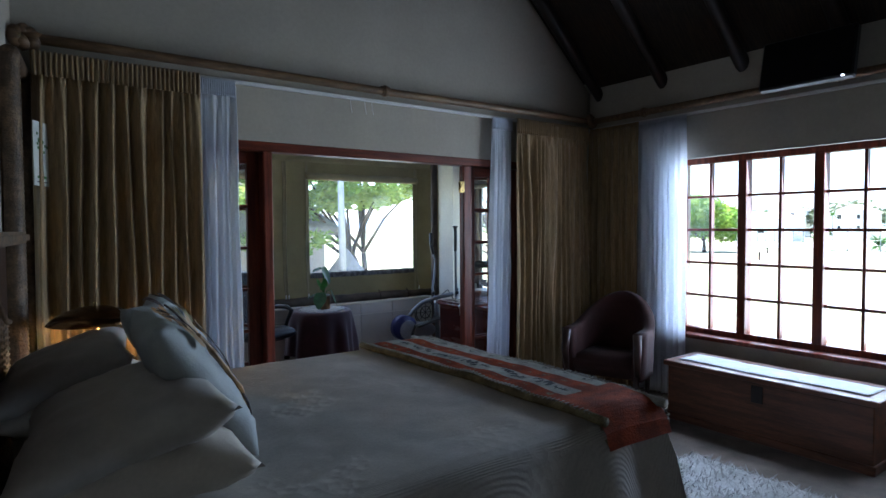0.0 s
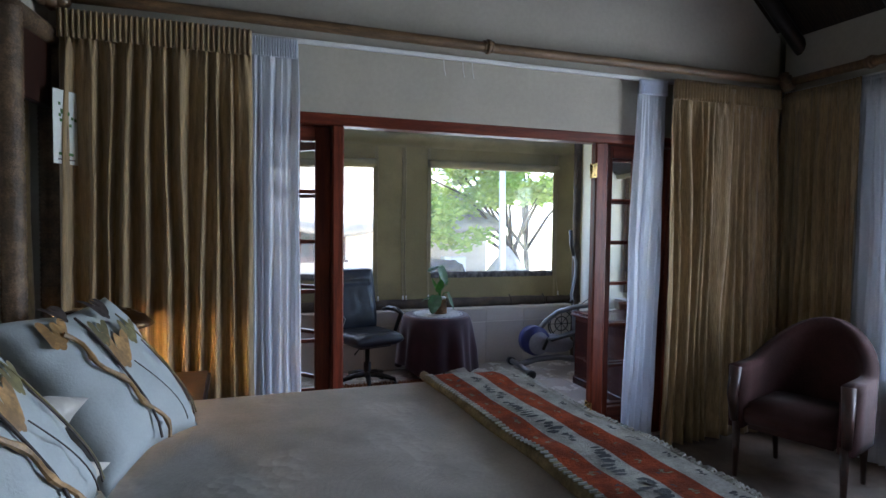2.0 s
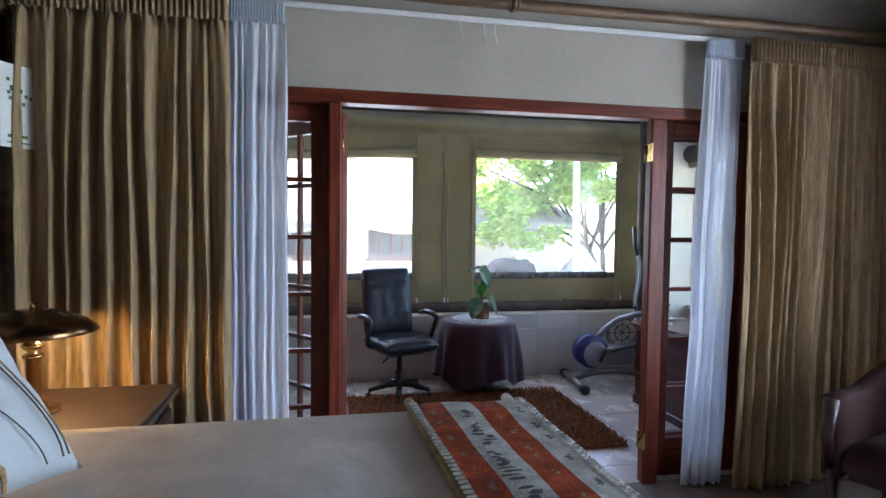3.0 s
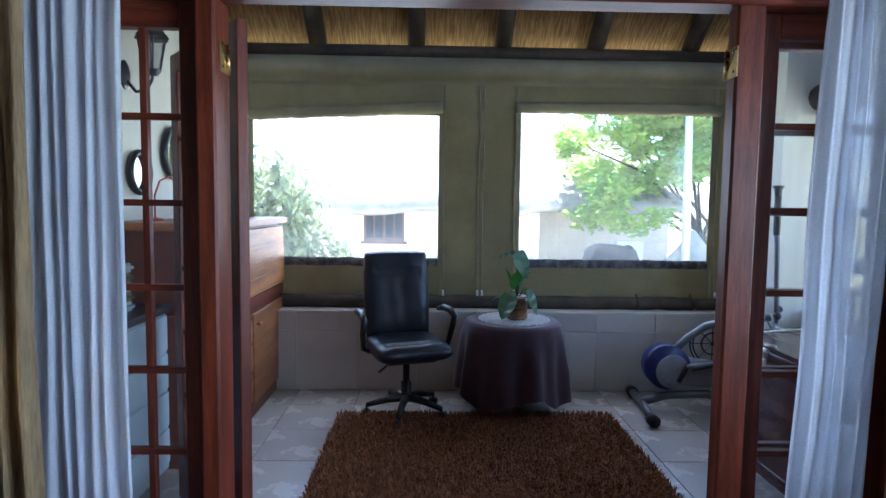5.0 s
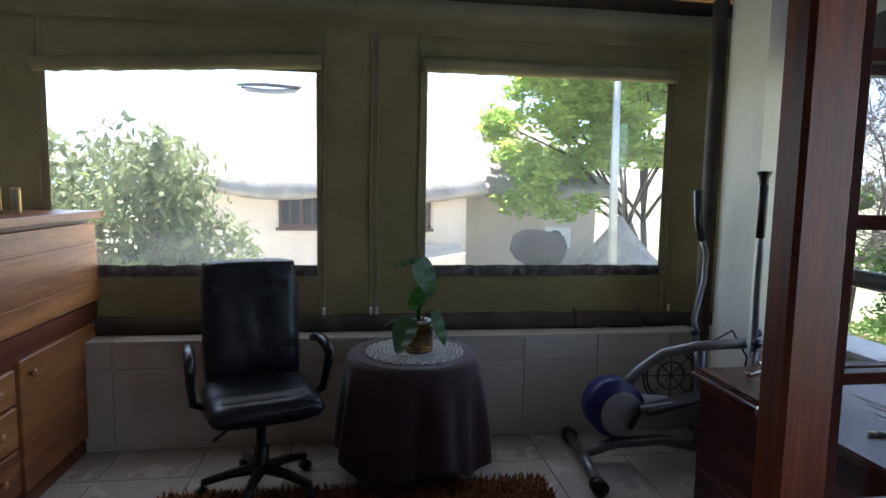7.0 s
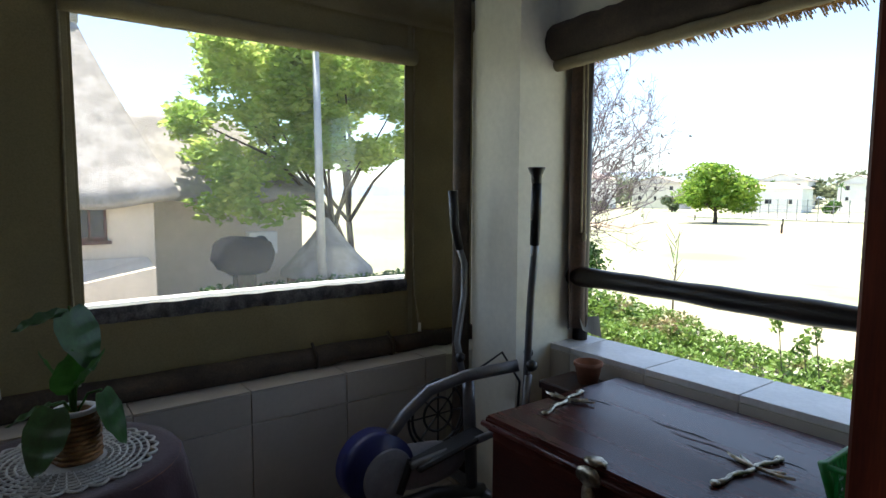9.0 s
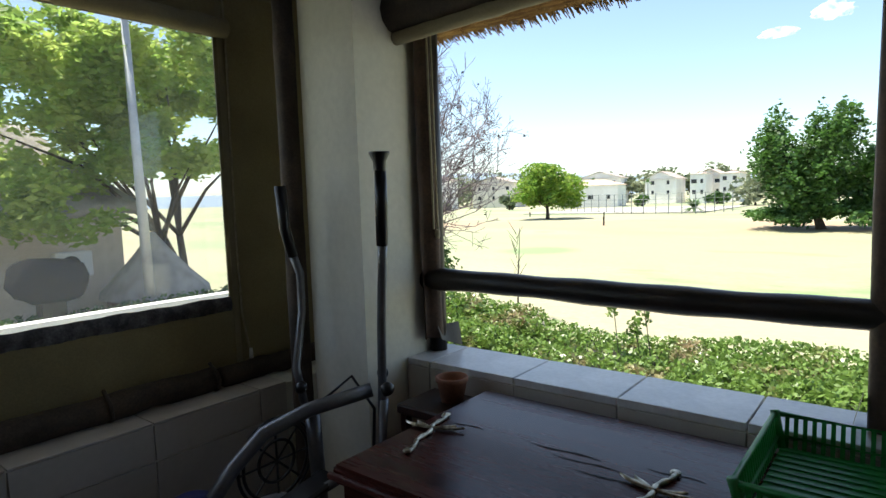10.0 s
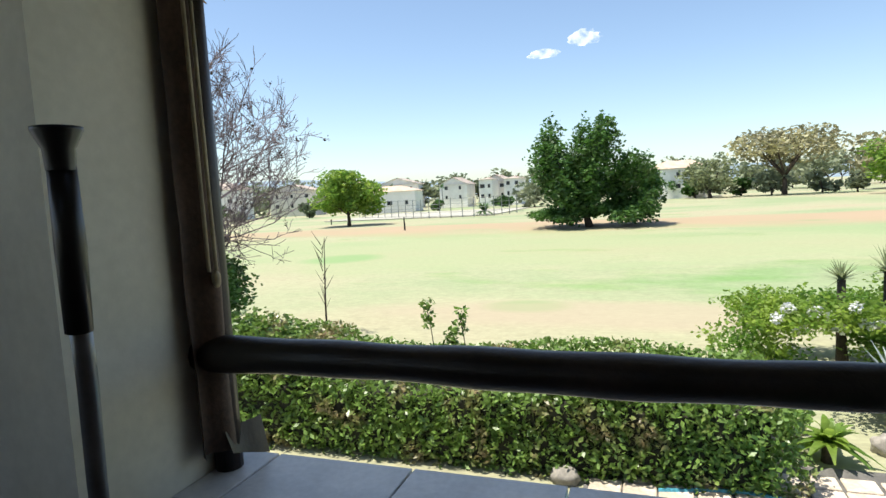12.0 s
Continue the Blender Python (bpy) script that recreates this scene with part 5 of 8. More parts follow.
for k in range(5):
    part("cloth", box(-0.11, 0.11, -0.13, 0.13, 0.045 * k + 0.001, 0.045 * k + 0.044, 0.015, seg=2), (CUSHION, THROW_COLS[2])[k % 2], cl)


# ---- balcony furniture ----
LEATHER = mat("black_leather", (0.012, 0.016, 0.028), 0.36, vary=0.2, scale=7, fine=90, bump=0.35, dist=0.003)
ch = thing("office_chair", pose(0.55, 1.87, 0, 0, 0, 18), "black leather swivel office chair with plastic arms", "chair")
for k in range(5):
    a = radians(90 + 72 * k + 10)
    c, s = math.cos(a), math.sin(a)
    part("base_arm", tube([(0, 0, 0.115), (0.13 * c, 0.13 * s, 0.105), (0.26 * c, 0.26 * s, 0.075)], [0.030, 0.024, 0.017], 8), BLACK, ch, smooth=True)
    cs = part("castor", tube([(0.26 * c - 0.02 * s, 0.26 * s + 0.02 * c, 0.028), (0.26 * c + 0.02 * s, 0.26 * s - 0.02 * c, 0.028)], 0.027, 12), BLACK, ch, smooth=True)
    part("stem", tube([(0.26 * c, 0.26 * s, 0.03), (0.26 * c, 0.26 * s, 0.08)], 0.007, 6), BLACK, cs)
part("gas_column", lathe([(0.034, 0.09), (0.034, 0.22), (0.022, 0.225), (0.022, 0.40), (0, 0.40)], 16), BLACK, ch, smooth=True)
part("tilt_lever", tube([(0, 0, 0.385), (-0.14, -0.10, 0.375), (-0.22, -0.16, 0.345)], 0.007, 8), BLACK, ch, smooth=True)


def cushion_pad(w, d, t, m, seams, seed):
    """Upholstered pad: rounded slab with sewn cross seams."""
    def f(sg):
        def g(u, v):
            a, b = 2 * u - 1, 2 * v - 1
            e = max(0.0, (1 - abs(a) ** 5) * (1 - abs(b) ** 5)) ** 0.45
            z = sg * t / 2 * e
            if sg > 0:
                for s_ in seams:
                    z -= 0.016 * math.exp(-((b - s_) / 0.05) ** 2) * (1 if abs(a) < 0.72 else 0.2)
                z += 0.004 * noise.noise(Vector((a * 3, b * 3, seed)))
            return (a * w / 2 * (1 - 0.05 * abs(b) ** 4), b * d / 2 * (1 - 0.05 * abs(a) ** 4), z)
        return g
    bm = sheet(30, 30, f(1))
    b2 = sheet(30, 30, f(-1))
    me = bpy.data.meshes.new("tmp")
    b2.to_mesh(me)
    bm.from_mesh(me)
    b2.free()
    bpy.data.meshes.remove(me)
    bmesh.ops.remove_doubles(bm, verts=bm.verts, dist=0.002)
    bm.transform(m)
    return bm


part("seat", cushion_pad(0.50, 0.50, 0.13, pose(0, -0.02, 0.455), (-0.62,), 1), LEATHER, ch, "padded leather seat", True)
part("seat_pan", box(-0.16, 0.16, -0.16, 0.16, 0.375, 0.40, 0.01), BLACK, ch)
part("backrest", cushion_pad(0.46, 0.60, 0.10, pose(0, 0.255, 0.765, 80, 0, 0), (0.52,), 2), LEATHER, ch, "tall padded leather back", True)
part("back_bracket", tube([(0, 0.05, 0.385), (0, 0.22, 0.39), (0, 0.265, 0.46), (0, 0.30, 0.60)], 0.022, 8), BLACK, ch, smooth=True)
for s in (-1, 1):
    part("armrest", tube([(s * 0.24, 0.02, 0.43), (s * 0.29, 0.0, 0.46), (s * 0.30, -0.04, 0.56), (s * 0.30, -0.10, 0.655), (s * 0.30, -0.02, 0.685), (s * 0.30, 0.12, 0.68), (s * 0.285, 0.20, 0.66)], [0.016, 0.018, 0.019, 0.024, 0.025, 0.024, 0.016], 10), BLACK, ch, "looped black plastic arm", True)

# round table with cloth
TX, TY, TZ = 1.265, 2.02, 0.61
tb = thing("round_table", pose(TX, TY, 0), "small round wooden table under a cloth", "table")
part("tabletop", lathe([(0, TZ - 0.03), (0.31, TZ - 0.03), (0.32, TZ - 0.02), (0.32, TZ - 0.008), (0.31, TZ - 0.004), (0, TZ - 0.004)], 40), PINE_RED, tb)
for k in range(3):
    a = radians(35 + 120 * k)
    part("leg", tube([(0.12 * math.cos(a), 0.12 * math.sin(a), TZ - 0.03), (0.20 * math.cos(a), 0.20 * math.sin(a), 0.0)], [0.018, 0.012], 10), PINE, tb, smooth=True)
CLOTH = mat("plum_tablecloth", (0.055, 0.018, 0.028), 0.85, vary=0.2, scale=5, fine=110, bump=0.35, sheen=0.25)


def fcloth(u, v):
    a = 2 * math.pi * u
    if v < 0.4:
        r = 0.325 * v / 0.4
        return (TX + r * math.cos(a), TY + r * math.sin(a), TZ + 0.001)
    w = (v - 0.4) / 0.6
    fold = math.sin(9 * a + 0.6 * math.sin(3 * a)) * 0.5 + 0.3 * math.sin(14 * a + 1)
    r = 0.325 + 0.012 * min(1, w * 6) + 0.05 * w + fold * 0.042 * min(1, w * 1.6)
    bottom = 0.12 + 0.04 * math.sin(4 * a + 0.8) + 0.015 * math.sin(9 * a)
    z = TZ - 0.02 * min(1, w * 8) - (TZ - 0.02 - bottom) * w
    return (TX + r * math.cos(a), TY + r * math.sin(a), z)


tc_ = finish("tablecloth", sheet(180, 26, fcloth, True), CLOTH, smooth=True)
tagged(tc_, "plum tablecloth hanging in folds over a round table", "tablecloth")
LACE = mat("white_crochet_lace", (0.66, 0.66, 0.64), 0.85, vary=0.1, scale=20, fine=150, bump=0.5)
do = thing("lace_doily", pose(TX + 0.01, TY + 0.0, TZ + 0.004), "white scalloped crochet doily on the tablecloth", "doily")
part("centre", lathe([(0, 0.0), (0.10, 0.0), (0.10, 0.002), (0, 0.002)], 40), LACE, do)
for r in (0.115, 0.135, 0.155, 0.175, 0.195, 0.215):
    part("crochet_ring", tube([(r * math.cos(t), r * math.sin(t), 0.002) for t in (2 * math.pi * k / 48 for k in range(49))], 0.0045, 5), LACE, do)
for k in range(40):
    a = 2 * math.pi * k / 40
    part("crochet_ray", tube([(0.10 * math.cos(a), 0.10 * math.sin(a), 0.002), (0.22 * math.cos(a + 0.05), 0.22 * math.sin(a + 0.05), 0.002)], 0.0038, 4), LACE, do)
for k in range(26):
    a = 2 * math.pi * k / 26
    part("scallop", tube([((0.222 + 0.020 * math.sin(math.pi * q / 6)) * math.cos(a + 2 * math.pi / 26 * q / 6), (0.222 + 0.020 * math.sin(math.pi * q / 6)) * math.sin(a + 2 * math.pi / 26 * q / 6), 0.002) for q in range(7)], 0.005, 5), LACE, do)

# pot plant in a cane basket
CANE = mat("honey_cane", (0.42, 0.21, 0.075), 0.55, vary=0.3, scale=15, fine=80, bump=0.3)
LEAF_D = mat("dark_glossy_leaf", (0.035, 0.12, 0.028), 0.35, vary=0.25, scale=9, fine=60, bump=0.15, trans=0.15)
LEAF_L = mat("fresh_green_leaf", (0.06, 0.20, 0.03), 0.4, vary=0.2, scale=9, fine=60, bump=0.15, trans=0.3)
PX, PY = TX + 0.03, TY - 0.01
pl = thing("pot_plant", pose(PX, PY, TZ + 0.008), "broad-leaved green plant in a honey cane basket", "plant")
bk = part("basket", lathe([(0, 0), (0.062, 0), (0.058, 0.005), (0.062, 0.06), (0.058, 0.13), (0.052, 0.15), (0.046, 0.15), (0.05, 0.12), (0, 0.12)], 24), CANE, pl, "woven cane basket", True)
for k in range(9):
    z = 0.010 + k * 0.0145
    part("cane_strand", tube([((0.0635 + 0.002 * math.sin(12 * t + k * math.pi)) * math.cos(t), (0.0635 + 0.002 * math.sin(12 * t + k * math.pi)) * math.sin(t), z) for t in (2 * math.pi * q / 48 for q in range(49))], 0.0062, 6), CANE, bk, smooth=True)
part("basket_rim", tube([(0.054 * math.cos(t), 0.054 * math.sin(t), 0.152) for t in (2 * math.pi * q / 30 for q in range(31))], 0.009, 8), WHITE_METAL, bk, "white rim", True)


def broad_leaf(base, tip_dir, length, width, droop, material, stem_from=(0, 0, 0.13)):
    d = Vector(tip_dir).normalized()
    side = d.cross(Vector((0, 0, 1))).normalized()
    base = Vector(base)

    def f(u, v):
        w = width * math.sin(math.pi * min(1.0, (v * 0.93 + 0.07)) ** 0.75) ** 0.8
        p = base + d * length * v + side * (u - 0.5) * w + Vector((0, 0, -droop * v * v - 0.12 * w * (1 - abs(2 * u - 1)) + 0.004 * math.sin(v * 20)))
        return p
    part("leaf", sheet(8, 14, f), material, pl, smooth=True)
    part("leaf_stem", tube([stem_from, (Vector(stem_from) + base) / 2 + Vector((0, 0, 0.03)), base], 0.004, 6), LEAF_L, pl, smooth=True)


broad_leaf((-0.055, -0.05, 0.19), (-0.25, -0.25, -0.75), 0.20, 0.15, 0.0, LEAF_D)
broad_leaf((0.07, -0.03, 0.21), (0.25, -0.15, -0.8), 0.19, 0.14, 0.0, LEAF_D)
broad_leaf((0.0, 0.0, 0.47), (0.20, -0.25, -0.8), 0.21, 0.15, 0.0, LEAF_D)
broad_leaf((-0.01, 0.0, 0.46), (-0.8, -0.2, -0.1), 0.14, 0.12, 0.03, LEAF_D)
broad_leaf((0.01, -0.02, 0.24), (0.35, -0.2, 0.5), 0.13, 0.10, 0.0, LEAF_L)
broad_leaf((-0.02, -0.01, 0.21), (0.1, -0.3, 0.8), 0.15, 0.10, 0.0, LEAF_L)
broad_leaf((-0.03, 0.01, 0.24), (-0.4, -0.1, 0.8), 0.12, 0.07, 0.0, LEAF_L)
broad_leaf((-0.06, 0.03, 0.17), (-0.9, 0.2, -0.2), 0.12, 0.09, 0.03, LEAF_D)
part("trunk", tube([(0, 0, 0.12), (-0.01, 0, 0.25), (0.0, 0, 0.36), (0.0, 0, 0.44)], [0.010, 0.009, 0.007, 0.006], 8), LEAF_L, pl, "green stalk", True)

# brown shag rug
BROWNSHAG = mat("brown_shag", (0.36, 0.14, 0.05), 0.95, vary=0.35, scale=30, fine=90, bump=0.4, second=(0.18, 0.068, 0.025))
rg = thing("brown_rug", Matrix(), "rust-brown shaggy rug on pale floor tiles", "rug")
gx0, gx1, gy0, gy1 = 0.10, 1.91, 0.50, 1.84
part("backing", box(gx0 + 0.02, gx1 - 0.02, gy0 + 0.02, gy1 - 0.02, 0.001, 0.016), BROWNSHAG, rg)
r_ = random.Random(21)
vs, fs = [], []
for k in range(26000):
    x, y = r_.uniform(gx0 + 0.015, gx1 - 0.015), r_.uniform(gy0 + 0.015, gy1 - 0.015)
    a, l, h = r_.uniform(0, 6.283), r_.uniform(0.008, 0.032), r_.uniform(0.020, 0.042)
    c, s = math.cos(a), math.sin(a)
    w = 0.0030
    n0 = len(vs)
    vs += [(x - s * w, y + c * w, 0.012), (x + s * w, y - c * w, 0.012), (x + c * l * 0.5 + s * w, y + s * l * 0.5 - c * w, 0.012 + h * 0.8), (x + c * l * 0.5 - s * w, y + s * l * 0.5 + c * w, 0.012 + h * 0.8), (x + c * l, y + s * l, 0.010 + h)]
    fs += [(n0, n0 + 1, n0 + 2, n0 + 3), (n0 + 3, n0 + 2, n0 + 4)]
me = bpy.data.meshes.new("shag")
me.from_pydata(vs, [], fs)
me.materials.append(BROWNSHAG)
ob = new("shag", me)
ob.parent = rg
tagged(ob, "long rust-brown pile", kind="stuff")

# elliptical trainer in the corner
STEEL = mat("grey_painted_steel", (0.22, 0.23, 0.25), 0.35, metal=0.6, vary=0.1, scale=6, bump=0.03)
BLUE = mat("blue_plastic", (0.012, 0.018, 0.13), 0.4, vary=0.15, scale=6, bump=0.03)
GREYP = mat("grey_plastic", (0.30, 0.30, 0.33), 0.45, vary=0.1, scale=6)
et = thing("elliptical_trainer", pose(0, 0, 0), "grey and blue elliptical trainer with tall handles", "exercise machine")
fb = part("front_stabiliser", tube([(2.12, 1.66, 0.045), (2.16, 1.95, 0.05), (2.185, 2.24, 0.045)], 0.026, 10), STEEL, et, smooth=True)
for p in ((2.12, 1.66), (2.185, 2.24)):
    part("rubber_foot", tube([(p[0], p[1] - 0.03, 0.042), (p[0], p[1] + 0.03, 0.042)], 0.040, 12), BLACK, fb, smooth=True)
rb = part("rear_stabiliser", tube([(2.86, 1.62, 0.045), (2.88, 2.20, 0.045)], 0.026, 10), STEEL, et, smooth=True)
part("main_beam", tube([(2.15, 1.97, 0.06), (2.35, 1.99, 0.10), (2.6, 1.98, 0.11), (2.87, 1.95, 0.06)], 0.030, 10), STEEL, et, smooth=True)
hb_ = part("wheel_housing", tube([(2.325, 1.94, 0.30), (2.33, 2.06, 0.30)], 0.15, 36), BLUE, et, "round blue flywheel cover", True)
part("side_cover", lathe([(0, 0.014), (0.08, 0.014), (0.112, 0.006), (0.118, 0.0), (0, 0.0)], 30), GREYP, hb_, "grey side disc").matrix_basis = pose(2.355, 1.938, 0.275, 90, 0, 0)
part("housing_tail", blob(0.27, 0.06, 0.10, 3, 0.05, 2, 1, m=pose(2.53, 1.985, 0.26, 0, 8, 2)), GREYP, et, "grey plastic tail cover", True)
part("maker_badge", blob(0.055, 0.006, 0.022, 2, m=pose(2.50, 1.943, 0.275)), BLUE, et, "plain blue oval badge")
part("crank_arm", tube([(2.44, 1.90, 0.34), (2.37, 1.88, 0.22)], 0.016, 8), BLACK, et, smooth=True)
part("pedal", box(-0.17, 0.17, -0.055, 0.055, -0.012, 0.012, 0.008, m=pose(2.60, 1.86, 0.36, 0, -14, -6)), BLACK, et, "black footplate")
part("pedal", box(-0.17, 0.17, -0.055, 0.055, -0.012, 0.012, 0.008, m=pose(2.62, 2.14, 0.24, 0, 8, 4)), BLACK, et, "black footplate")
part("pedal_bar", tube([(2.42, 1.87, 0.33), (2.65, 1.84, 0.36), (2.90, 1.72, 0.46), (2.91, 1.71, 0.66)], 0.018, 10), STEEL, et, smooth=True)
part("arch_tube", tube([(2.36, 1.98, 0.40), (2.46, 1.98, 0.50), (2.58, 1.97, 0.585), (2.72, 1.90, 0.64), (2.90, 1.76, 0.69)], 0.026, 12), STEEL, et, smooth=True)
part("arch_tube", tube([(2.80, 1.95, 0.10), (2.78, 1.94, 0.40), (2.76, 1.93, 0.62)], 0.028, 12), STEEL, et, smooth=True)
for r in (0.155, 0.135, 0.075):
    part("fan_ring", tube([(2.64 + r * math.cos(t), 1.99, 0.46 + r * math.sin(t)) for t in (2 * math.pi * q / 32 for q in range(33))], 0.006, 6), BLACK, et, smooth=True)
for k in range(8):
    a = 2 * math.pi * k / 8
    part("fan_spoke", tube([(2.64, 1.99, 0.46), (2.64 + 0.15 * math.cos(a), 1.99, 0.46 + 0.15 * math.sin(a))], 0.004, 5), BLACK, et)
# two swinging handles
h1 = part("handle_bar", tube([(2.91, 1.72, 0.60), (2.905, 1.71, 0.72), (2.86, 1.655, 0.95), (2.82, 1.60, 1.15), (2.79, 1.565, 1.25)], 0.016, 10), STEEL, et, smooth=True)
part("grip", tube([(2.79, 1.567, 1.23), (2.782, 1.555, 1.36), (2.776, 1.548, 1.47)], [0.019, 0.021, 0.019], 12), BLACK, h1, "black foam grip", True)
part("end_cap", lathe([(0.019, -0.01), (0.021, 0.02), (0.033, 0.045), (0.033, 0.05), (0, 0.052)], 16, at=(2.774, 1.547, 1.475)), BLACK, h1, smooth=True)
part("clamp_knob", blob(0.026, 0.026, 0.026, 2, 0.15, 5, 1, m=pose(2.88, 1.66, 0.715)), BLACK, h1, smooth=True)
part("clamp_knob", blob(0.022, 0.022, 0.022, 2, 0.15, 5, 2, m=pose(2.94, 1.74, 0.745)), BLACK, h1, smooth=True)
h2 = part("handle_bar", tube([(2.80, 2.02, 0.60), (2.79, 2.05, 0.75), (2.86, 2.09, 0.95), (2.87, 2.10, 1.10), (2.83, 2.10, 1.20)], 0.016, 10), STEEL, et, smooth=True)
part("grip", tube([(2.84, 2.10, 1.17), (2.81, 2.10, 1.28), (2.80, 2.10, 1.44)], [0.019, 0.021, 0.022], 12), BLACK, h2, "black foam grip", True)
part("clamp_knob", blob(0.024, 0.024, 0.024, 2, 0.15, 5, 3, m=pose(2.77, 2.00, 0.69)), BLACK, h2, smooth=True)
part("cable", tube([(2.80, 1.90, 0.66), (2.86, 1.82, 0.74), (2.90, 1.75, 0.62), (2.86, 1.72, 0.50)], 0.006, 6), BLACK, et, smooth=True)

# dark wooden kist with brass leaf fittings
KIST = mat("dark_red_kist_wood", (0.085, 0.020, 0.014), 0.26, spec=0.22, vary=0.3, scale=3, fine=40, stretch=(5, 0.6, 5), bump=0.06, second=(0.045, 0.012, 0.010))
kx0, kx1, ky0, ky1, kz = 2.415, 3.14, 0.32, 1.42, 0.685
ks = thing("wooden_kist", pose(0, 0, 0), "dark red wooden kist with brass leaf fittings", "chest")
part("body", box(kx0 + 0.02, kx1 - 0.01, ky0 + 0.02, ky1 - 0.02, 0.05, kz - 0.055, 0.006), KIST, ks)
part("plinth", box(kx0 + 0.01, kx1, ky0 + 0.01, ky1 - 0.01, 0.0, 0.07, 0.006), KIST, ks)
part("lid", box(kx0, kx1, ky0, ky1, kz - 0.052, kz, 0.010, seg=2), KIST, ks, "polished lid with long cracks")
part("lid_moulding", tube([(kx0 - 0.004, ky0, kz - 0.026), (kx0 - 0.004, ky1, kz - 0.026)], 0.010, 8), KIST, ks, smooth=True)
CRACK = mat("dark_crack", (0.010, 0.006, 0.005), 0.8, vary=0.2)
for x, a, b, w in ((2.832, 0.85, 1.06, 0.006), (2.755, 0.66, 0.89, 0.005), (2.83, 1.22, 1.34, 0.005), (2.80, 0.78, 0.97, 0.005), (2.86, 0.60, 0.74, 0.004)):
    bm = tube([(x + 0.006 * math.sin(q), a + (b - a) * q / 6, kz + 0.0005) for q in range(7)], [0.001, w * 0.7, w, w * 0.6, w, w * 0.5, 0.001], 5)
    bm.transform(Matrix.Translation((0, 0, kz + 0.0005)) @ Matrix.Diagonal((1, 1, 0.12, 1)) @ Matrix.Translation((0, 0, -kz - 0.0005)))
    part("lid_crack", bm, CRACK, ks)
FIT = mat("silvered_brass", (0.50, 0.46, 0.36), 0.3, metal=1.0, vary=0.3, scale=30, bump=0.2)


def leaf_fitting(x0, y0, x1, y1):
    ob = thing("leaf_hinge", pose(0, 0, kz + 0.001), "cast brass hinge with spread leaves on lid", "hinge", "kist hinges")
    a, b = Vector((x0, y0, 0.006)), Vector((x1, y1, 0.006))
    d = (b - a).normalized()
    side = Vector((-d.y, d.x, 0))
    n_ = 14
    part("stem", tube([a.lerp(b, q / n_) + side * 0.006 * math.sin(q * 1.1) for q in range(n_ + 1)], [0.005 + 0.003 * (q % 2) for q in range(n_ + 1)], 8), FIT, ob, smooth=True)
    mid = a.lerp(b, 0.42)
    for sg in (-1, 1):
        for ang, L in ((58, 0.10), (35, 0.075)):
            dd = (d * math.cos(radians(ang)) * -0.4 + side * sg * math.sin(radians(ang))).normalized()

            def f(u, v, dd=dd, L=L):
                pn = Vector((-dd.y, dd.x, 0))
                w = 0.022 * math.sin(math.pi * v) ** 0.8
                return mid + dd * L * v + pn * (u - 0.5) * w + Vector((0, 0, 0.006 * (1 - abs(2 * u - 1))))
            part("leaf", sheet(4, 8, f), FIT, ob, smooth=True)
    for q in (0.0, 1.0):
        p = a.lerp(b, q)
        part("end_leaf", blob(0.018, 0.014, 0.006, 2, 0.3, 5, q, m=Matrix.Translation(p)), FIT, ob, smooth=True)


leaf_fitting(2.85, 1.375, 2.587, 1.30)
leaf_fitting(2.86, 0.672, 2.583, 0.705)
cs_ = thing("kist_clasp", pose(kx0 - 0.012, 0.965, kz - 0.03), "cast brass leaf clasp on the kist front", "clasp")
part("hasp", blob(0.010, 0.045, 0.03, 2, 0.35, 5, 1), FIT, cs_, smooth=True)
part("hasp_leaf", blob(0.030, 0.036, 0.008, 2, 0.35, 5, 2, m=pose(0.03, 0, 0.036)), FIT, cs_, smooth=True)
part("drop", blob(0.010, 0.022, 0.045, 2, 0.35, 5, 3, m=pose(0, 0, -0.06)), FIT, cs_, smooth=True)
pot = finish("clay_pot", lathe([(0, 0), (0.04, 0), (0.055, 0.07), (0.06, 0.075), (0.06, 0.09), (0.052, 0.09), (0.048, 0.05), (0, 0.05)], 20), mat("terracotta", (0.32, 0.13, 0.07), 0.8, vary=0.2), smooth=True)
pot.location = (3.08, 1.53, 0.64)
tagged(pot, "small terracotta pot on a stool behind the kist", "pot")
st = thing("low_stool", pose(3.05, 1.57, 0), "small dark wooden stool beside the pillar", "stool")
part("seat", box(-0.11, 0.11, -0.11, 0.11, 0.605, 0.64, 0.006), DARKWOOD, st)
for sx in (-0.085, 0.085):
    for sy in (-0.085, 0.085):
        part("leg", box(sx - 0.015, sx + 0.015, sy - 0.015, sy + 0.015, 0, 0.605, 0.003), DARKWOOD, st)

# green plastic crate
GREEN = mat("green_plastic", (0.02, 0.30, 0.06), 0.4, vary=0.1, scale=8, bump=0.02, trans=0.25)
cr = thing("plastic_crate", pose(2.955, 0.33, kz + 0.002), "green slatted plastic crate standing on the kist", "crate")
cw, cd, chh = 0.235, 0.185, 0.085
part("bottom", box(-cw + 0.02, cw - 0.02, -cd + 0.02, cd - 0.02, 0.0, 0.004), GREEN, cr)
part("rim", tube([(-cw, -cd, chh), (cw, -cd, chh), (cw, cd, chh), (-cw, cd, chh), (-cw, -cd, chh)], 0.008, 8), GREEN, cr, smooth=True)
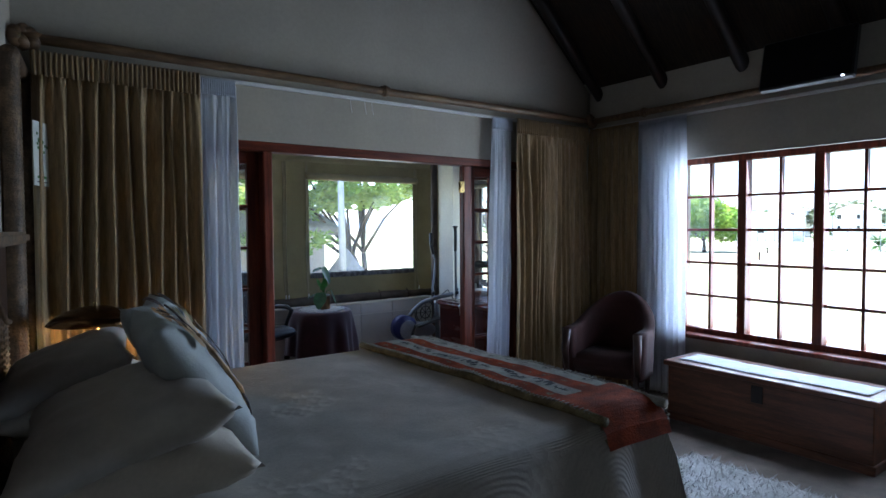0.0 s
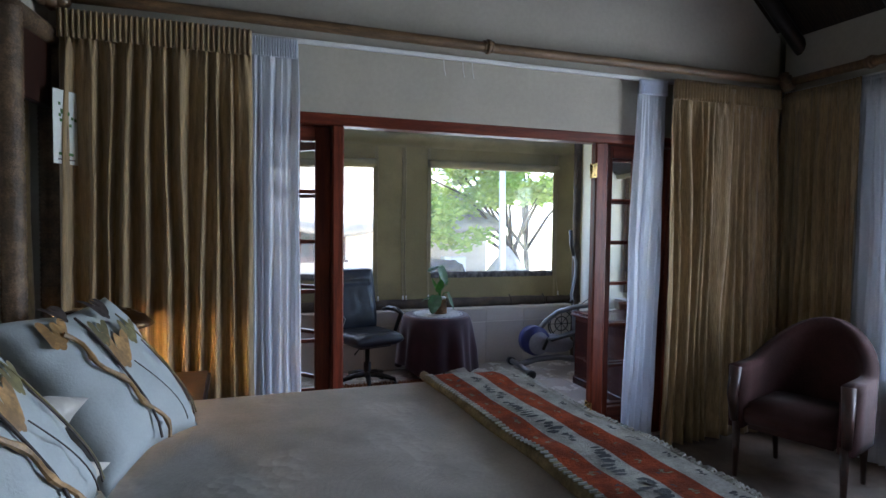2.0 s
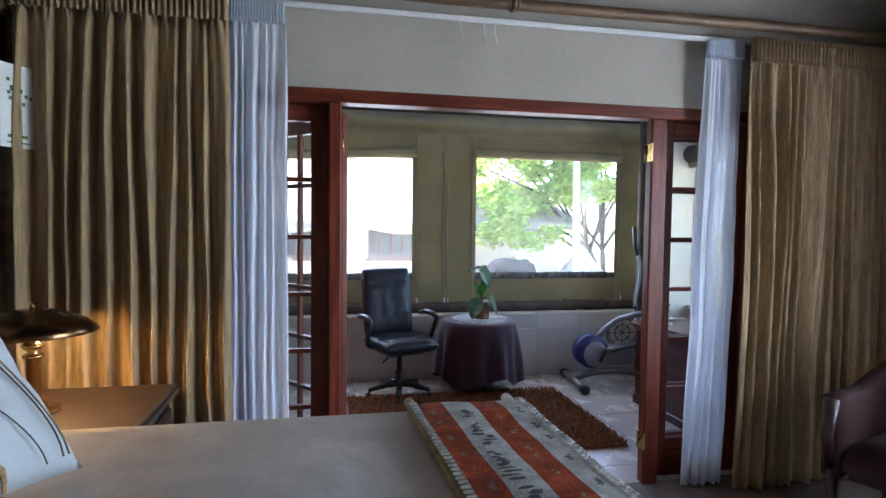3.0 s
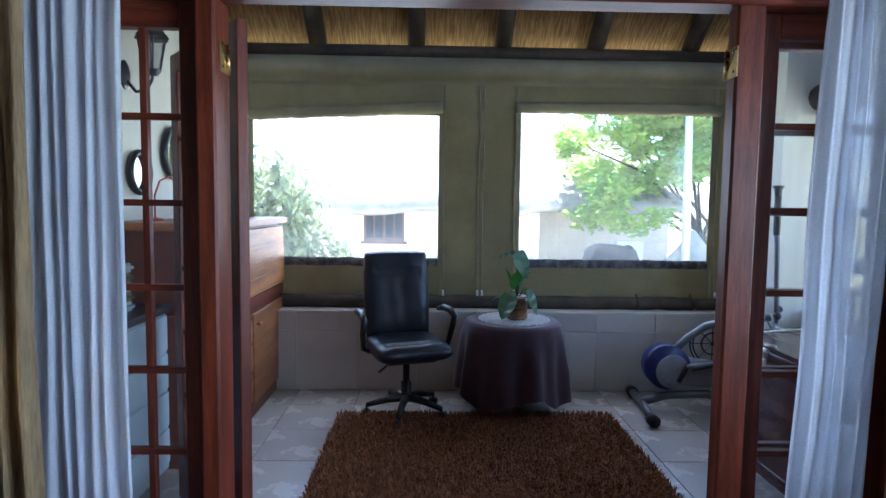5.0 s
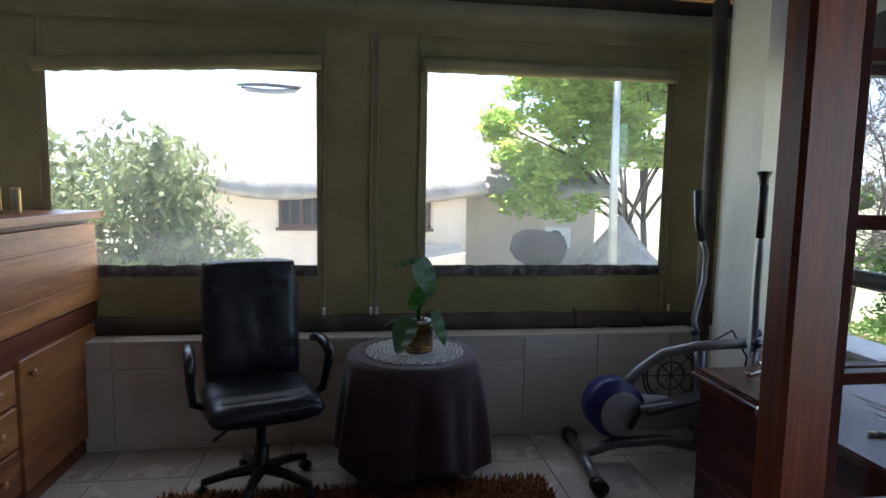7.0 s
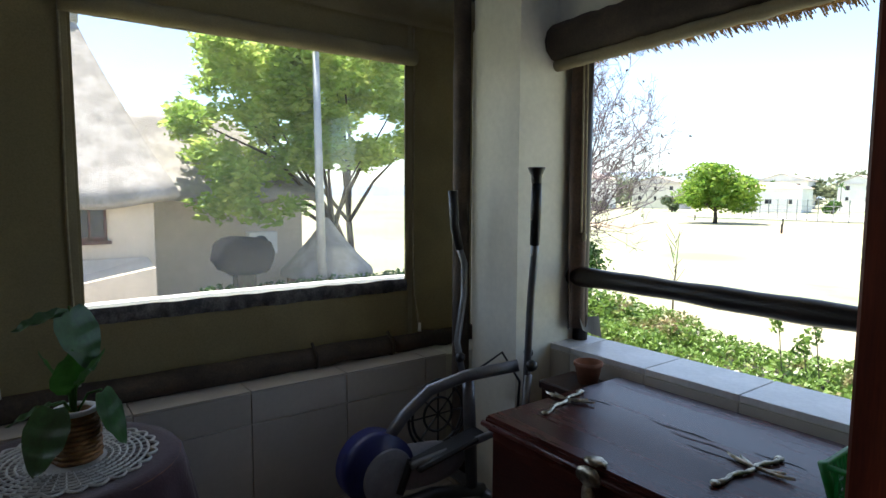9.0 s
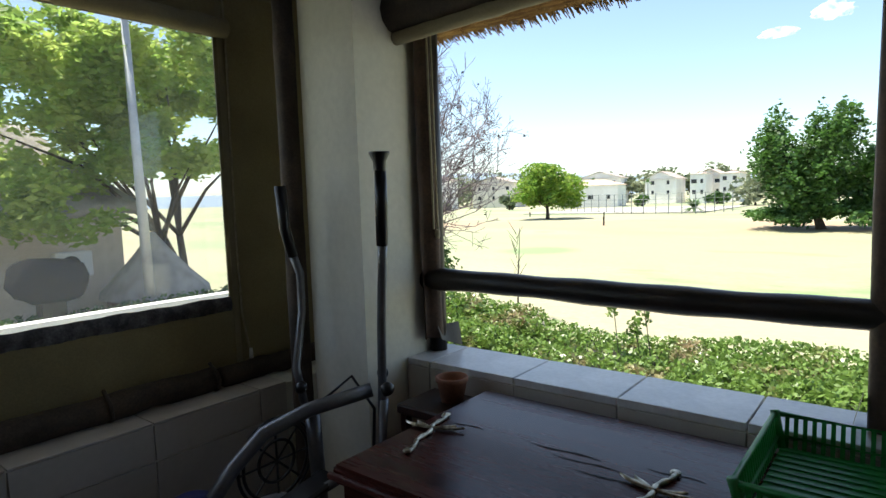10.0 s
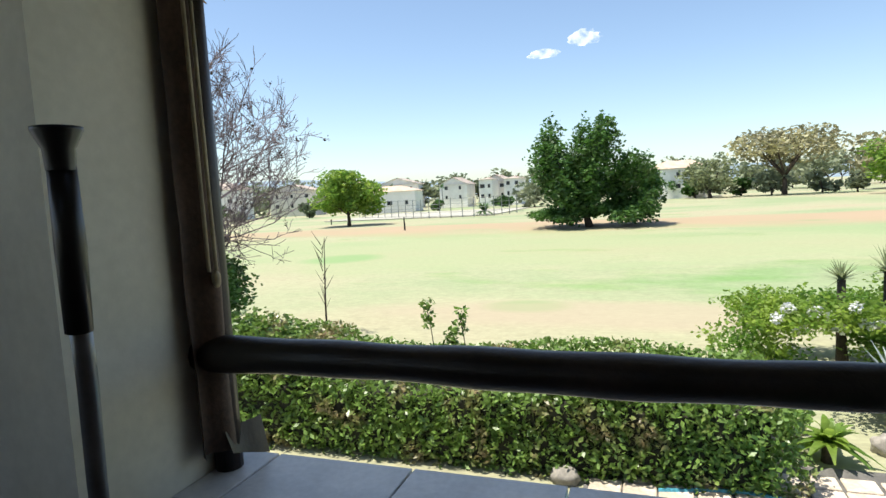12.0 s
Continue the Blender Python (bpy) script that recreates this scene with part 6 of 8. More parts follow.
part("mid_band", tube([(-cw + 0.012, -cd + 0.012, 0.03), (cw - 0.012, -cd + 0.012, 0.03), (cw - 0.012, cd - 0.012, 0.03), (-cw + 0.012, cd - 0.012, 0.03), (-cw + 0.012, -cd + 0.012, 0.03)], 0.005, 6), GREEN, cr, smooth=True)
for sx in (-1, 1):
    for sy in (-1, 1):
        part("corner_post", tube([(sx * (cw - 0.02), sy * (cd - 0.02), 0.0), (sx * cw, sy * cd, chh + 0.008)], 0.012, 8), GREEN, cr, smooth=True)
for k in range(21):
    t = -1 + 2 * (k + 0.5) / 21
    for sy in (-1, 1):
        part("slat", box(-0.005, 0.005, -0.002, 0.002, 0.0, chh, m=pose(t * (cw - 0.02), sy * (cd - 0.011), 0.0, -sy * 8, 0, 0)), GREEN, cr)
for k in range(16):
    t = -1 + 2 * (k + 0.5) / 16
    for sx in (-1, 1):
        part("slat", box(-0.002, 0.002, -0.005, 0.005, 0.0, chh, m=pose(sx * (cw - 0.011), t * (cd - 0.02), 0.0, 0, sx * 8, 0)), GREEN, cr)
for k in range(12):
    t = -1 + 2 * (k + 0.5) / 12
    part("floor_rib", box(t * (cw - 0.03) - 0.004, t * (cw - 0.03) + 0.004, -cd + 0.02, cd - 0.02, 0.004, 0.008), GREEN, cr)


# ---- outdoors ----
GZ = -2.6
LAWN = bpy.data.materials.new("dry_lawn")
LAWN.use_nodes = True
_nt = LAWN.node_tree
_b = _nt.nodes["Principled BSDF"]
_b.inputs["Roughness"].default_value = 0.95
_geo = _nt.nodes.new("ShaderNodeNewGeometry")
_mp = _nt.nodes.new("ShaderNodeMapping")
_mp.inputs["Scale"].default_value = (1, 0.55, 1)
_nt.links.new(_geo.outputs["Position"], _mp.inputs[0])
_n1, _n2, _n3 = node(_nt, "ShaderNodeTexNoise", Scale=0.055, Detail=5.0, Roughness=0.6), node(_nt, "ShaderNodeTexNoise", Scale=0.20, Detail=4.0), node(_nt, "ShaderNodeTexNoise", Scale=6.0, Detail=6.0, Roughness=0.75)
for _q in (_n1, _n2, _n3):
    _nt.links.new(_mp.outputs[0], _q.inputs["Vector"])
_r1 = _nt.nodes.new("ShaderNodeValToRGB")
_e = _r1.color_ramp.elements
_e[0].position, _e[0].color = 0.36, (0.36, 0.31, 0.205, 1)
_e[1].position, _e[1].color = 0.62, (0.25, 0.30, 0.16, 1)
_m = _e.new(0.5)
_m.color = (0.33, 0.325, 0.20, 1)
_nt.links.new(_n1.outputs["Fac"], _r1.inputs[0])
_r2 = _nt.nodes.new("ShaderNodeValToRGB")
_e = _r2.color_ramp.elements
_e[0].position, _e[0].color = 0.62, (1, 1, 1, 1)
_e[1].position, _e[1].color = 0.75, (0.66, 0.92, 0.58, 1)
_nt.links.new(_n2.outputs["Fac"], _r2.inputs[0])
_mu = _nt.nodes.new("ShaderNodeMixRGB")
_mu.blend_type = "MULTIPLY"
_mu.inputs[0].default_value = 1.0
_nt.links.new(_r1.outputs[0], _mu.inputs[1])
_nt.links.new(_r2.outputs[0], _mu.inputs[2])
_mr = _nt.nodes.new("ShaderNodeMapRange")
_mr.inputs["From Min"].default_value, _mr.inputs["From Max"].default_value, _mr.inputs["To Min"].default_value, _mr.inputs["To Max"].default_value = 0.3, 0.7, 0.78, 1.12
_nt.links.new(_n3.outputs["Fac"], _mr.inputs["Value"])
_m3 = _nt.nodes.new("ShaderNodeMixRGB")
_m3.blend_type = "MULTIPLY"
_m3.inputs[0].default_value = 1.0
_nt.links.new(_mu.outputs[0], _m3.inputs[1])
_nt.links.new(_mr.outputs[0], _m3.inputs[2])
_sx = _nt.nodes.new("ShaderNodeSeparateXYZ")
_nt.links.new(_geo.outputs["Position"], _sx.inputs[0])


def _math(op, a, b):
    q = _nt.nodes.new("ShaderNodeMath")
    q.operation = op
    for k, v in enumerate((a, b)):
        if hasattr(v, "links"):
            _nt.links.new(v, q.inputs[k])
        else:
            q.inputs[k].default_value = v
    return q.outputs[0]


def patch(last, cx, cy, rx, ry, colour, most, ragged=1.2):
    """Blend an uneven oval patch of another growth into the lawn."""
    dx = _math("DIVIDE", _math("SUBTRACT", _sx.outputs[0], cx), rx)
    dy = _math("DIVIDE", _math("SUBTRACT", _sx.outputs[1], cy), ry)
    d = _math("ADD", _math("MULTIPLY", dx, dx), _math("MULTIPLY", dy, dy))
    d = _math("ADD", d, _math("MULTIPLY", _math("SUBTRACT", _n2.outputs["Fac"], 0.5), 2 * ragged))
    mr = _nt.nodes.new("ShaderNodeMapRange")
    mr.inputs["From Min"].default_value, mr.inputs["From Max"].default_value = 0.35, 1.2
    mr.inputs["To Min"].default_value, mr.inputs["To Max"].default_value = most, 0.0
    _nt.links.new(d, mr.inputs["Value"])
    mx = _nt.nodes.new("ShaderNodeMixRGB")
    _nt.links.new(mr.outputs[0], mx.inputs[0])
    _nt.links.new(last, mx.inputs[1])
    mx.inputs[2].default_value = (*colour, 1)
    return mx.outputs[0]


_c = patch(_m3.outputs[0], 65, 0, 9, 75, (0.36, 0.25, 0.165), 0.8, 1.6)
_c = patch(_c, 44, 5, 16, 60, (0.25, 0.31, 0.15), 0.5, 2.0)
_c = patch(_c, 22, 4.9, 1.1, 1.6, (0.13, 0.27, 0.08), 0.75, 0.4)
_c = patch(_c, 38, 21, 3.0, 3.0, (0.14, 0.28, 0.09), 0.6, 0.6)
_c = patch(_c, 21, 1.5, 2.2, 9, (0.35, 0.28, 0.20), 0.6, 1.0)
_nt.links.new(_c, _b.inputs["Base Color"])


def gz(x, y):
    """Height of the ground: flat round the house, a low bank across the lawn."""
    z = GZ
    d = max(0.0, x - 14)
    z += 0.45 * math.exp(-((x - 66) / 7.0) ** 2) * (0.6 + 0.4 * math.sin(y * 0.06))
    z += 0.10 * noise.noise(Vector((x * 0.03, y * 0.03, 0))) * min(1, d / 15)
    return z


def fground(u, v):
    x = -300 + 300 * (u * 2) if u < 0.5 else 0 + 1800 * ((u - 0.5) * 2) ** 3
    y = (v - 0.5) * 2
    y = math.copysign(abs(y) ** 3 * 1500, y)
    return (x, y, gz(x, y))


tagged(finish("ground", sheet(120, 120, fground), LAWN, smooth=True), "dry green lawn with tan patches", kind="structure")

LEAF_TREE = mat("sunlit_green_leaf", (0.33, 0.45, 0.075), 0.45, vary=0.3, scale=0.9, fine=3.0, bump=0, second=(0.15, 0.29, 0.045), trans=0.6, world_space=True)
LEAF_DARK = mat("deep_green_leaf", (0.11, 0.24, 0.05), 0.45, vary=0.35, scale=0.6, fine=2.0, bump=0, trans=0.4, world_space=True)
LEAF_PALE = mat("pale_willow_leaf", (0.33, 0.38, 0.20), 0.55, vary=0.25, scale=1.2, fine=3.0, bump=0, trans=0.4, world_space=True)
LEAF_HEDGE = mat("hedge_leaf", (0.18, 0.29, 0.06), 0.36, vary=0.4, scale=1.4, fine=9.0, bump=0, second=(0.36, 0.28, 0.15), mix=(0.34, 0.46), trans=0.35, world_space=True)
# far olive leaves, paled in colour to carry the haze of distance
LEAF_HAZED = mat("hazed_far_leaf", (0.32, 0.35, 0.22), 0.7, vary=0.3, scale=0.15, fine=0.8, bump=0, second=(0.17, 0.21, 0.12), trans=0.3, world_space=True)
LEAF_YELLOW = mat("yellow_far_leaf", (0.50, 0.47, 0.27), 0.7, vary=0.3, scale=0.2, fine=0.8, bump=0, trans=0.2, world_space=True)
# brighter leaf copy: sun through the backlit crown is put into its colour
LEAF_SPRAY = mat("backlit_spray_leaf", (0.50, 0.60, 0.16), 0.45, vary=0.3, scale=0.8, fine=3.0, bump=0, second=(0.30, 0.46, 0.10), trans=0.7, world_space=True)
BARK = mat("grey_brown_bark", (0.10, 0.075, 0.055), 0.9, vary=0.35, scale=4, fine=30, bump=0.6, dist=0.02)
BARK_PALE = mat("pale_grey_twig", (0.22, 0.175, 0.19), 0.9, vary=0.3, scale=4, fine=30, bump=0.4)


def leaves(clumps, n, size, seed, shell=0.55, flat=0.5, long=1.8):
    """Leaf blades scattered through clumps of (centre, radii): vertices and faces."""
    r_ = np.random.RandomState(seed)
    tot = sum(c[1][0] * c[1][1] + c[1][0] * c[1][2] + c[1][1] * c[1][2] for c in clumps)
    V, F = [], []
    for (c, rad) in clumps:
        k = max(6, int(n * (rad[0] * rad[1] + rad[0] * rad[2] + rad[1] * rad[2]) / tot))
        d = r_.normal(size=(k, 3))
        d /= np.linalg.norm(d, axis=1)[:, None]
        rr = shell + (1.08 - shell) * r_.random_sample(k) ** 0.6
        rr *= 1 + 0.22 * np.sin(d[:, 0] * 5 + seed) * np.sin(d[:, 2] * 6 + d[:, 1] * 4)
        p = np.array(c) + d * rr[:, None] * np.array(rad)
        a = r_.normal(size=(k, 3))
        a[:, 2] *= flat
        a /= np.linalg.norm(a, axis=1)[:, None]
        b = np.cross(a, r_.normal(size=(k, 3)))
        b /= np.linalg.norm(b, axis=1)[:, None]
        s = size * (0.6 + 0.8 * r_.random_sample(k))[:, None]
        n0 = len(V)
        quad = np.stack([p - a * s * long / 2, p + b * s * 0.5, p + a * s * long / 2, p - b * s * 0.5], 1).reshape(-1, 3)
        V.extend(map(tuple, quad))
        F.extend((n0 + 4 * i, n0 + 4 * i + 1, n0 + 4 * i + 2, n0 + 4 * i + 3) for i in range(k))
    return V, F


def leaf_part(name, clumps, n, size, seed, material, parent, label="", **kw):
    V, F = leaves(clumps, n, size, seed, **kw)
    me = bpy.data.meshes.new(name)
    me.from_pydata(V, [], F)
    me.materials.append(material)
    ob = new(name, me)
    ob.parent = parent
    if label:
        tagged(ob, label)
    return ob


def limbs(parent, base, tips, r0, seed, material=BARK, sub=2):
    """Trunk at the base with tapered limbs bending out to the tips."""
    r_ = random.Random(seed)
    base = Vector(base)
    mean = sum((Vector(t) for t in tips), Vector()) / len(tips)
    fork = base.lerp(mean, 0.38)
    fork.x, fork.y = base.x + (mean.x - base.x) * 0.25, base.y + (mean.y - base.y) * 0.25
    part("trunk", tube([base - Vector((0, 0, 0.1)), base.lerp(fork, 0.5) + Vector((r0 * 0.4, 0, 0)), fork], [r0 * 1.3, r0, r0 * 0.85], 10), material, parent, smooth=True)
    for t in tips:
        t = Vector(t)
        mid = fork.lerp(t, 0.5) + Vector((r_.uniform(-1, 1), r_.uniform(-1, 1), r_.uniform(0, 1))) * (t - fork).length * 0.10
        part("limb", tube([fork, fork.lerp(mid, 0.6), mid, mid.lerp(t, 0.6), t], [r0 * 0.6, r0 * 0.5, r0 * 0.38, r0 * 0.22, r0 * 0.08], 8), material, parent, smooth=True)


def tree(name, x, y, clumps, n, size, seed, leafmat, r0, label, cat="tree", group="", z=None, **kw):
    z = gz(x, y) if z is None else z
    ob = thing(name, pose(0, 0, 0), label, cat, group)
    limbs(ob, (x, y, z), [c[0] for c in clumps[:7]], r0, seed)
    leaf_part("crown", clumps, n, size, seed, leafmat, ob, **kw)
    return ob


def round_clumps(cx, cy, cz, rx, ry, rz, k, seed, f=0.42):
    """k overlapping clumps that fill an uneven crown."""
    r_ = random.Random(seed)
    out = []
    for i in range(k):
        a, b = 2 * math.pi * i / k * 2.4, r_.uniform(-0.8, 0.9)
        q = math.sqrt(max(0, 1 - b * b * 0.8)) * r_.uniform(0.45, 0.85)
        out.append(((cx + rx * q * math.cos(a), cy + ry * q * math.sin(a), cz + rz * b * 0.75), (rx * f * r_.uniform(0.7, 1.2), ry * f * r_.uniform(0.7, 1.2), rz * f * r_.uniform(0.7, 1.1))))
    return out


# lawn trees
dt = round_clumps(60.3, 8.6, 2.6, 2.9, 2.9, 5.0, 16, 1, 0.5) + round_clumps(60.8, 5.4, 3.2, 2.6, 2.4, 4.6, 12, 2, 0.5) + round_clumps(61.2, 2.0, 1.0, 2.8, 2.5, 3.3, 12, 3, 0.5) + round_clumps(60.4, 8.4, -0.9, 2.9, 3.0, 1.2, 8, 4, 0.5) + round_clumps(61.0, 3.6, -1.2, 3.0, 3.4, 1.2, 9, 6, 0.5)
tree("broad_tree", 60.6, 6.4, dt, 26000, 0.22, 5, LEAF_DARK, 0.32, "dense dark green spreading tree on the lawn", shell=0.3)
tree("lawn_tree", 81.9, 44.2, round_clumps(81.9, 44.2, 2.4, 5.2, 5.2, 3.6, 18, 7), 9000, 0.30, 8, LEAF_TREE, 0.26, "bright green round-headed tree on the lawn")
# bare tree beside the balcony
bt = thing("bare_tree", Matrix(), "leafless grey-purple tree with fine twigs", "tree")
r_ = random.Random(31)
trunk_top = Vector((14.0, 12.9, -0.3))
part("trunk", tube([(13.9, 13.1, GZ - 0.1), (13.95, 13.0, -1.4), trunk_top], [0.17, 0.14, 0.12], 10), BARK, bt, smooth=True)
bmt = bmesh.new()
leafs = []


def grow(p, d, length, rad, depth):
    pts = [p]
    for q in range(3):
        d = (d + Vector((r_.uniform(-0.25, 0.25), r_.uniform(-0.25, 0.25), r_.uniform(-0.12, 0.20)))).normalized()
        pts.append(pts[-1] + d * length / 3)
    e = pts[-1]
    if depth > 1 and (e.y < 7.9 + 0.42 * abs(e.z - 2.7) or e.z < -1.3 or e.z > 6.4):
        return
    add_tube(bmt, pts, [max(0.0065, rad * q) for q in (1, 0.85, 0.7, 0.5)], 5 if depth < 3 else 3, False)
    if depth < 7:
        for q in range(3):
            s = pts[r_.choice((1, 2, 3, 3))]
            dd = (d + Vector((r_.uniform(-0.9, 0.9), r_.uniform(-0.9, 0.9), r_.uniform(-0.55, 0.6)))).normalized()
            grow(s, dd, length * r_.uniform(0.60, 0.78), rad * 0.6, depth + 1)
    else:
        if r_.random() < 0.10:
            leafs.append((tuple(pts[-1]), (0.07, 0.07, 0.07)))


for dd in ((0.25, -0.9, 0.55), (0.1, -0.6, 1.0), (-0.2, 0.3, 1.0), (0.0, -1.0, 0.85), (0.2, -1.0, 0.08), (-0.25, -0.9, 0.35)):
    grow(trunk_top, Vector(dd).normalized(), 2.5, 0.06, 1)
part("branch_work", bmt, BARK_PALE, bt, "fine bare branches and twigs")
leaf_part("dead_foliage", leafs[::3], 900, 0.04, 3, BARK, bt)
# thin sapling and two weedy shoots above the hedge
sp = thing("bare_sapling", Matrix(), "thin leafless dark sapling behind the hedge", "sapling")
part("stem", tube([(16.3, 9.4, GZ), (16.3, 9.38, -1.4), (16.35, 9.3, 0.4)], [0.035, 0.028, 0.008], 6), BARK, sp, smooth=True)
for k in range(16):
    z = -1.6 + k * 0.12
    part("twig", tube([(16.3, 9.39, z), (16.3 + r_.uniform(-0.2, 0.2), 9.39 + r_.choice((-1, 1)) * r_.uniform(0.1, 0.35), z + r_.uniform(0.3, 0.6))], [0.012, 0.004], 4), BARK, sp)
for (x, y, h) in ((11.2, 4.2, 1.1), (11.1, 3.6, 1.0), (11.3, 3.85, 0.6)):
    sh = thing("weedy_shoot", Matrix(), "thin leafy shoot standing above the hedge", "shoot", "hedge shoots")
    part("stem", tube([(x, y, -1.6), (x + 0.05, y + 0.1, -1.5 + h * 0.6), (x, y + 0.15, -1.5 + h)], 0.008, 5), BARK, sh)
    leaf_part("leaf_tuft", [((x, y + 0.12, -1.5 + h * q), (0.10, 0.12, 0.10)) for q in (0.7, 0.85, 1.0)], 70, 0.06, int(h * 10), LEAF_HEDGE, sh)

# hedge: solid core, coloured dark for shade among twigs, clothed in leaves
hg = thing("garden_hedge", Matrix(), "clipped mixed green and brown garden hedge", "hedge")
HEDGE_CORE = mat("shaded_hedge_core", (0.035, 0.035, 0.02), 0.95, vary=0.3, scale=5)
hy = [-0.7 + 0.5 * k for k in range(21)]
part("shade_core", box(10.15, 12.3, -0.6, 9.4, GZ, -1.55, 0.1), HEDGE_CORE, hg, "solid core coloured dark for shaded twigs")
cl = []
for y in hy:
    tall = 0.10 * math.sin(y * 1.1) + (0.18 if y > 6 else 0)
    cl += [((10.12, y, -2.25), (0.22, 0.36, 0.40)), ((10.15, y + 0.2, -1.75 + tall), (0.22, 0.36, 0.36)), ((10.45, y, -1.52 + tall), (0.40, 0.36, 0.20)), ((10.85, y + 0.2, -1.52 + tall), (0.34, 0.36, 0.20)), ((11.45, y, -1.50 + tall), (0.40, 0.36, 0.20)), ((12.05, y + 0.2, -1.45 + tall), (0.40, 0.36, 0.24))]
leaf_part("hedge_leaf", cl, 56000, 0.052, 12, LEAF_HEDGE, hg, shell=0.5, flat=0.8)
# larger brown bush at the hedge's end
bb = thing("brown_bush", Matrix(), "loose bush with brown and green leaves", "bush")
leaf_part("bush_leaf", round_clumps(12.0, 8.6, -1.5, 1.3, 1.7, 0.9, 12, 4, 0.5), 9000, 0.07, 14, LEAF_HEDGE, bb, shell=0.2)
leaf_part("bush_leaf", round_clumps(13.2, 10.6, -0.9, 1.0, 1.2, 1.3, 10, 5, 0.5), 5000, 0.07, 15, LEAF_DARK, bb, shell=0.2)
part("stem", tube([(12.0, 8.6, GZ), (12.05, 8.7, -1.4)], 0.04, 6), BARK, bb)
# oleander and planting on the right
ol = thing("flowering_shrub", Matrix(), "large green shrub with white blossoms", "shrub")
part("stem", tube([(16.2, -3.0, GZ), (16.2, -2.9, -1.6)], 0.06, 6), BARK, ol)
leaf_part("shrub_leaf", round_clumps(16.0, -2.3, -1.75, 1.5, 1.9, 1.0, 20, 6, 0.42) + round_clumps(16.5, -4.8, -1.55, 1.6, 2.0, 1.1, 18, 7, 0.42), 22000, 0.06, 16, LEAF_TREE, ol, shell=0.2)
WHITE_PETAL = mat("white_petal", (0.80, 0.80, 0.78), 0.6, vary=0.05)
leaf_part("blossom", [((14.95 + 0.1 * (k % 3), -1.5 - 0.22 * k, -1.35 + 0.25 * math.sin(k * 2.3)), (0.12, 0.13, 0.10)) for k in range(9)], 420, 0.06, 17, WHITE_PETAL, ol, "white blossoms")


def rosette(name, x, y, z, L, n, material, label, seed, trunk_h=0.0, w=0.05, droop=0.3):
    """Yucca, agave or palm: strap leaves spreading from one head."""
    ob = thing(name, Matrix(), label, name.replace("_", " "))
    r2 = random.Random(seed)
    if trunk_h:
        part("trunk", tube([(x, y, z), (x, y, z + trunk_h)], [0.10, 0.08], 8), BARK, ob, smooth=True)
    for k in range(n):
        a, e = 2 * math.pi * k / n * 3.1, r2.uniform(-0.15, 1.3)
        d = Vector((math.cos(a) * math.cos(e), math.sin(a) * math.cos(e), math.sin(e)))
        side = Vector((-math.sin(a), math.cos(a), 0))
        ln = L * r2.uniform(0.75, 1.05)

        def f(u, v, d=d, side=side, ln=ln):
            return Vector((x, y, z + trunk_h)) + d * ln * v + side * (u - 0.5) * w * (1 - v * 0.9) + Vector((0, 0, -droop * ln * v * v))
        part("blade", sheet(1, 4, f), material, ob)
    return ob


rosette("yucca", 16.0, -2.85, GZ, 0.55, 60, LEAF_PALE, "spiky pale green yucca above the shrub", 3, 1.85, 0.06, 0.15)
rosette("yucca", 16.0, -3.65, GZ, 0.70, 60, LEAF_PALE, "spiky pale green yucca above the shrub", 4, 2.0, 0.06, 0.15)
rosette("agave", 13.6, -3.0, GZ, 0.8, 34, mat("grey_agave", (0.33, 0.38, 0.36), 0.6, vary=0.15), "grey spiky agave beside the pool paving", 5, 0.5, 0.10, 0.1)
rosette("tree_fern", 11.35, -1.5, GZ, 0.62, 40, LEAF_TREE, "bright green tree fern beside the paving", 6, 0.3, 0.22, 0.45)
sm = thing("border_shrub", Matrix(), "mixed low green border planting", "shrub")
leaf_part("shrub_leaf", round_clumps(12.2, -0.9, -2.15, 0.6, 0.6, 0.5, 8, 9, 0.5) + round_clumps(12.8, -3.6, -2.2, 1.0, 1.4, 0.5, 8, 10, 0.55), 6000, 0.06, 18, LEAF_HEDGE, sm, shell=0.2)
part("stem", tube([(12.2, -0.9, GZ), (12.2, -0.9, -2.1)], 0.03, 6), BARK, sm)

# paving, pool and boulders
PAVE = mat("tan_flagstone", (0.72, 0.60, 0.47), 0.85, vary=0.2, scale=2.5, fine=20, bump=0.3, piece=0.12)
pv = tagged(finish("pavement", box(3.9, 11.1, -8.0, 1.7, GZ - 0.05, GZ + 0.02), GROUT), "grouted garden paving", kind="structure")
r_ = random.Random(17)
cells = []
for i in range(11):
    for j in range(11):
        x0, y0 = 7.9 + 0.36 * i, -3.2 + 0.44 * j
        if (8.6 < x0 < 9.7 and -3.0 < y0 < 0.75) or (x0 > 10.0 and y0 > -0.5 - (x0 - 10.0) * 0.3 + 1.6) or (x0 > 10.7):
            continue
        cells.append((x0 + 0.01, x0 + 0.35 - r_.choice((0, 0.02)), y0 + 0.01, y0 + 0.43 - r_.choice((0, 0.03)), GZ + 0.015, GZ + 0.05))
slab_row("flagstone", pv, cells, PAVE, 0.012)
WATER = mat("pool_water", (0.03, 0.30, 0.42), 0.08, vary=0.2, scale=3, fine=9, bump=0.25, dist=0.03)
COPING = mat("blue_mosaic_edge", (0.10, 0.38, 0.50), 0.35, vary=0.25, scale=20, fine=40)
pool = thing("swimming_pool", Matrix(), "small turquoise swimming pool with mosaic edge", "pool")
part("water", sheet(12, 20, lambda u, v: (8.75 + 1.2 * u + 0.12 * math.sin(v * 5), -3.0 + 3.75 * v, GZ + 0.03)), WATER, pool)
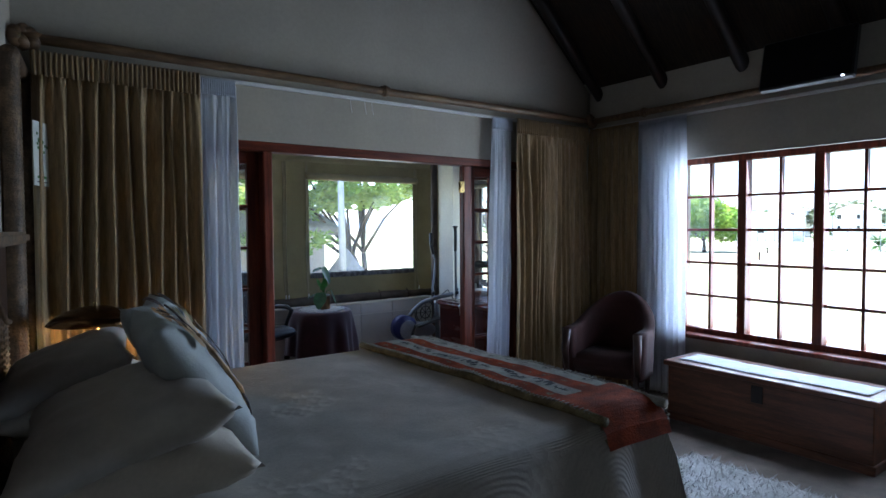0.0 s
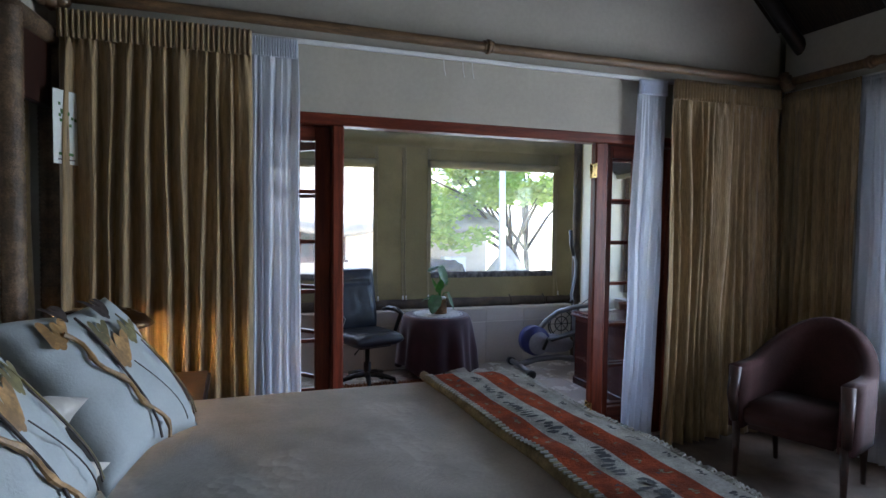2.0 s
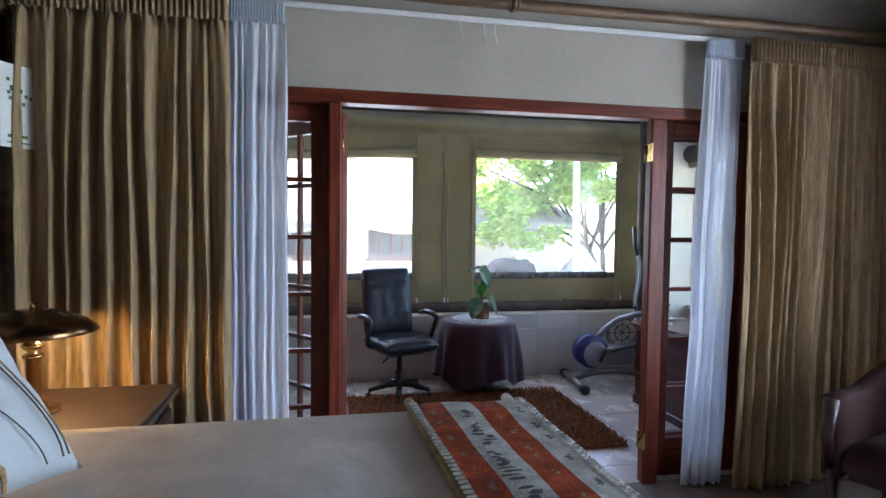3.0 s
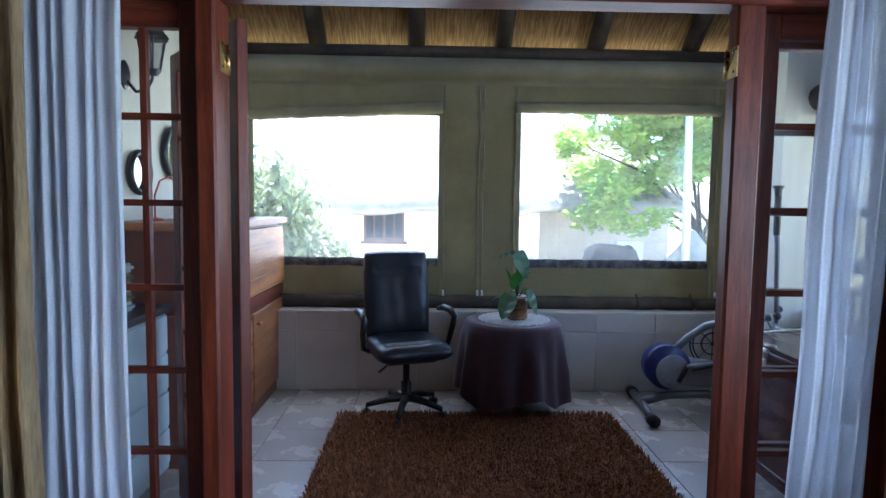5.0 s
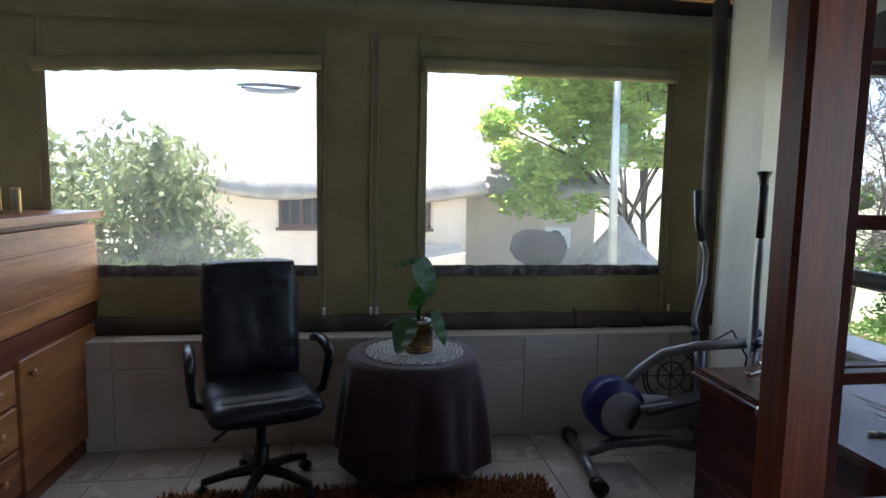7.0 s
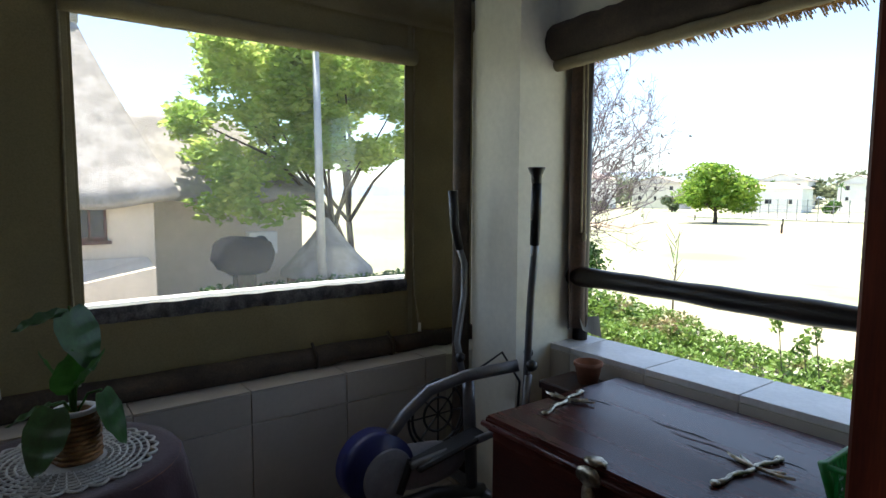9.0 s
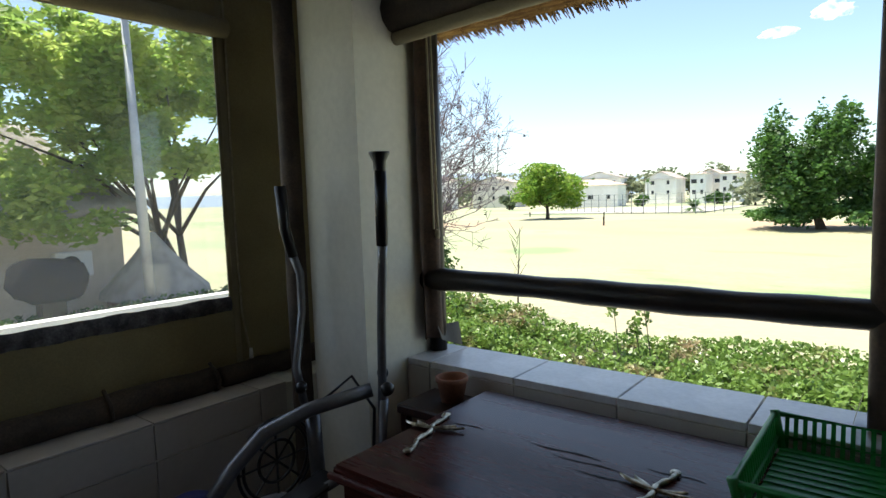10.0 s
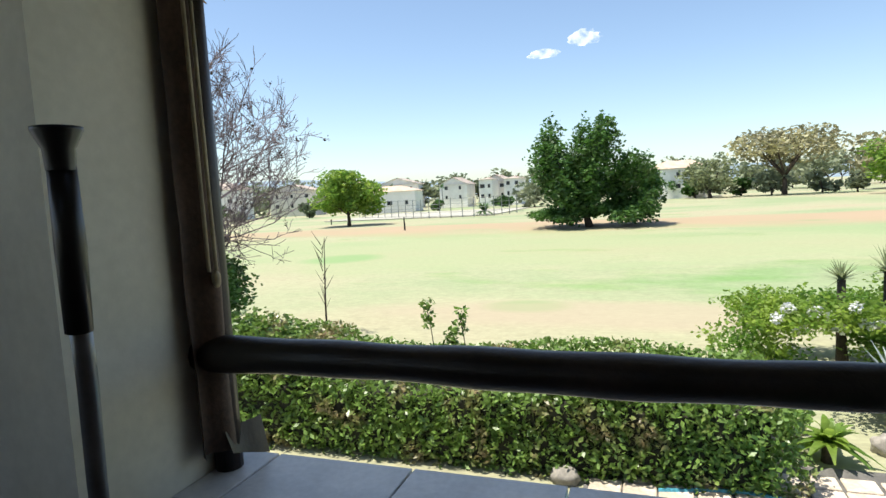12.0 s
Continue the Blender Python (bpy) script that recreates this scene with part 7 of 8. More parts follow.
part("coping", tube([(9.98 + 0.10 * math.sin(k * 0.7), -3.0 + 0.25 * k, GZ + 0.045) for k in range(16)], 0.035, 6), COPING, pool)
STONE = mat("pale_boulder", (0.40, 0.36, 0.31), 0.9, vary=0.25, scale=3, fine=20, bump=0.5)
for (x, y, r) in ((9.95, 1.95, 0.17), (11.75, -0.75, 0.16), (11.8, -2.4, 0.22)):
    o = finish("boulder", blob(r, r * 1.2, r * 0.8, 3, 0.3, 2.2, x, m=pose(x, y, GZ + r * 0.45)), STONE, smooth=True)
    tagged(o, "pale rounded garden boulder beside the hedge", "boulder", "garden boulders")

# tennis court fence, marker posts
FENCE = mat("grey_fence_steel", (0.25, 0.27, 0.26), 0.6, metal=0.4, vary=0.1)
fc = thing("court_fence", Matrix(), "tall grey wire fence round a tennis court", "fence")
fpts = [(112, 58), (106, 48), (100, 38), (98, 27), (110, 23)]
for a, b in zip(fpts, fpts[1:]):
    n_ = 5
    for k in range(n_):
        x, y = a[0] + (b[0] - a[0]) * k / n_, a[1] + (b[1] - a[1]) * k / n_
        z = gz(x, y)
        part("post", tube([(x, y, z), (x, y, z + 3.4)], 0.07, 6), FENCE, fc)
    for h in (0.3, 1.0, 1.7, 2.4, 3.3):
        part("wire_rail", tube([(a[0], a[1], gz(*a) + h), (b[0], b[1], gz(*b) + h)], 0.03, 4), FENCE, fc)
ct = finish("tennis_court", box(101, 135, 27, 60, GZ + 0.05, GZ + 0.15), mat("pale_court", (0.42, 0.40, 0.34), 0.9, vary=0.1, scale=0.2))
tagged(ct, "pale hard tennis court behind the fence", kind="structure")
for (x, y) in ((62, 26.5), (70, -22), (84, 36), (90, 52)):
    o = finish("marker_post", tube([(x, y, gz(x, y)), (x, y, gz(x, y) + 0.9)], 0.10, 8), DARK_POLE)
    tagged(o, "short dark marker post on the lawn", "post", "lawn markers")

# far houses
HWALL = mat("pale_house_plaster", (0.80, 0.73, 0.66), 0.9, vary=0.08, scale=0.3, fine=3)
HWHITE = mat("white_house_plaster", (0.88, 0.86, 0.82), 0.9, vary=0.06, scale=0.3, fine=3)
HROOF = mat("clay_tile_roof", (0.36, 0.24, 0.18), 0.85, vary=0.2, scale=0.6, fine=6, bump=0.3)
DARKGLASS = mat("dark_window_glass", (0.03, 0.035, 0.045), 0.15, vary=0.2)


def far_house(x, y, w, d, h, roof, yaw, material, seed, lift=0.0, gabled=False, roofmat=None):
    ob = thing("far_house", pose(x, y, gz(x, y) + lift, 0, 0, yaw), "pale two-storey house with a gabled roof" if gabled else "pale two-storey house with a hipped tile roof", "house", "far houses")
    part("wall", box(-d / 2, d / 2, -w / 2, w / 2, -lift, h), material, ob)
    bm = bmesh.new()
    e = 0.5
    if gabled:
        a = [bm.verts.new(p) for p in ((-d / 2 - e, -w / 2 - e, h - 0.3), (d / 2 + e, -w / 2 - e, h - 0.3), (d / 2 + e, w / 2 + e, h - 0.3), (-d / 2 - e, w / 2 + e, h - 0.3))]
        b = [bm.verts.new(p) for p in ((-d / 2 - e, 0, h + roof), (d / 2 + e, 0, h + roof))]
        faces = ((a[0], a[1], b[1], b[0]), (a[2], a[3], b[0], b[1]), (a[3], a[2], a[1], a[0]))
        bg = bmesh.new()
        bg.faces.new([bg.verts.new(p) for p in ((-d / 2, -w / 2, h), (-d / 2, w / 2, h), (-d / 2, 0, h + roof - 0.2))])
        part("gable", bg, material, ob)
    else:
        a = [bm.verts.new(p) for p in ((-d / 2 - e, -w / 2 - e, h), (d / 2 + e, -w / 2 - e, h), (d / 2 + e, w / 2 + e, h), (-d / 2 - e, w / 2 + e, h))]
        b = [bm.verts.new(p) for p in ((0, -w / 2 + d / 2.2, h + roof), (0, w / 2 - d / 2.2, h + roof))]
        faces = ((a[0], a[1], b[0]), (a[1], a[2], b[1], b[0]), (a[2], a[3], b[1]), (a[3], a[0], b[0], b[1]), (a[3], a[2], a[1], a[0]))
    for f in faces:
        bm.faces.new(f)
    part("roof", bm, roofmat or HROOF, ob)
    r2 = random.Random(seed)
    for z in ([1.0, 3.9, 6.6][:max(1, int(h / 2.7))]):
        n_ = max(2, int(w / 4.5))
        for k in range(n_):
            yy = -w / 2 + w * (k + 0.5) / n_
            wd = r2.choice((0.35, 0.5, 0.7))
            wn = part("window", box(-d / 2 - 0.06, -d / 2 + 0.02, yy - wd, yy + wd, z, z + 1.1), DARKGLASS, ob)
            part("sill", box(-d / 2 - 0.16, -d / 2, yy - wd - 0.1, yy + wd + 0.1, z - 0.12, z), HWHITE, wn)
    return ob


HROOF_PALE = mat("sun_bleached_tile_roof", (0.62, 0.46, 0.36), 0.85, vary=0.15, scale=0.6, fine=6, bump=0.3)
HROOF_GREY = mat("grey_tile_roof", (0.46, 0.38, 0.33), 0.85, vary=0.15, scale=0.6, fine=6, bump=0.3)
far_house(150, 67, 14, 10, 4.6, 1.5, 10, HWHITE, 1, 1.0, False, HROOF_PALE)
far_house(182, 59, 9, 9, 5.8, 2.0, 0, HWHITE, 2, 1.6, True, HROOF_GREY)
far_house(188, 47, 9, 9, 6.0, 2.0, 0, HWALL, 3, 1.6, True, HROOF_GREY)
far_house(172, 46, 4, 7, 6.4, 0.6, 0, HWHITE, 4, 1.5, False, HROOF_GREY)
far_house(176, 39, 5, 7, 5.8, 0.8, 0, HWHITE, 10, 2.0, False, HROOF_GREY)
far_house(195, 84, 14, 10, 6.2, 2.0, 8, HWHITE, 5, 2.5, True, HROOF_GREY)
far_house(196, 101, 14, 10, 6.0, 2.0, 8, HWALL, 11, 2.5, True, HROOF_PALE)
far_house(160, 104, 14, 10, 6.2, 1.8, 12, HWALL, 6, 1.5, True, HROOF_GREY)
far_house(140, 116, 14, 10, 7.6, 2.2, 14, HWHITE, 7, 1.0, False, HROOF_GREY)
far_house(165, -6, 15, 10, 6.0, 2.0, -4, HWHITE, 8, 1.5, False, HROOF_PALE)
far_house(150, -66, 18, 10, 7.0, 2.2, -12, HWALL, 9, 1.0, False, HROOF_PALE)

# belt of far trees
r_ = random.Random(77)
for k in range(84):
    a = -34 + k * 1.0 + r_.uniform(-0.5, 0.5)
    near = k % 3 == 0
    dist = r_.uniform(140, 160) if near else r_.uniform(205, 260)
    x, y = 2 + dist * math.cos(radians(a)), 1 + dist * math.sin(radians(a))
    if 95 < x < 138 and 24 < y < 62:
        continue
    hgt = r_.uniform(4.0, 7.0) if near else r_.uniform(9.0, 14.0)
    if 12 < a < 40:
        if near and k % 2:
            continue
        hgt *= 0.55 if near else 0.85
    mt = r_.choice((LEAF_HAZED, LEAF_HAZED, LEAF_DARK)) if near else LEAF_HAZED
    w = hgt * r_.uniform(0.55, 0.9)
    tree("far_tree", x, y, round_clumps(x, y, gz(x, y) + hgt * 0.55, w * 0.8, w * 0.9, hgt * 0.48, 7, k, 0.5), 420, 0.7 if near else 1.0, k, mt, 0.2, "far rounded tree at the lawn's edge", group="far trees")
# feathery yellow thorn tree and its neighbours
tree("thorn_tree", 150, -27, round_clumps(150, -27, 7.5, 8, 10, 5.0, 16, 91, 0.45), 2600, 0.6, 92, LEAF_YELLOW, 0.5, "tall feathery yellow-green thorn tree", shell=0.7)
tree("far_tree", 128, -42, round_clumps(128, -42, 3.0, 6, 7.5, 4.2, 12, 93, 0.45), 2600, 0.5, 94, LEAF_TREE, 0.4, "far rounded tree at the lawn's edge", group="far trees")
tree("far_tree", 165, -52, round_clumps(165, -52, 4.5, 8, 10, 5.5, 12, 95, 0.45), 2000, 0.7, 96, LEAF_YELLOW, 0.4, "far rounded tree at the lawn's edge", group="far trees")
tree("far_tree", 150, -12, round_clumps(150, -12, 2.2, 5, 6, 4.2, 12, 97, 0.45), 2000, 0.5, 98, LEAF_PALE, 0.4, "far rounded tree at the lawn's edge", group="far trees")
rosette("court_palm", 104, 29, GZ, 3.4, 40, LEAF_DARK, "bushy dark palm by the tennis court", 41, 0.8, 0.6, 0.35)
for (x, y, h) in ((160, 72, 7), (170, 60, 6.5), (178, -8, 8), (186, 50, 8)):
    rosette("fan_palm", x, y, GZ, 2.2, 28, LEAF_DARK, "tall thin palm behind the far houses", int(x), h, 0.5, 0.4)
# hills, with the haze of distance put into their blue-grey colour
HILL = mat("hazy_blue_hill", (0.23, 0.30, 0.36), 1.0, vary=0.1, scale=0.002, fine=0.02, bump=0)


def fhill(u, v):
    a = radians(-60 + 190 * u)
    r = 900 + 250 * v
    h = (20 + 46 * max(0.0, noise.noise(Vector((u * 7, 0, 3))) + 0.25)) * math.sin(math.pi * v * 0.5)
    return (r * math.cos(a), r * math.sin(a), GZ + h)


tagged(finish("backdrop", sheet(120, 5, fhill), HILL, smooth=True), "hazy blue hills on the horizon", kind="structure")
# clouds glow by emission, which stands in for sunlight on them
CLOUD = bpy.data.materials.new("thin_glowing_cloud")
CLOUD.use_nodes = True
_nt = CLOUD.node_tree
_nt.nodes.remove(_nt.nodes["Principled BSDF"])
_em = node(_nt, "ShaderNodeEmission", Color=(0.95, 0.97, 1.0, 1), Strength=1.0)
_tp = node(_nt, "ShaderNodeBsdfTransparent", Color=(1, 1, 1, 1))
_nz = node(_nt, "ShaderNodeTexNoise", Scale=0.06, Detail=6.0)
_tc = _nt.nodes.new("ShaderNodeTexCoord")
_nt.links.new(_tc.outputs["Object"], _nz.inputs["Vector"])
_mr = _nt.nodes.new("ShaderNodeMapRange")
_mr.inputs["From Min"].default_value, _mr.inputs["From Max"].default_value, _mr.inputs["To Max"].default_value = 0.42, 0.62, 0.5
_nt.links.new(_nz.outputs["Fac"], _mr.inputs["Value"])
_mx = _nt.nodes.new("ShaderNodeMixShader")
_nt.links.new(_mr.outputs[0], _mx.inputs[0])
_nt.links.new(_tp.outputs[0], _mx.inputs[1])
_nt.links.new(_em.outputs[0], _mx.inputs[2])
_nt.links.new(_mx.outputs[0], _nt.nodes["Material Output"].inputs["Surface"])
for (dy, dz, w, h, sd) in ((0.163, 0.2226, 26, 7, 1), (0.096, 0.2395, 25, 11, 3)):
    o = finish("backdrop_cloud", blob(10, w, h, 3, 0.5, 2.5, sd), CLOUD, smooth=True)
    o.location = (1002, 0.8 + 1000 * dy, 1.4 + 1000 * dz)
    tagged(o, "small white fair-weather cloud", kind="structure")

# ---- neighbouring thatched house ----
NWALL = mat("cream_render", (0.70, 0.60, 0.47), 0.9, vary=0.08, scale=0.6, fine=8)
NFRAME = mat("brown_window_wood", (0.10, 0.035, 0.02), 0.5, vary=0.2)
nh = thing("thatched_house", pose(-0.45, 0, 0), "cream neighbouring house with a steep grey thatched roof", "house")
part("wall", box(-4.3, 5.25, 20.0, 29.0, GZ, 1.75), NWALL, nh)
part("wall", box(5.25, 11.2, 22.6, 29.0, GZ, 1.75), NWALL, nh)


def thatch_roof(x0, x1, y0, y1, ze, rx0, rx1, ry, zr):
    def f(u, v):
        a = u * 4
        k, t = int(a) % 4, a - int(a)
        c = [(x0, y0), (x1, y0), (x1, y1), (x0, y1)]
        r = [(rx0, ry), (rx1, ry), (rx1, ry), (rx0, ry)]
        e = Vector(c[k]).lerp(Vector(c[(k + 1) % 4]), t)
        g = Vector(r[k]).lerp(Vector(r[(k + 1) % 4]), t)
        p = e.lerp(g, v)
        sag = -0.35 * math.sin(math.pi * v) * 0.6
        wav = 0.10 * noise.noise(Vector((p.x * 0.7, p.y * 0.7, 2))) + 0.14 * math.sin(p.x * 1.3) * (1 - v) ** 3
        return (p.x, p.y, ze + (zr - ze) * v ** 0.96 + sag + wav)
    bm = sheet(80, 14, f, True)
    return bm


rf = part("roof", thatch_roof(-5.0, 5.9, 19.3, 30.0, 1.25, 1.6, 3.8, 25.0, 7.6), THATCH_OUT, nh, "steep weathered thatch", True)
rf.modifiers.new("thickness", "SOLIDIFY").thickness = 0.3
rf = part("roof", thatch_roof(-7.5, 2.0, 20.8, 30.0, 1.2, -3.4, 0.5, 25.0, 5.5), THATCH_OUT, nh, "steep weathered thatch", True)
rf.modifiers.new("thickness", "SOLIDIFY").thickness = 0.3
rf = part("roof", thatch_roof(3.0, 11.9, 21.9, 30.0, 1.3, 5.0, 9.5, 26.0, 4.6), THATCH_OUT, nh, "steep weathered thatch", True)
rf.modifiers.new("thickness", "SOLIDIFY").thickness = 0.3
part("ridge_roll", tube([(1.45 + 0.25 * k, 25.0, 7.62) for k in range(11)], [0.2] + [0.36] * 9 + [0.2], 12), THATCH_OUT, nh, "weathered thatch roll along the ridge", True)
CAP = mat("dark_ridge_cap", (0.09, 0.095, 0.11), 0.85, vary=0.2, scale=2, fine=12, bump=0.3)
part("ridge_cap", tube([(2.0 + 0.36 * k, 25.0, 7.92 + 0.08 * math.sin(k * 0.5)) for k in range(7)], [0.03, 0.04, 0.05, 0.06, 0.09, 0.2, 0.2], 10), CAP, nh, "dark ridge cap", True)
part("ridge_cap", tube([(-3.6 + 0.6 * k, 25.0, 5.56 + 0.05 * math.sin(k * 0.9)) for k in range(8)], [0.05, 0.07, 0.08, 0.08, 0.08, 0.08, 0.08, 0.08], 10), CAP, nh, "dark ridge cap", True)
for (x0, x1, z0, z1) in ((2.15, 3.95, 0.0, 1.22), (-1.3, 0.2, 0.0, 1.22)):
    wn = part("window", box(x0, x1, 19.95, 20.02, z0, z1), DARKGLASS, nh, "dark casement window")
    for a, b, c, d in ((x0, x1, z0, z0 + 0.12), (x0, x1, z1 - 0.08, z1), (x0, x0 + 0.08, z0, z1), (x1 - 0.08, x1, z0, z1), ((x0 + x1) / 2 - 0.05, (x0 + x1) / 2 + 0.05, z0, z1), (x0 + (x1 - x0) * 0.25 - 0.03, x0 + (x1 - x0) * 0.25 + 0.03, z0, z1), (x0 + (x1 - x0) * 0.75 - 0.03, x0 + (x1 - x0) * 0.75 + 0.03, z0, z1)):
        part("frame", box(a, b, 19.90, 19.95, c, d), NFRAME, wn)
    part("sill", box(x0 - 0.1, x1 + 0.1, 19.85, 20.0, z0 - 0.10, z0), NFRAME, wn)
ac_ = thing("air_conditioner", pose(9.0, 22.5, -0.9), "white outdoor air-conditioner unit on the wall", "air conditioner")
part("case", box(-0.55, 0.55, -0.35, 0.1, 0, 0.85, 0.03), HWHITE, ac_)
part("fan_grille", tube([(-0.12, -0.37, 0.42), (-0.12, -0.34, 0.42)], 0.30, 20), DARKGLASS, ac_)
gr = thing("covered_grill", pose(7.1, 18.6, GZ), "dark grey covered barbecue on a stand", "barbecue")
part("cover", blob(0.95, 0.6, 0.62, 3, 0.15, 2, 1, 0.8, pose(0, 0, 2.05, 0, 8, 0)), mat("dark_grey_cover", (0.016, 0.017, 0.02), 0.95, spec=0.1, vary=0.2), gr, "dark fitted cover", True)
part("stand", box(-0.3, 0.3, -0.25, 0.25, 0, 1.6, 0.02), BLACK, gr)
# round thatched hut
hu = thing("thatched_hut", pose(10.95, 20.7, GZ) @ Matrix.Diagonal((0.75, 0.75, 0.92, 1)), "small round open hut with a conical thatch", "hut")
part("roof", lathe([(2.35, 1.05), (2.3, 1.28), (1.6, 1.85), (0.8, 2.6), (0.12, 3.35), (0, 3.4), (0, 3.1), (2.1, 1.05), (2.35, 1.05)], 28), THATCH_OUT, hu, "conical grey thatch", True)
for k in range(7):
    a = 2 * math.pi * k / 7
    part("post", tube([(1.9 * math.cos(a), 1.9 * math.sin(a), 0), (1.9 * math.cos(a), 1.9 * math.sin(a), 1.3)], 0.08, 8), mat("hut_post_wood", (0.22, 0.10, 0.05), 0.7) if k == 0 else bpy.data.materials["hut_post_wood"], hu)
part("half_wall", box(-1.7, 0.2, -1.2, 1.2, 0, 0.9), bpy.data.materials["hut_post_wood"], hu)
# street light
GALV = mat("galvanised_steel", (0.48, 0.50, 0.52), 0.5, metal=0.3, vary=0.08, scale=3)
lp_ = thing("street_lamp", pose(9.92, 18.9, GZ), "tall grey tapered steel lamp post", "street lamp")
part("pole", tube([(0, 0, 0), (-0.08, 0, 5), (-0.16, 0, 10.5)], [0.17, 0.14, 0.10], 12), GALV, lp_, smooth=True)
part("lamp_head", blob(0.5, 0.15, 0.08, 2, m=pose(-0.5, 0, 10.5)), GALV, lp_, smooth=True)
# the big tree by the boundary
bc = []
r_ = random.Random(55)
while len(bc) < 135:
    x, y, z = r_.uniform(5.4, 15.5), r_.uniform(19.6, 24.5), r_.uniform(0.6, 8.2)
    edge = 6.0 + 0.42 * abs(z - 4.0) if z > 1.8 else 6.6
    low = 1.0 + 0.10 * max(0, x - 8) if x < 10 else 2.6 + 0.1 * (x - 10)
    if x < edge or z < low or z > 8.2 - 0.05 * (x - 10) ** 2:
        continue
    q = r_.uniform(0.6, 1.0)
    bc.append(((x, y, z), (q, q * 0.9, q * r_.uniform(0.55, 0.8))))
bc += [((7.3, 19.4, 1.0), (0.7, 0.5, 0.35)), ((7.9, 19.2, 0.75), (0.8, 0.6, 0.4)), ((9.0, 19.4, 1.0), (0.7, 0.6, 0.4))]
gt = thing("garden_tree", Matrix(), "large fresh green tree with drooping sprays", "tree")
for (bx_, by_, tips) in ((13.0, 22.6, bc[:6]), (13.5, 22.9, bc[6:12]), (12.3, 22.4, bc[12:16])):
    limbs(gt, (bx_, by_, GZ), [c[0] for c in tips], 0.15, int(bx_ * 10))
leaf_part("crown", bc, 36000, 0.14, 56, LEAF_SPRAY, gt, "leaf sprays brightened to look backlit", shell=0.1, flat=0.35, long=2.2)
lh = thing("low_hedge", Matrix(), "low dark green garden hedge", "hedge")
leaf_part("hedge_leaf", [((6.0 + 0.5 * k, 18.4 + 0.15 * math.sin(k), -1.85), (0.45, 0.5, 0.42)) for k in range(18)], 8000, 0.09, 60, LEAF_DARK, lh, shell=0.2)
leaf_part("hedge_leaf", [((4.6 + 0.4 * k, 16.8, -1.95), (0.4, 0.4, 0.32)) for k in range(5)], 1500, 0.08, 61, LEAF_HEDGE, lh, shell=0.2)
# solid box filling the low hedge, in the same painted inner shade
part("stem", box(6.0, 14.5, 18.2, 18.6, GZ, -1.9), HEDGE_CORE, lh)
# white garden wall below the window and its drive
gw = finish("garden_wall", sheet(40, 1, lambda u, v: (-6 + 14 * u, 8.6 + 1.6 * u + 0.8 * math.sin(u * 3), -0.26 - (2.4 * v))), HWHITE)
gw.modifiers.new("thickness", "SOLIDIFY").thickness = 0.25
tagged(gw, "white painted curved garden wall", "wall")
dw = finish("driveway", box(-8, 7, 10.5, 19.8, GZ - 0.02, GZ + 0.03), mat("pale_concrete_drive", (0.45, 0.42, 0.38), 0.9, vary=0.12, scale=0.8, fine=10))
tagged(dw, "pale concrete driveway", kind="structure")
pw = thing("porch_wall", pose(-0.45, 0, 0), "cream sloping porch wall of the neighbouring house", "wall")
bm = bmesh.new()
v_ = [bm.verts.new(p) for p in ((0.6, 18.6, GZ), (5.0, 18.6, GZ), (5.0, 18.6, -0.75), (0.6, 18.6, -1.5), (0.6, 19.9, GZ), (5.0, 19.9, GZ), (5.0, 19.9, -0.55), (0.6, 19.9, -0.55))]
for f in ((0, 1, 2, 3), (4, 7, 6, 5), (3, 2, 6, 7), (0, 3, 7, 4), (1, 5, 6, 2), (0, 4, 5, 1)):
    bm.faces.new([v_[i] for i in f])
part("body", bm, NWALL, pw)
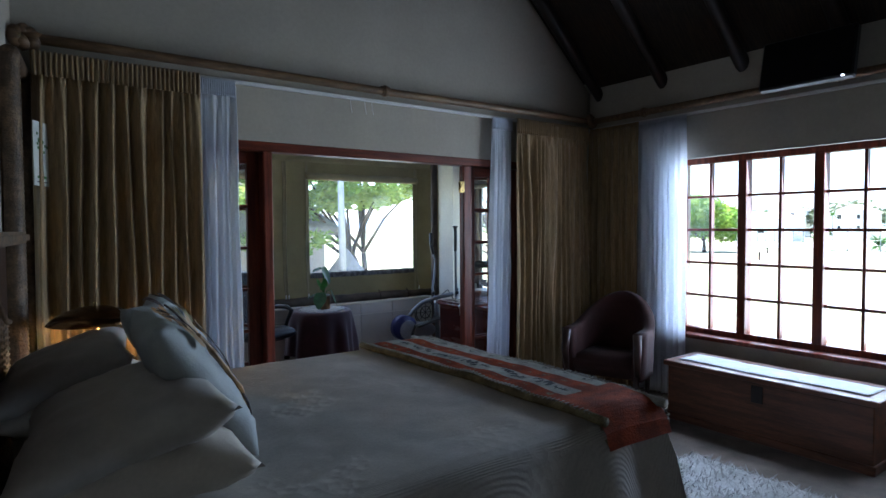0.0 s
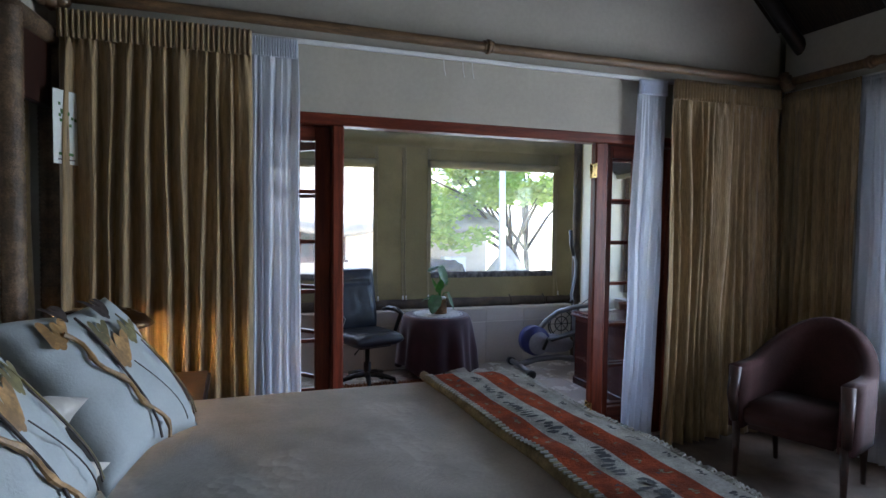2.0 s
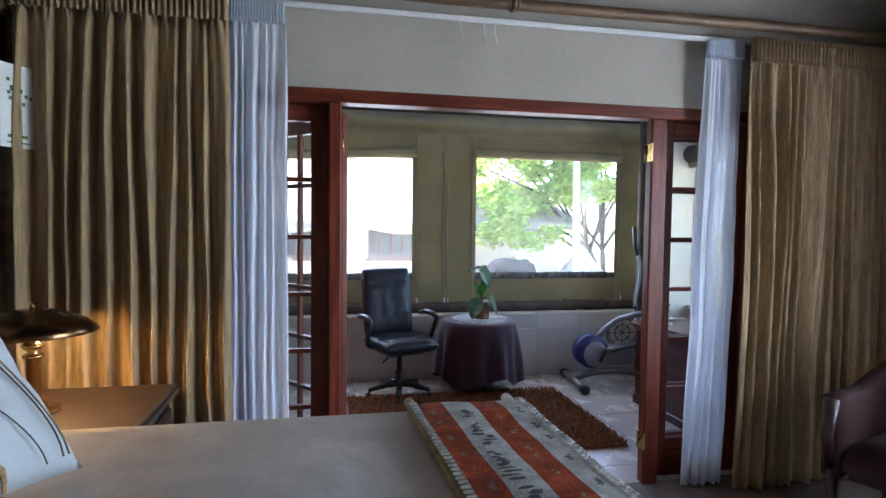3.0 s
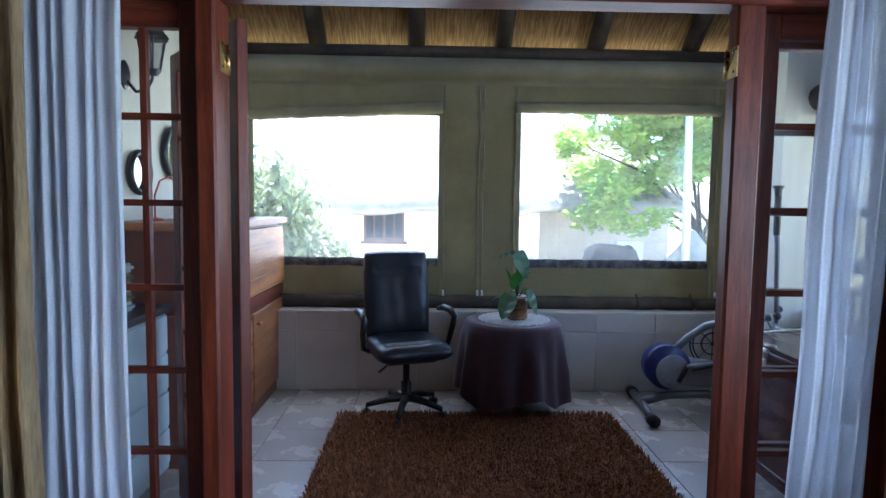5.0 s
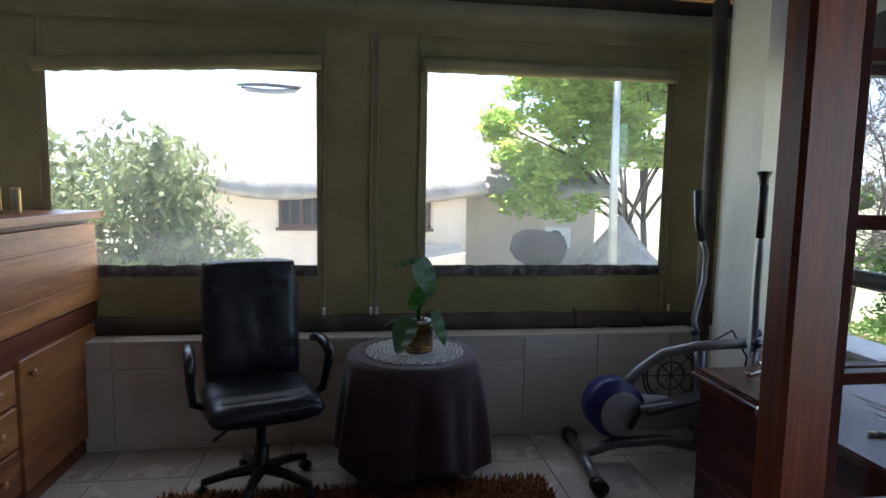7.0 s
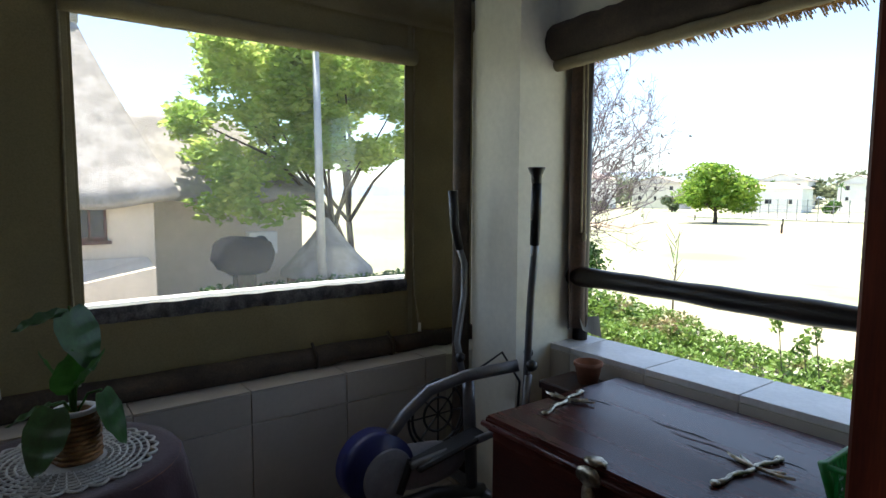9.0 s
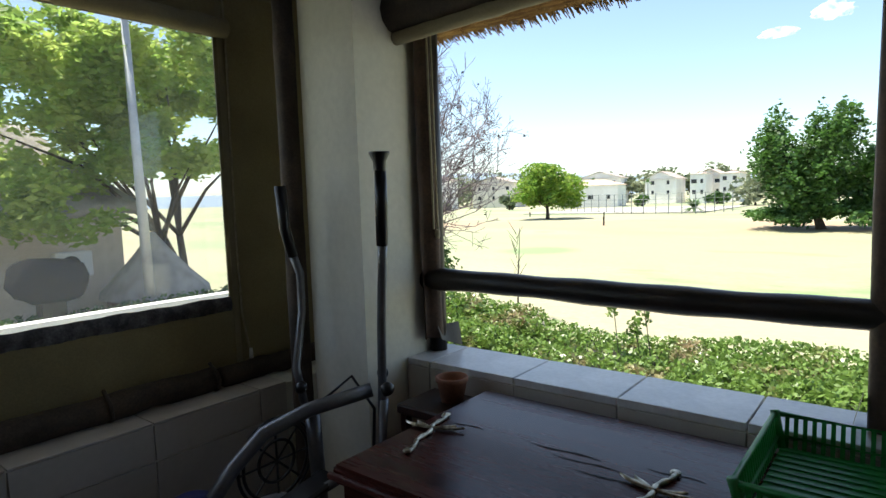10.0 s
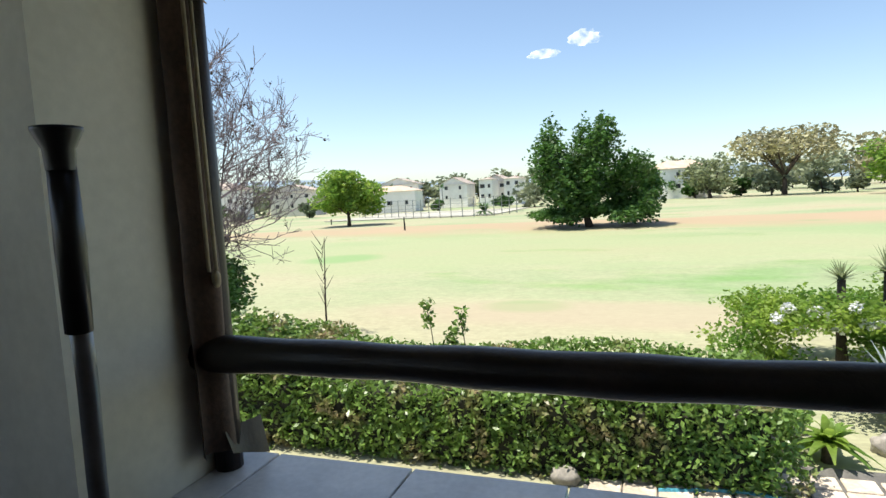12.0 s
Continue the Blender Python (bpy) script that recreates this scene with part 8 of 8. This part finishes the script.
# willow-like bush at the left window
wb = thing("willow_bush", Matrix(), "pale feathery willow-like bush", "bush")
wc = round_clumps(-3.1, 9.2, 0.6, 2.1, 1.2, 1.8, 22, 66, 0.42) + round_clumps(-1.6, 9.4, -0.2, 1.0, 0.9, 1.2, 10, 67, 0.45)
limbs(wb, (-2.7, 9.3, GZ), [c[0] for c in wc[:6]], 0.10, 68)
leaf_part("foliage", wc, 11000, 0.07, 69, LEAF_PALE, wb, shell=0.2, flat=1.4, long=3.0)


# ---- tiles ----
def tile_grid(x0, x1, y0, y1, px, py, step, gap=0.005):
    """Cells of a tile grid clipped to a rectangle; a joint runs through (px, py)."""
    out = []
    xs = [px + step * k for k in range(-20, 21)]
    ys = [py + step * k for k in range(-20, 21)]
    for a in xs:
        for b in ys:
            c0, c1, d0, d1 = max(a + gap / 2, x0), min(a + step - gap / 2, x1), max(b + gap / 2, y0), min(b + step - gap / 2, y1)
            if c1 - c0 > 0.02 and d1 - d0 > 0.02:
                out.append((c0, c1, d0, d1))
    return out


bf = bpy.data.objects["balcony_floor"]
slab_row("tile", bf, [(a, b, c, d, -0.010, 0.0) for a, b, c, d in tile_grid(BX0, 3.2, 0.02, BY1, -0.255, 1.597, 0.446)], TILE, 0.0015)
slab_row("tile", bpy.data.objects["wall_balcony_front"], [(a, b, BY1 - 0.008, BY1 + 0.004, c, d) for a, b, c, d in tile_grid(BX0, 2.97, 0.0, 0.45, 1.945, 0.45 - 0.446, 0.446) + [(a, b, 0.4525, 0.585) for a, b, c, d in tile_grid(BX0, 2.97, 0.0, 0.1, 1.945, 0.0, 0.446)]], TILE_WALL, 0.0015)
slab_row("tile", bpy.data.objects["wall_balcony_front"], [(a, b, BY1 - 0.008, 2.62, 0.587, 0.595) for a, b, c, d in tile_grid(BX0, 2.97, 0.0, 0.1, 1.945, 0.0, 0.446)], TILE_WALL, 0.0015)
wr_ = bpy.data.objects["wall_balcony_right"]
YS = [0.235, 0.582, 0.955, 1.338, 1.729, 1.85]
slab_row("tile", wr_, [(3.192, 3.46, a + 0.003, b - 0.003, 0.702, 0.727) for a, b in zip(YS, YS[1:])], TILE_SILL, 0.002)
slab_row("tile", wr_, [(3.19, 3.203, a + 0.002, b - 0.002, z0, z1) for a, b in zip(YS, YS[1:]) for z0, z1 in ((0.0, 0.345), (0.349, 0.698))], TILE_WALL, 0.0015)
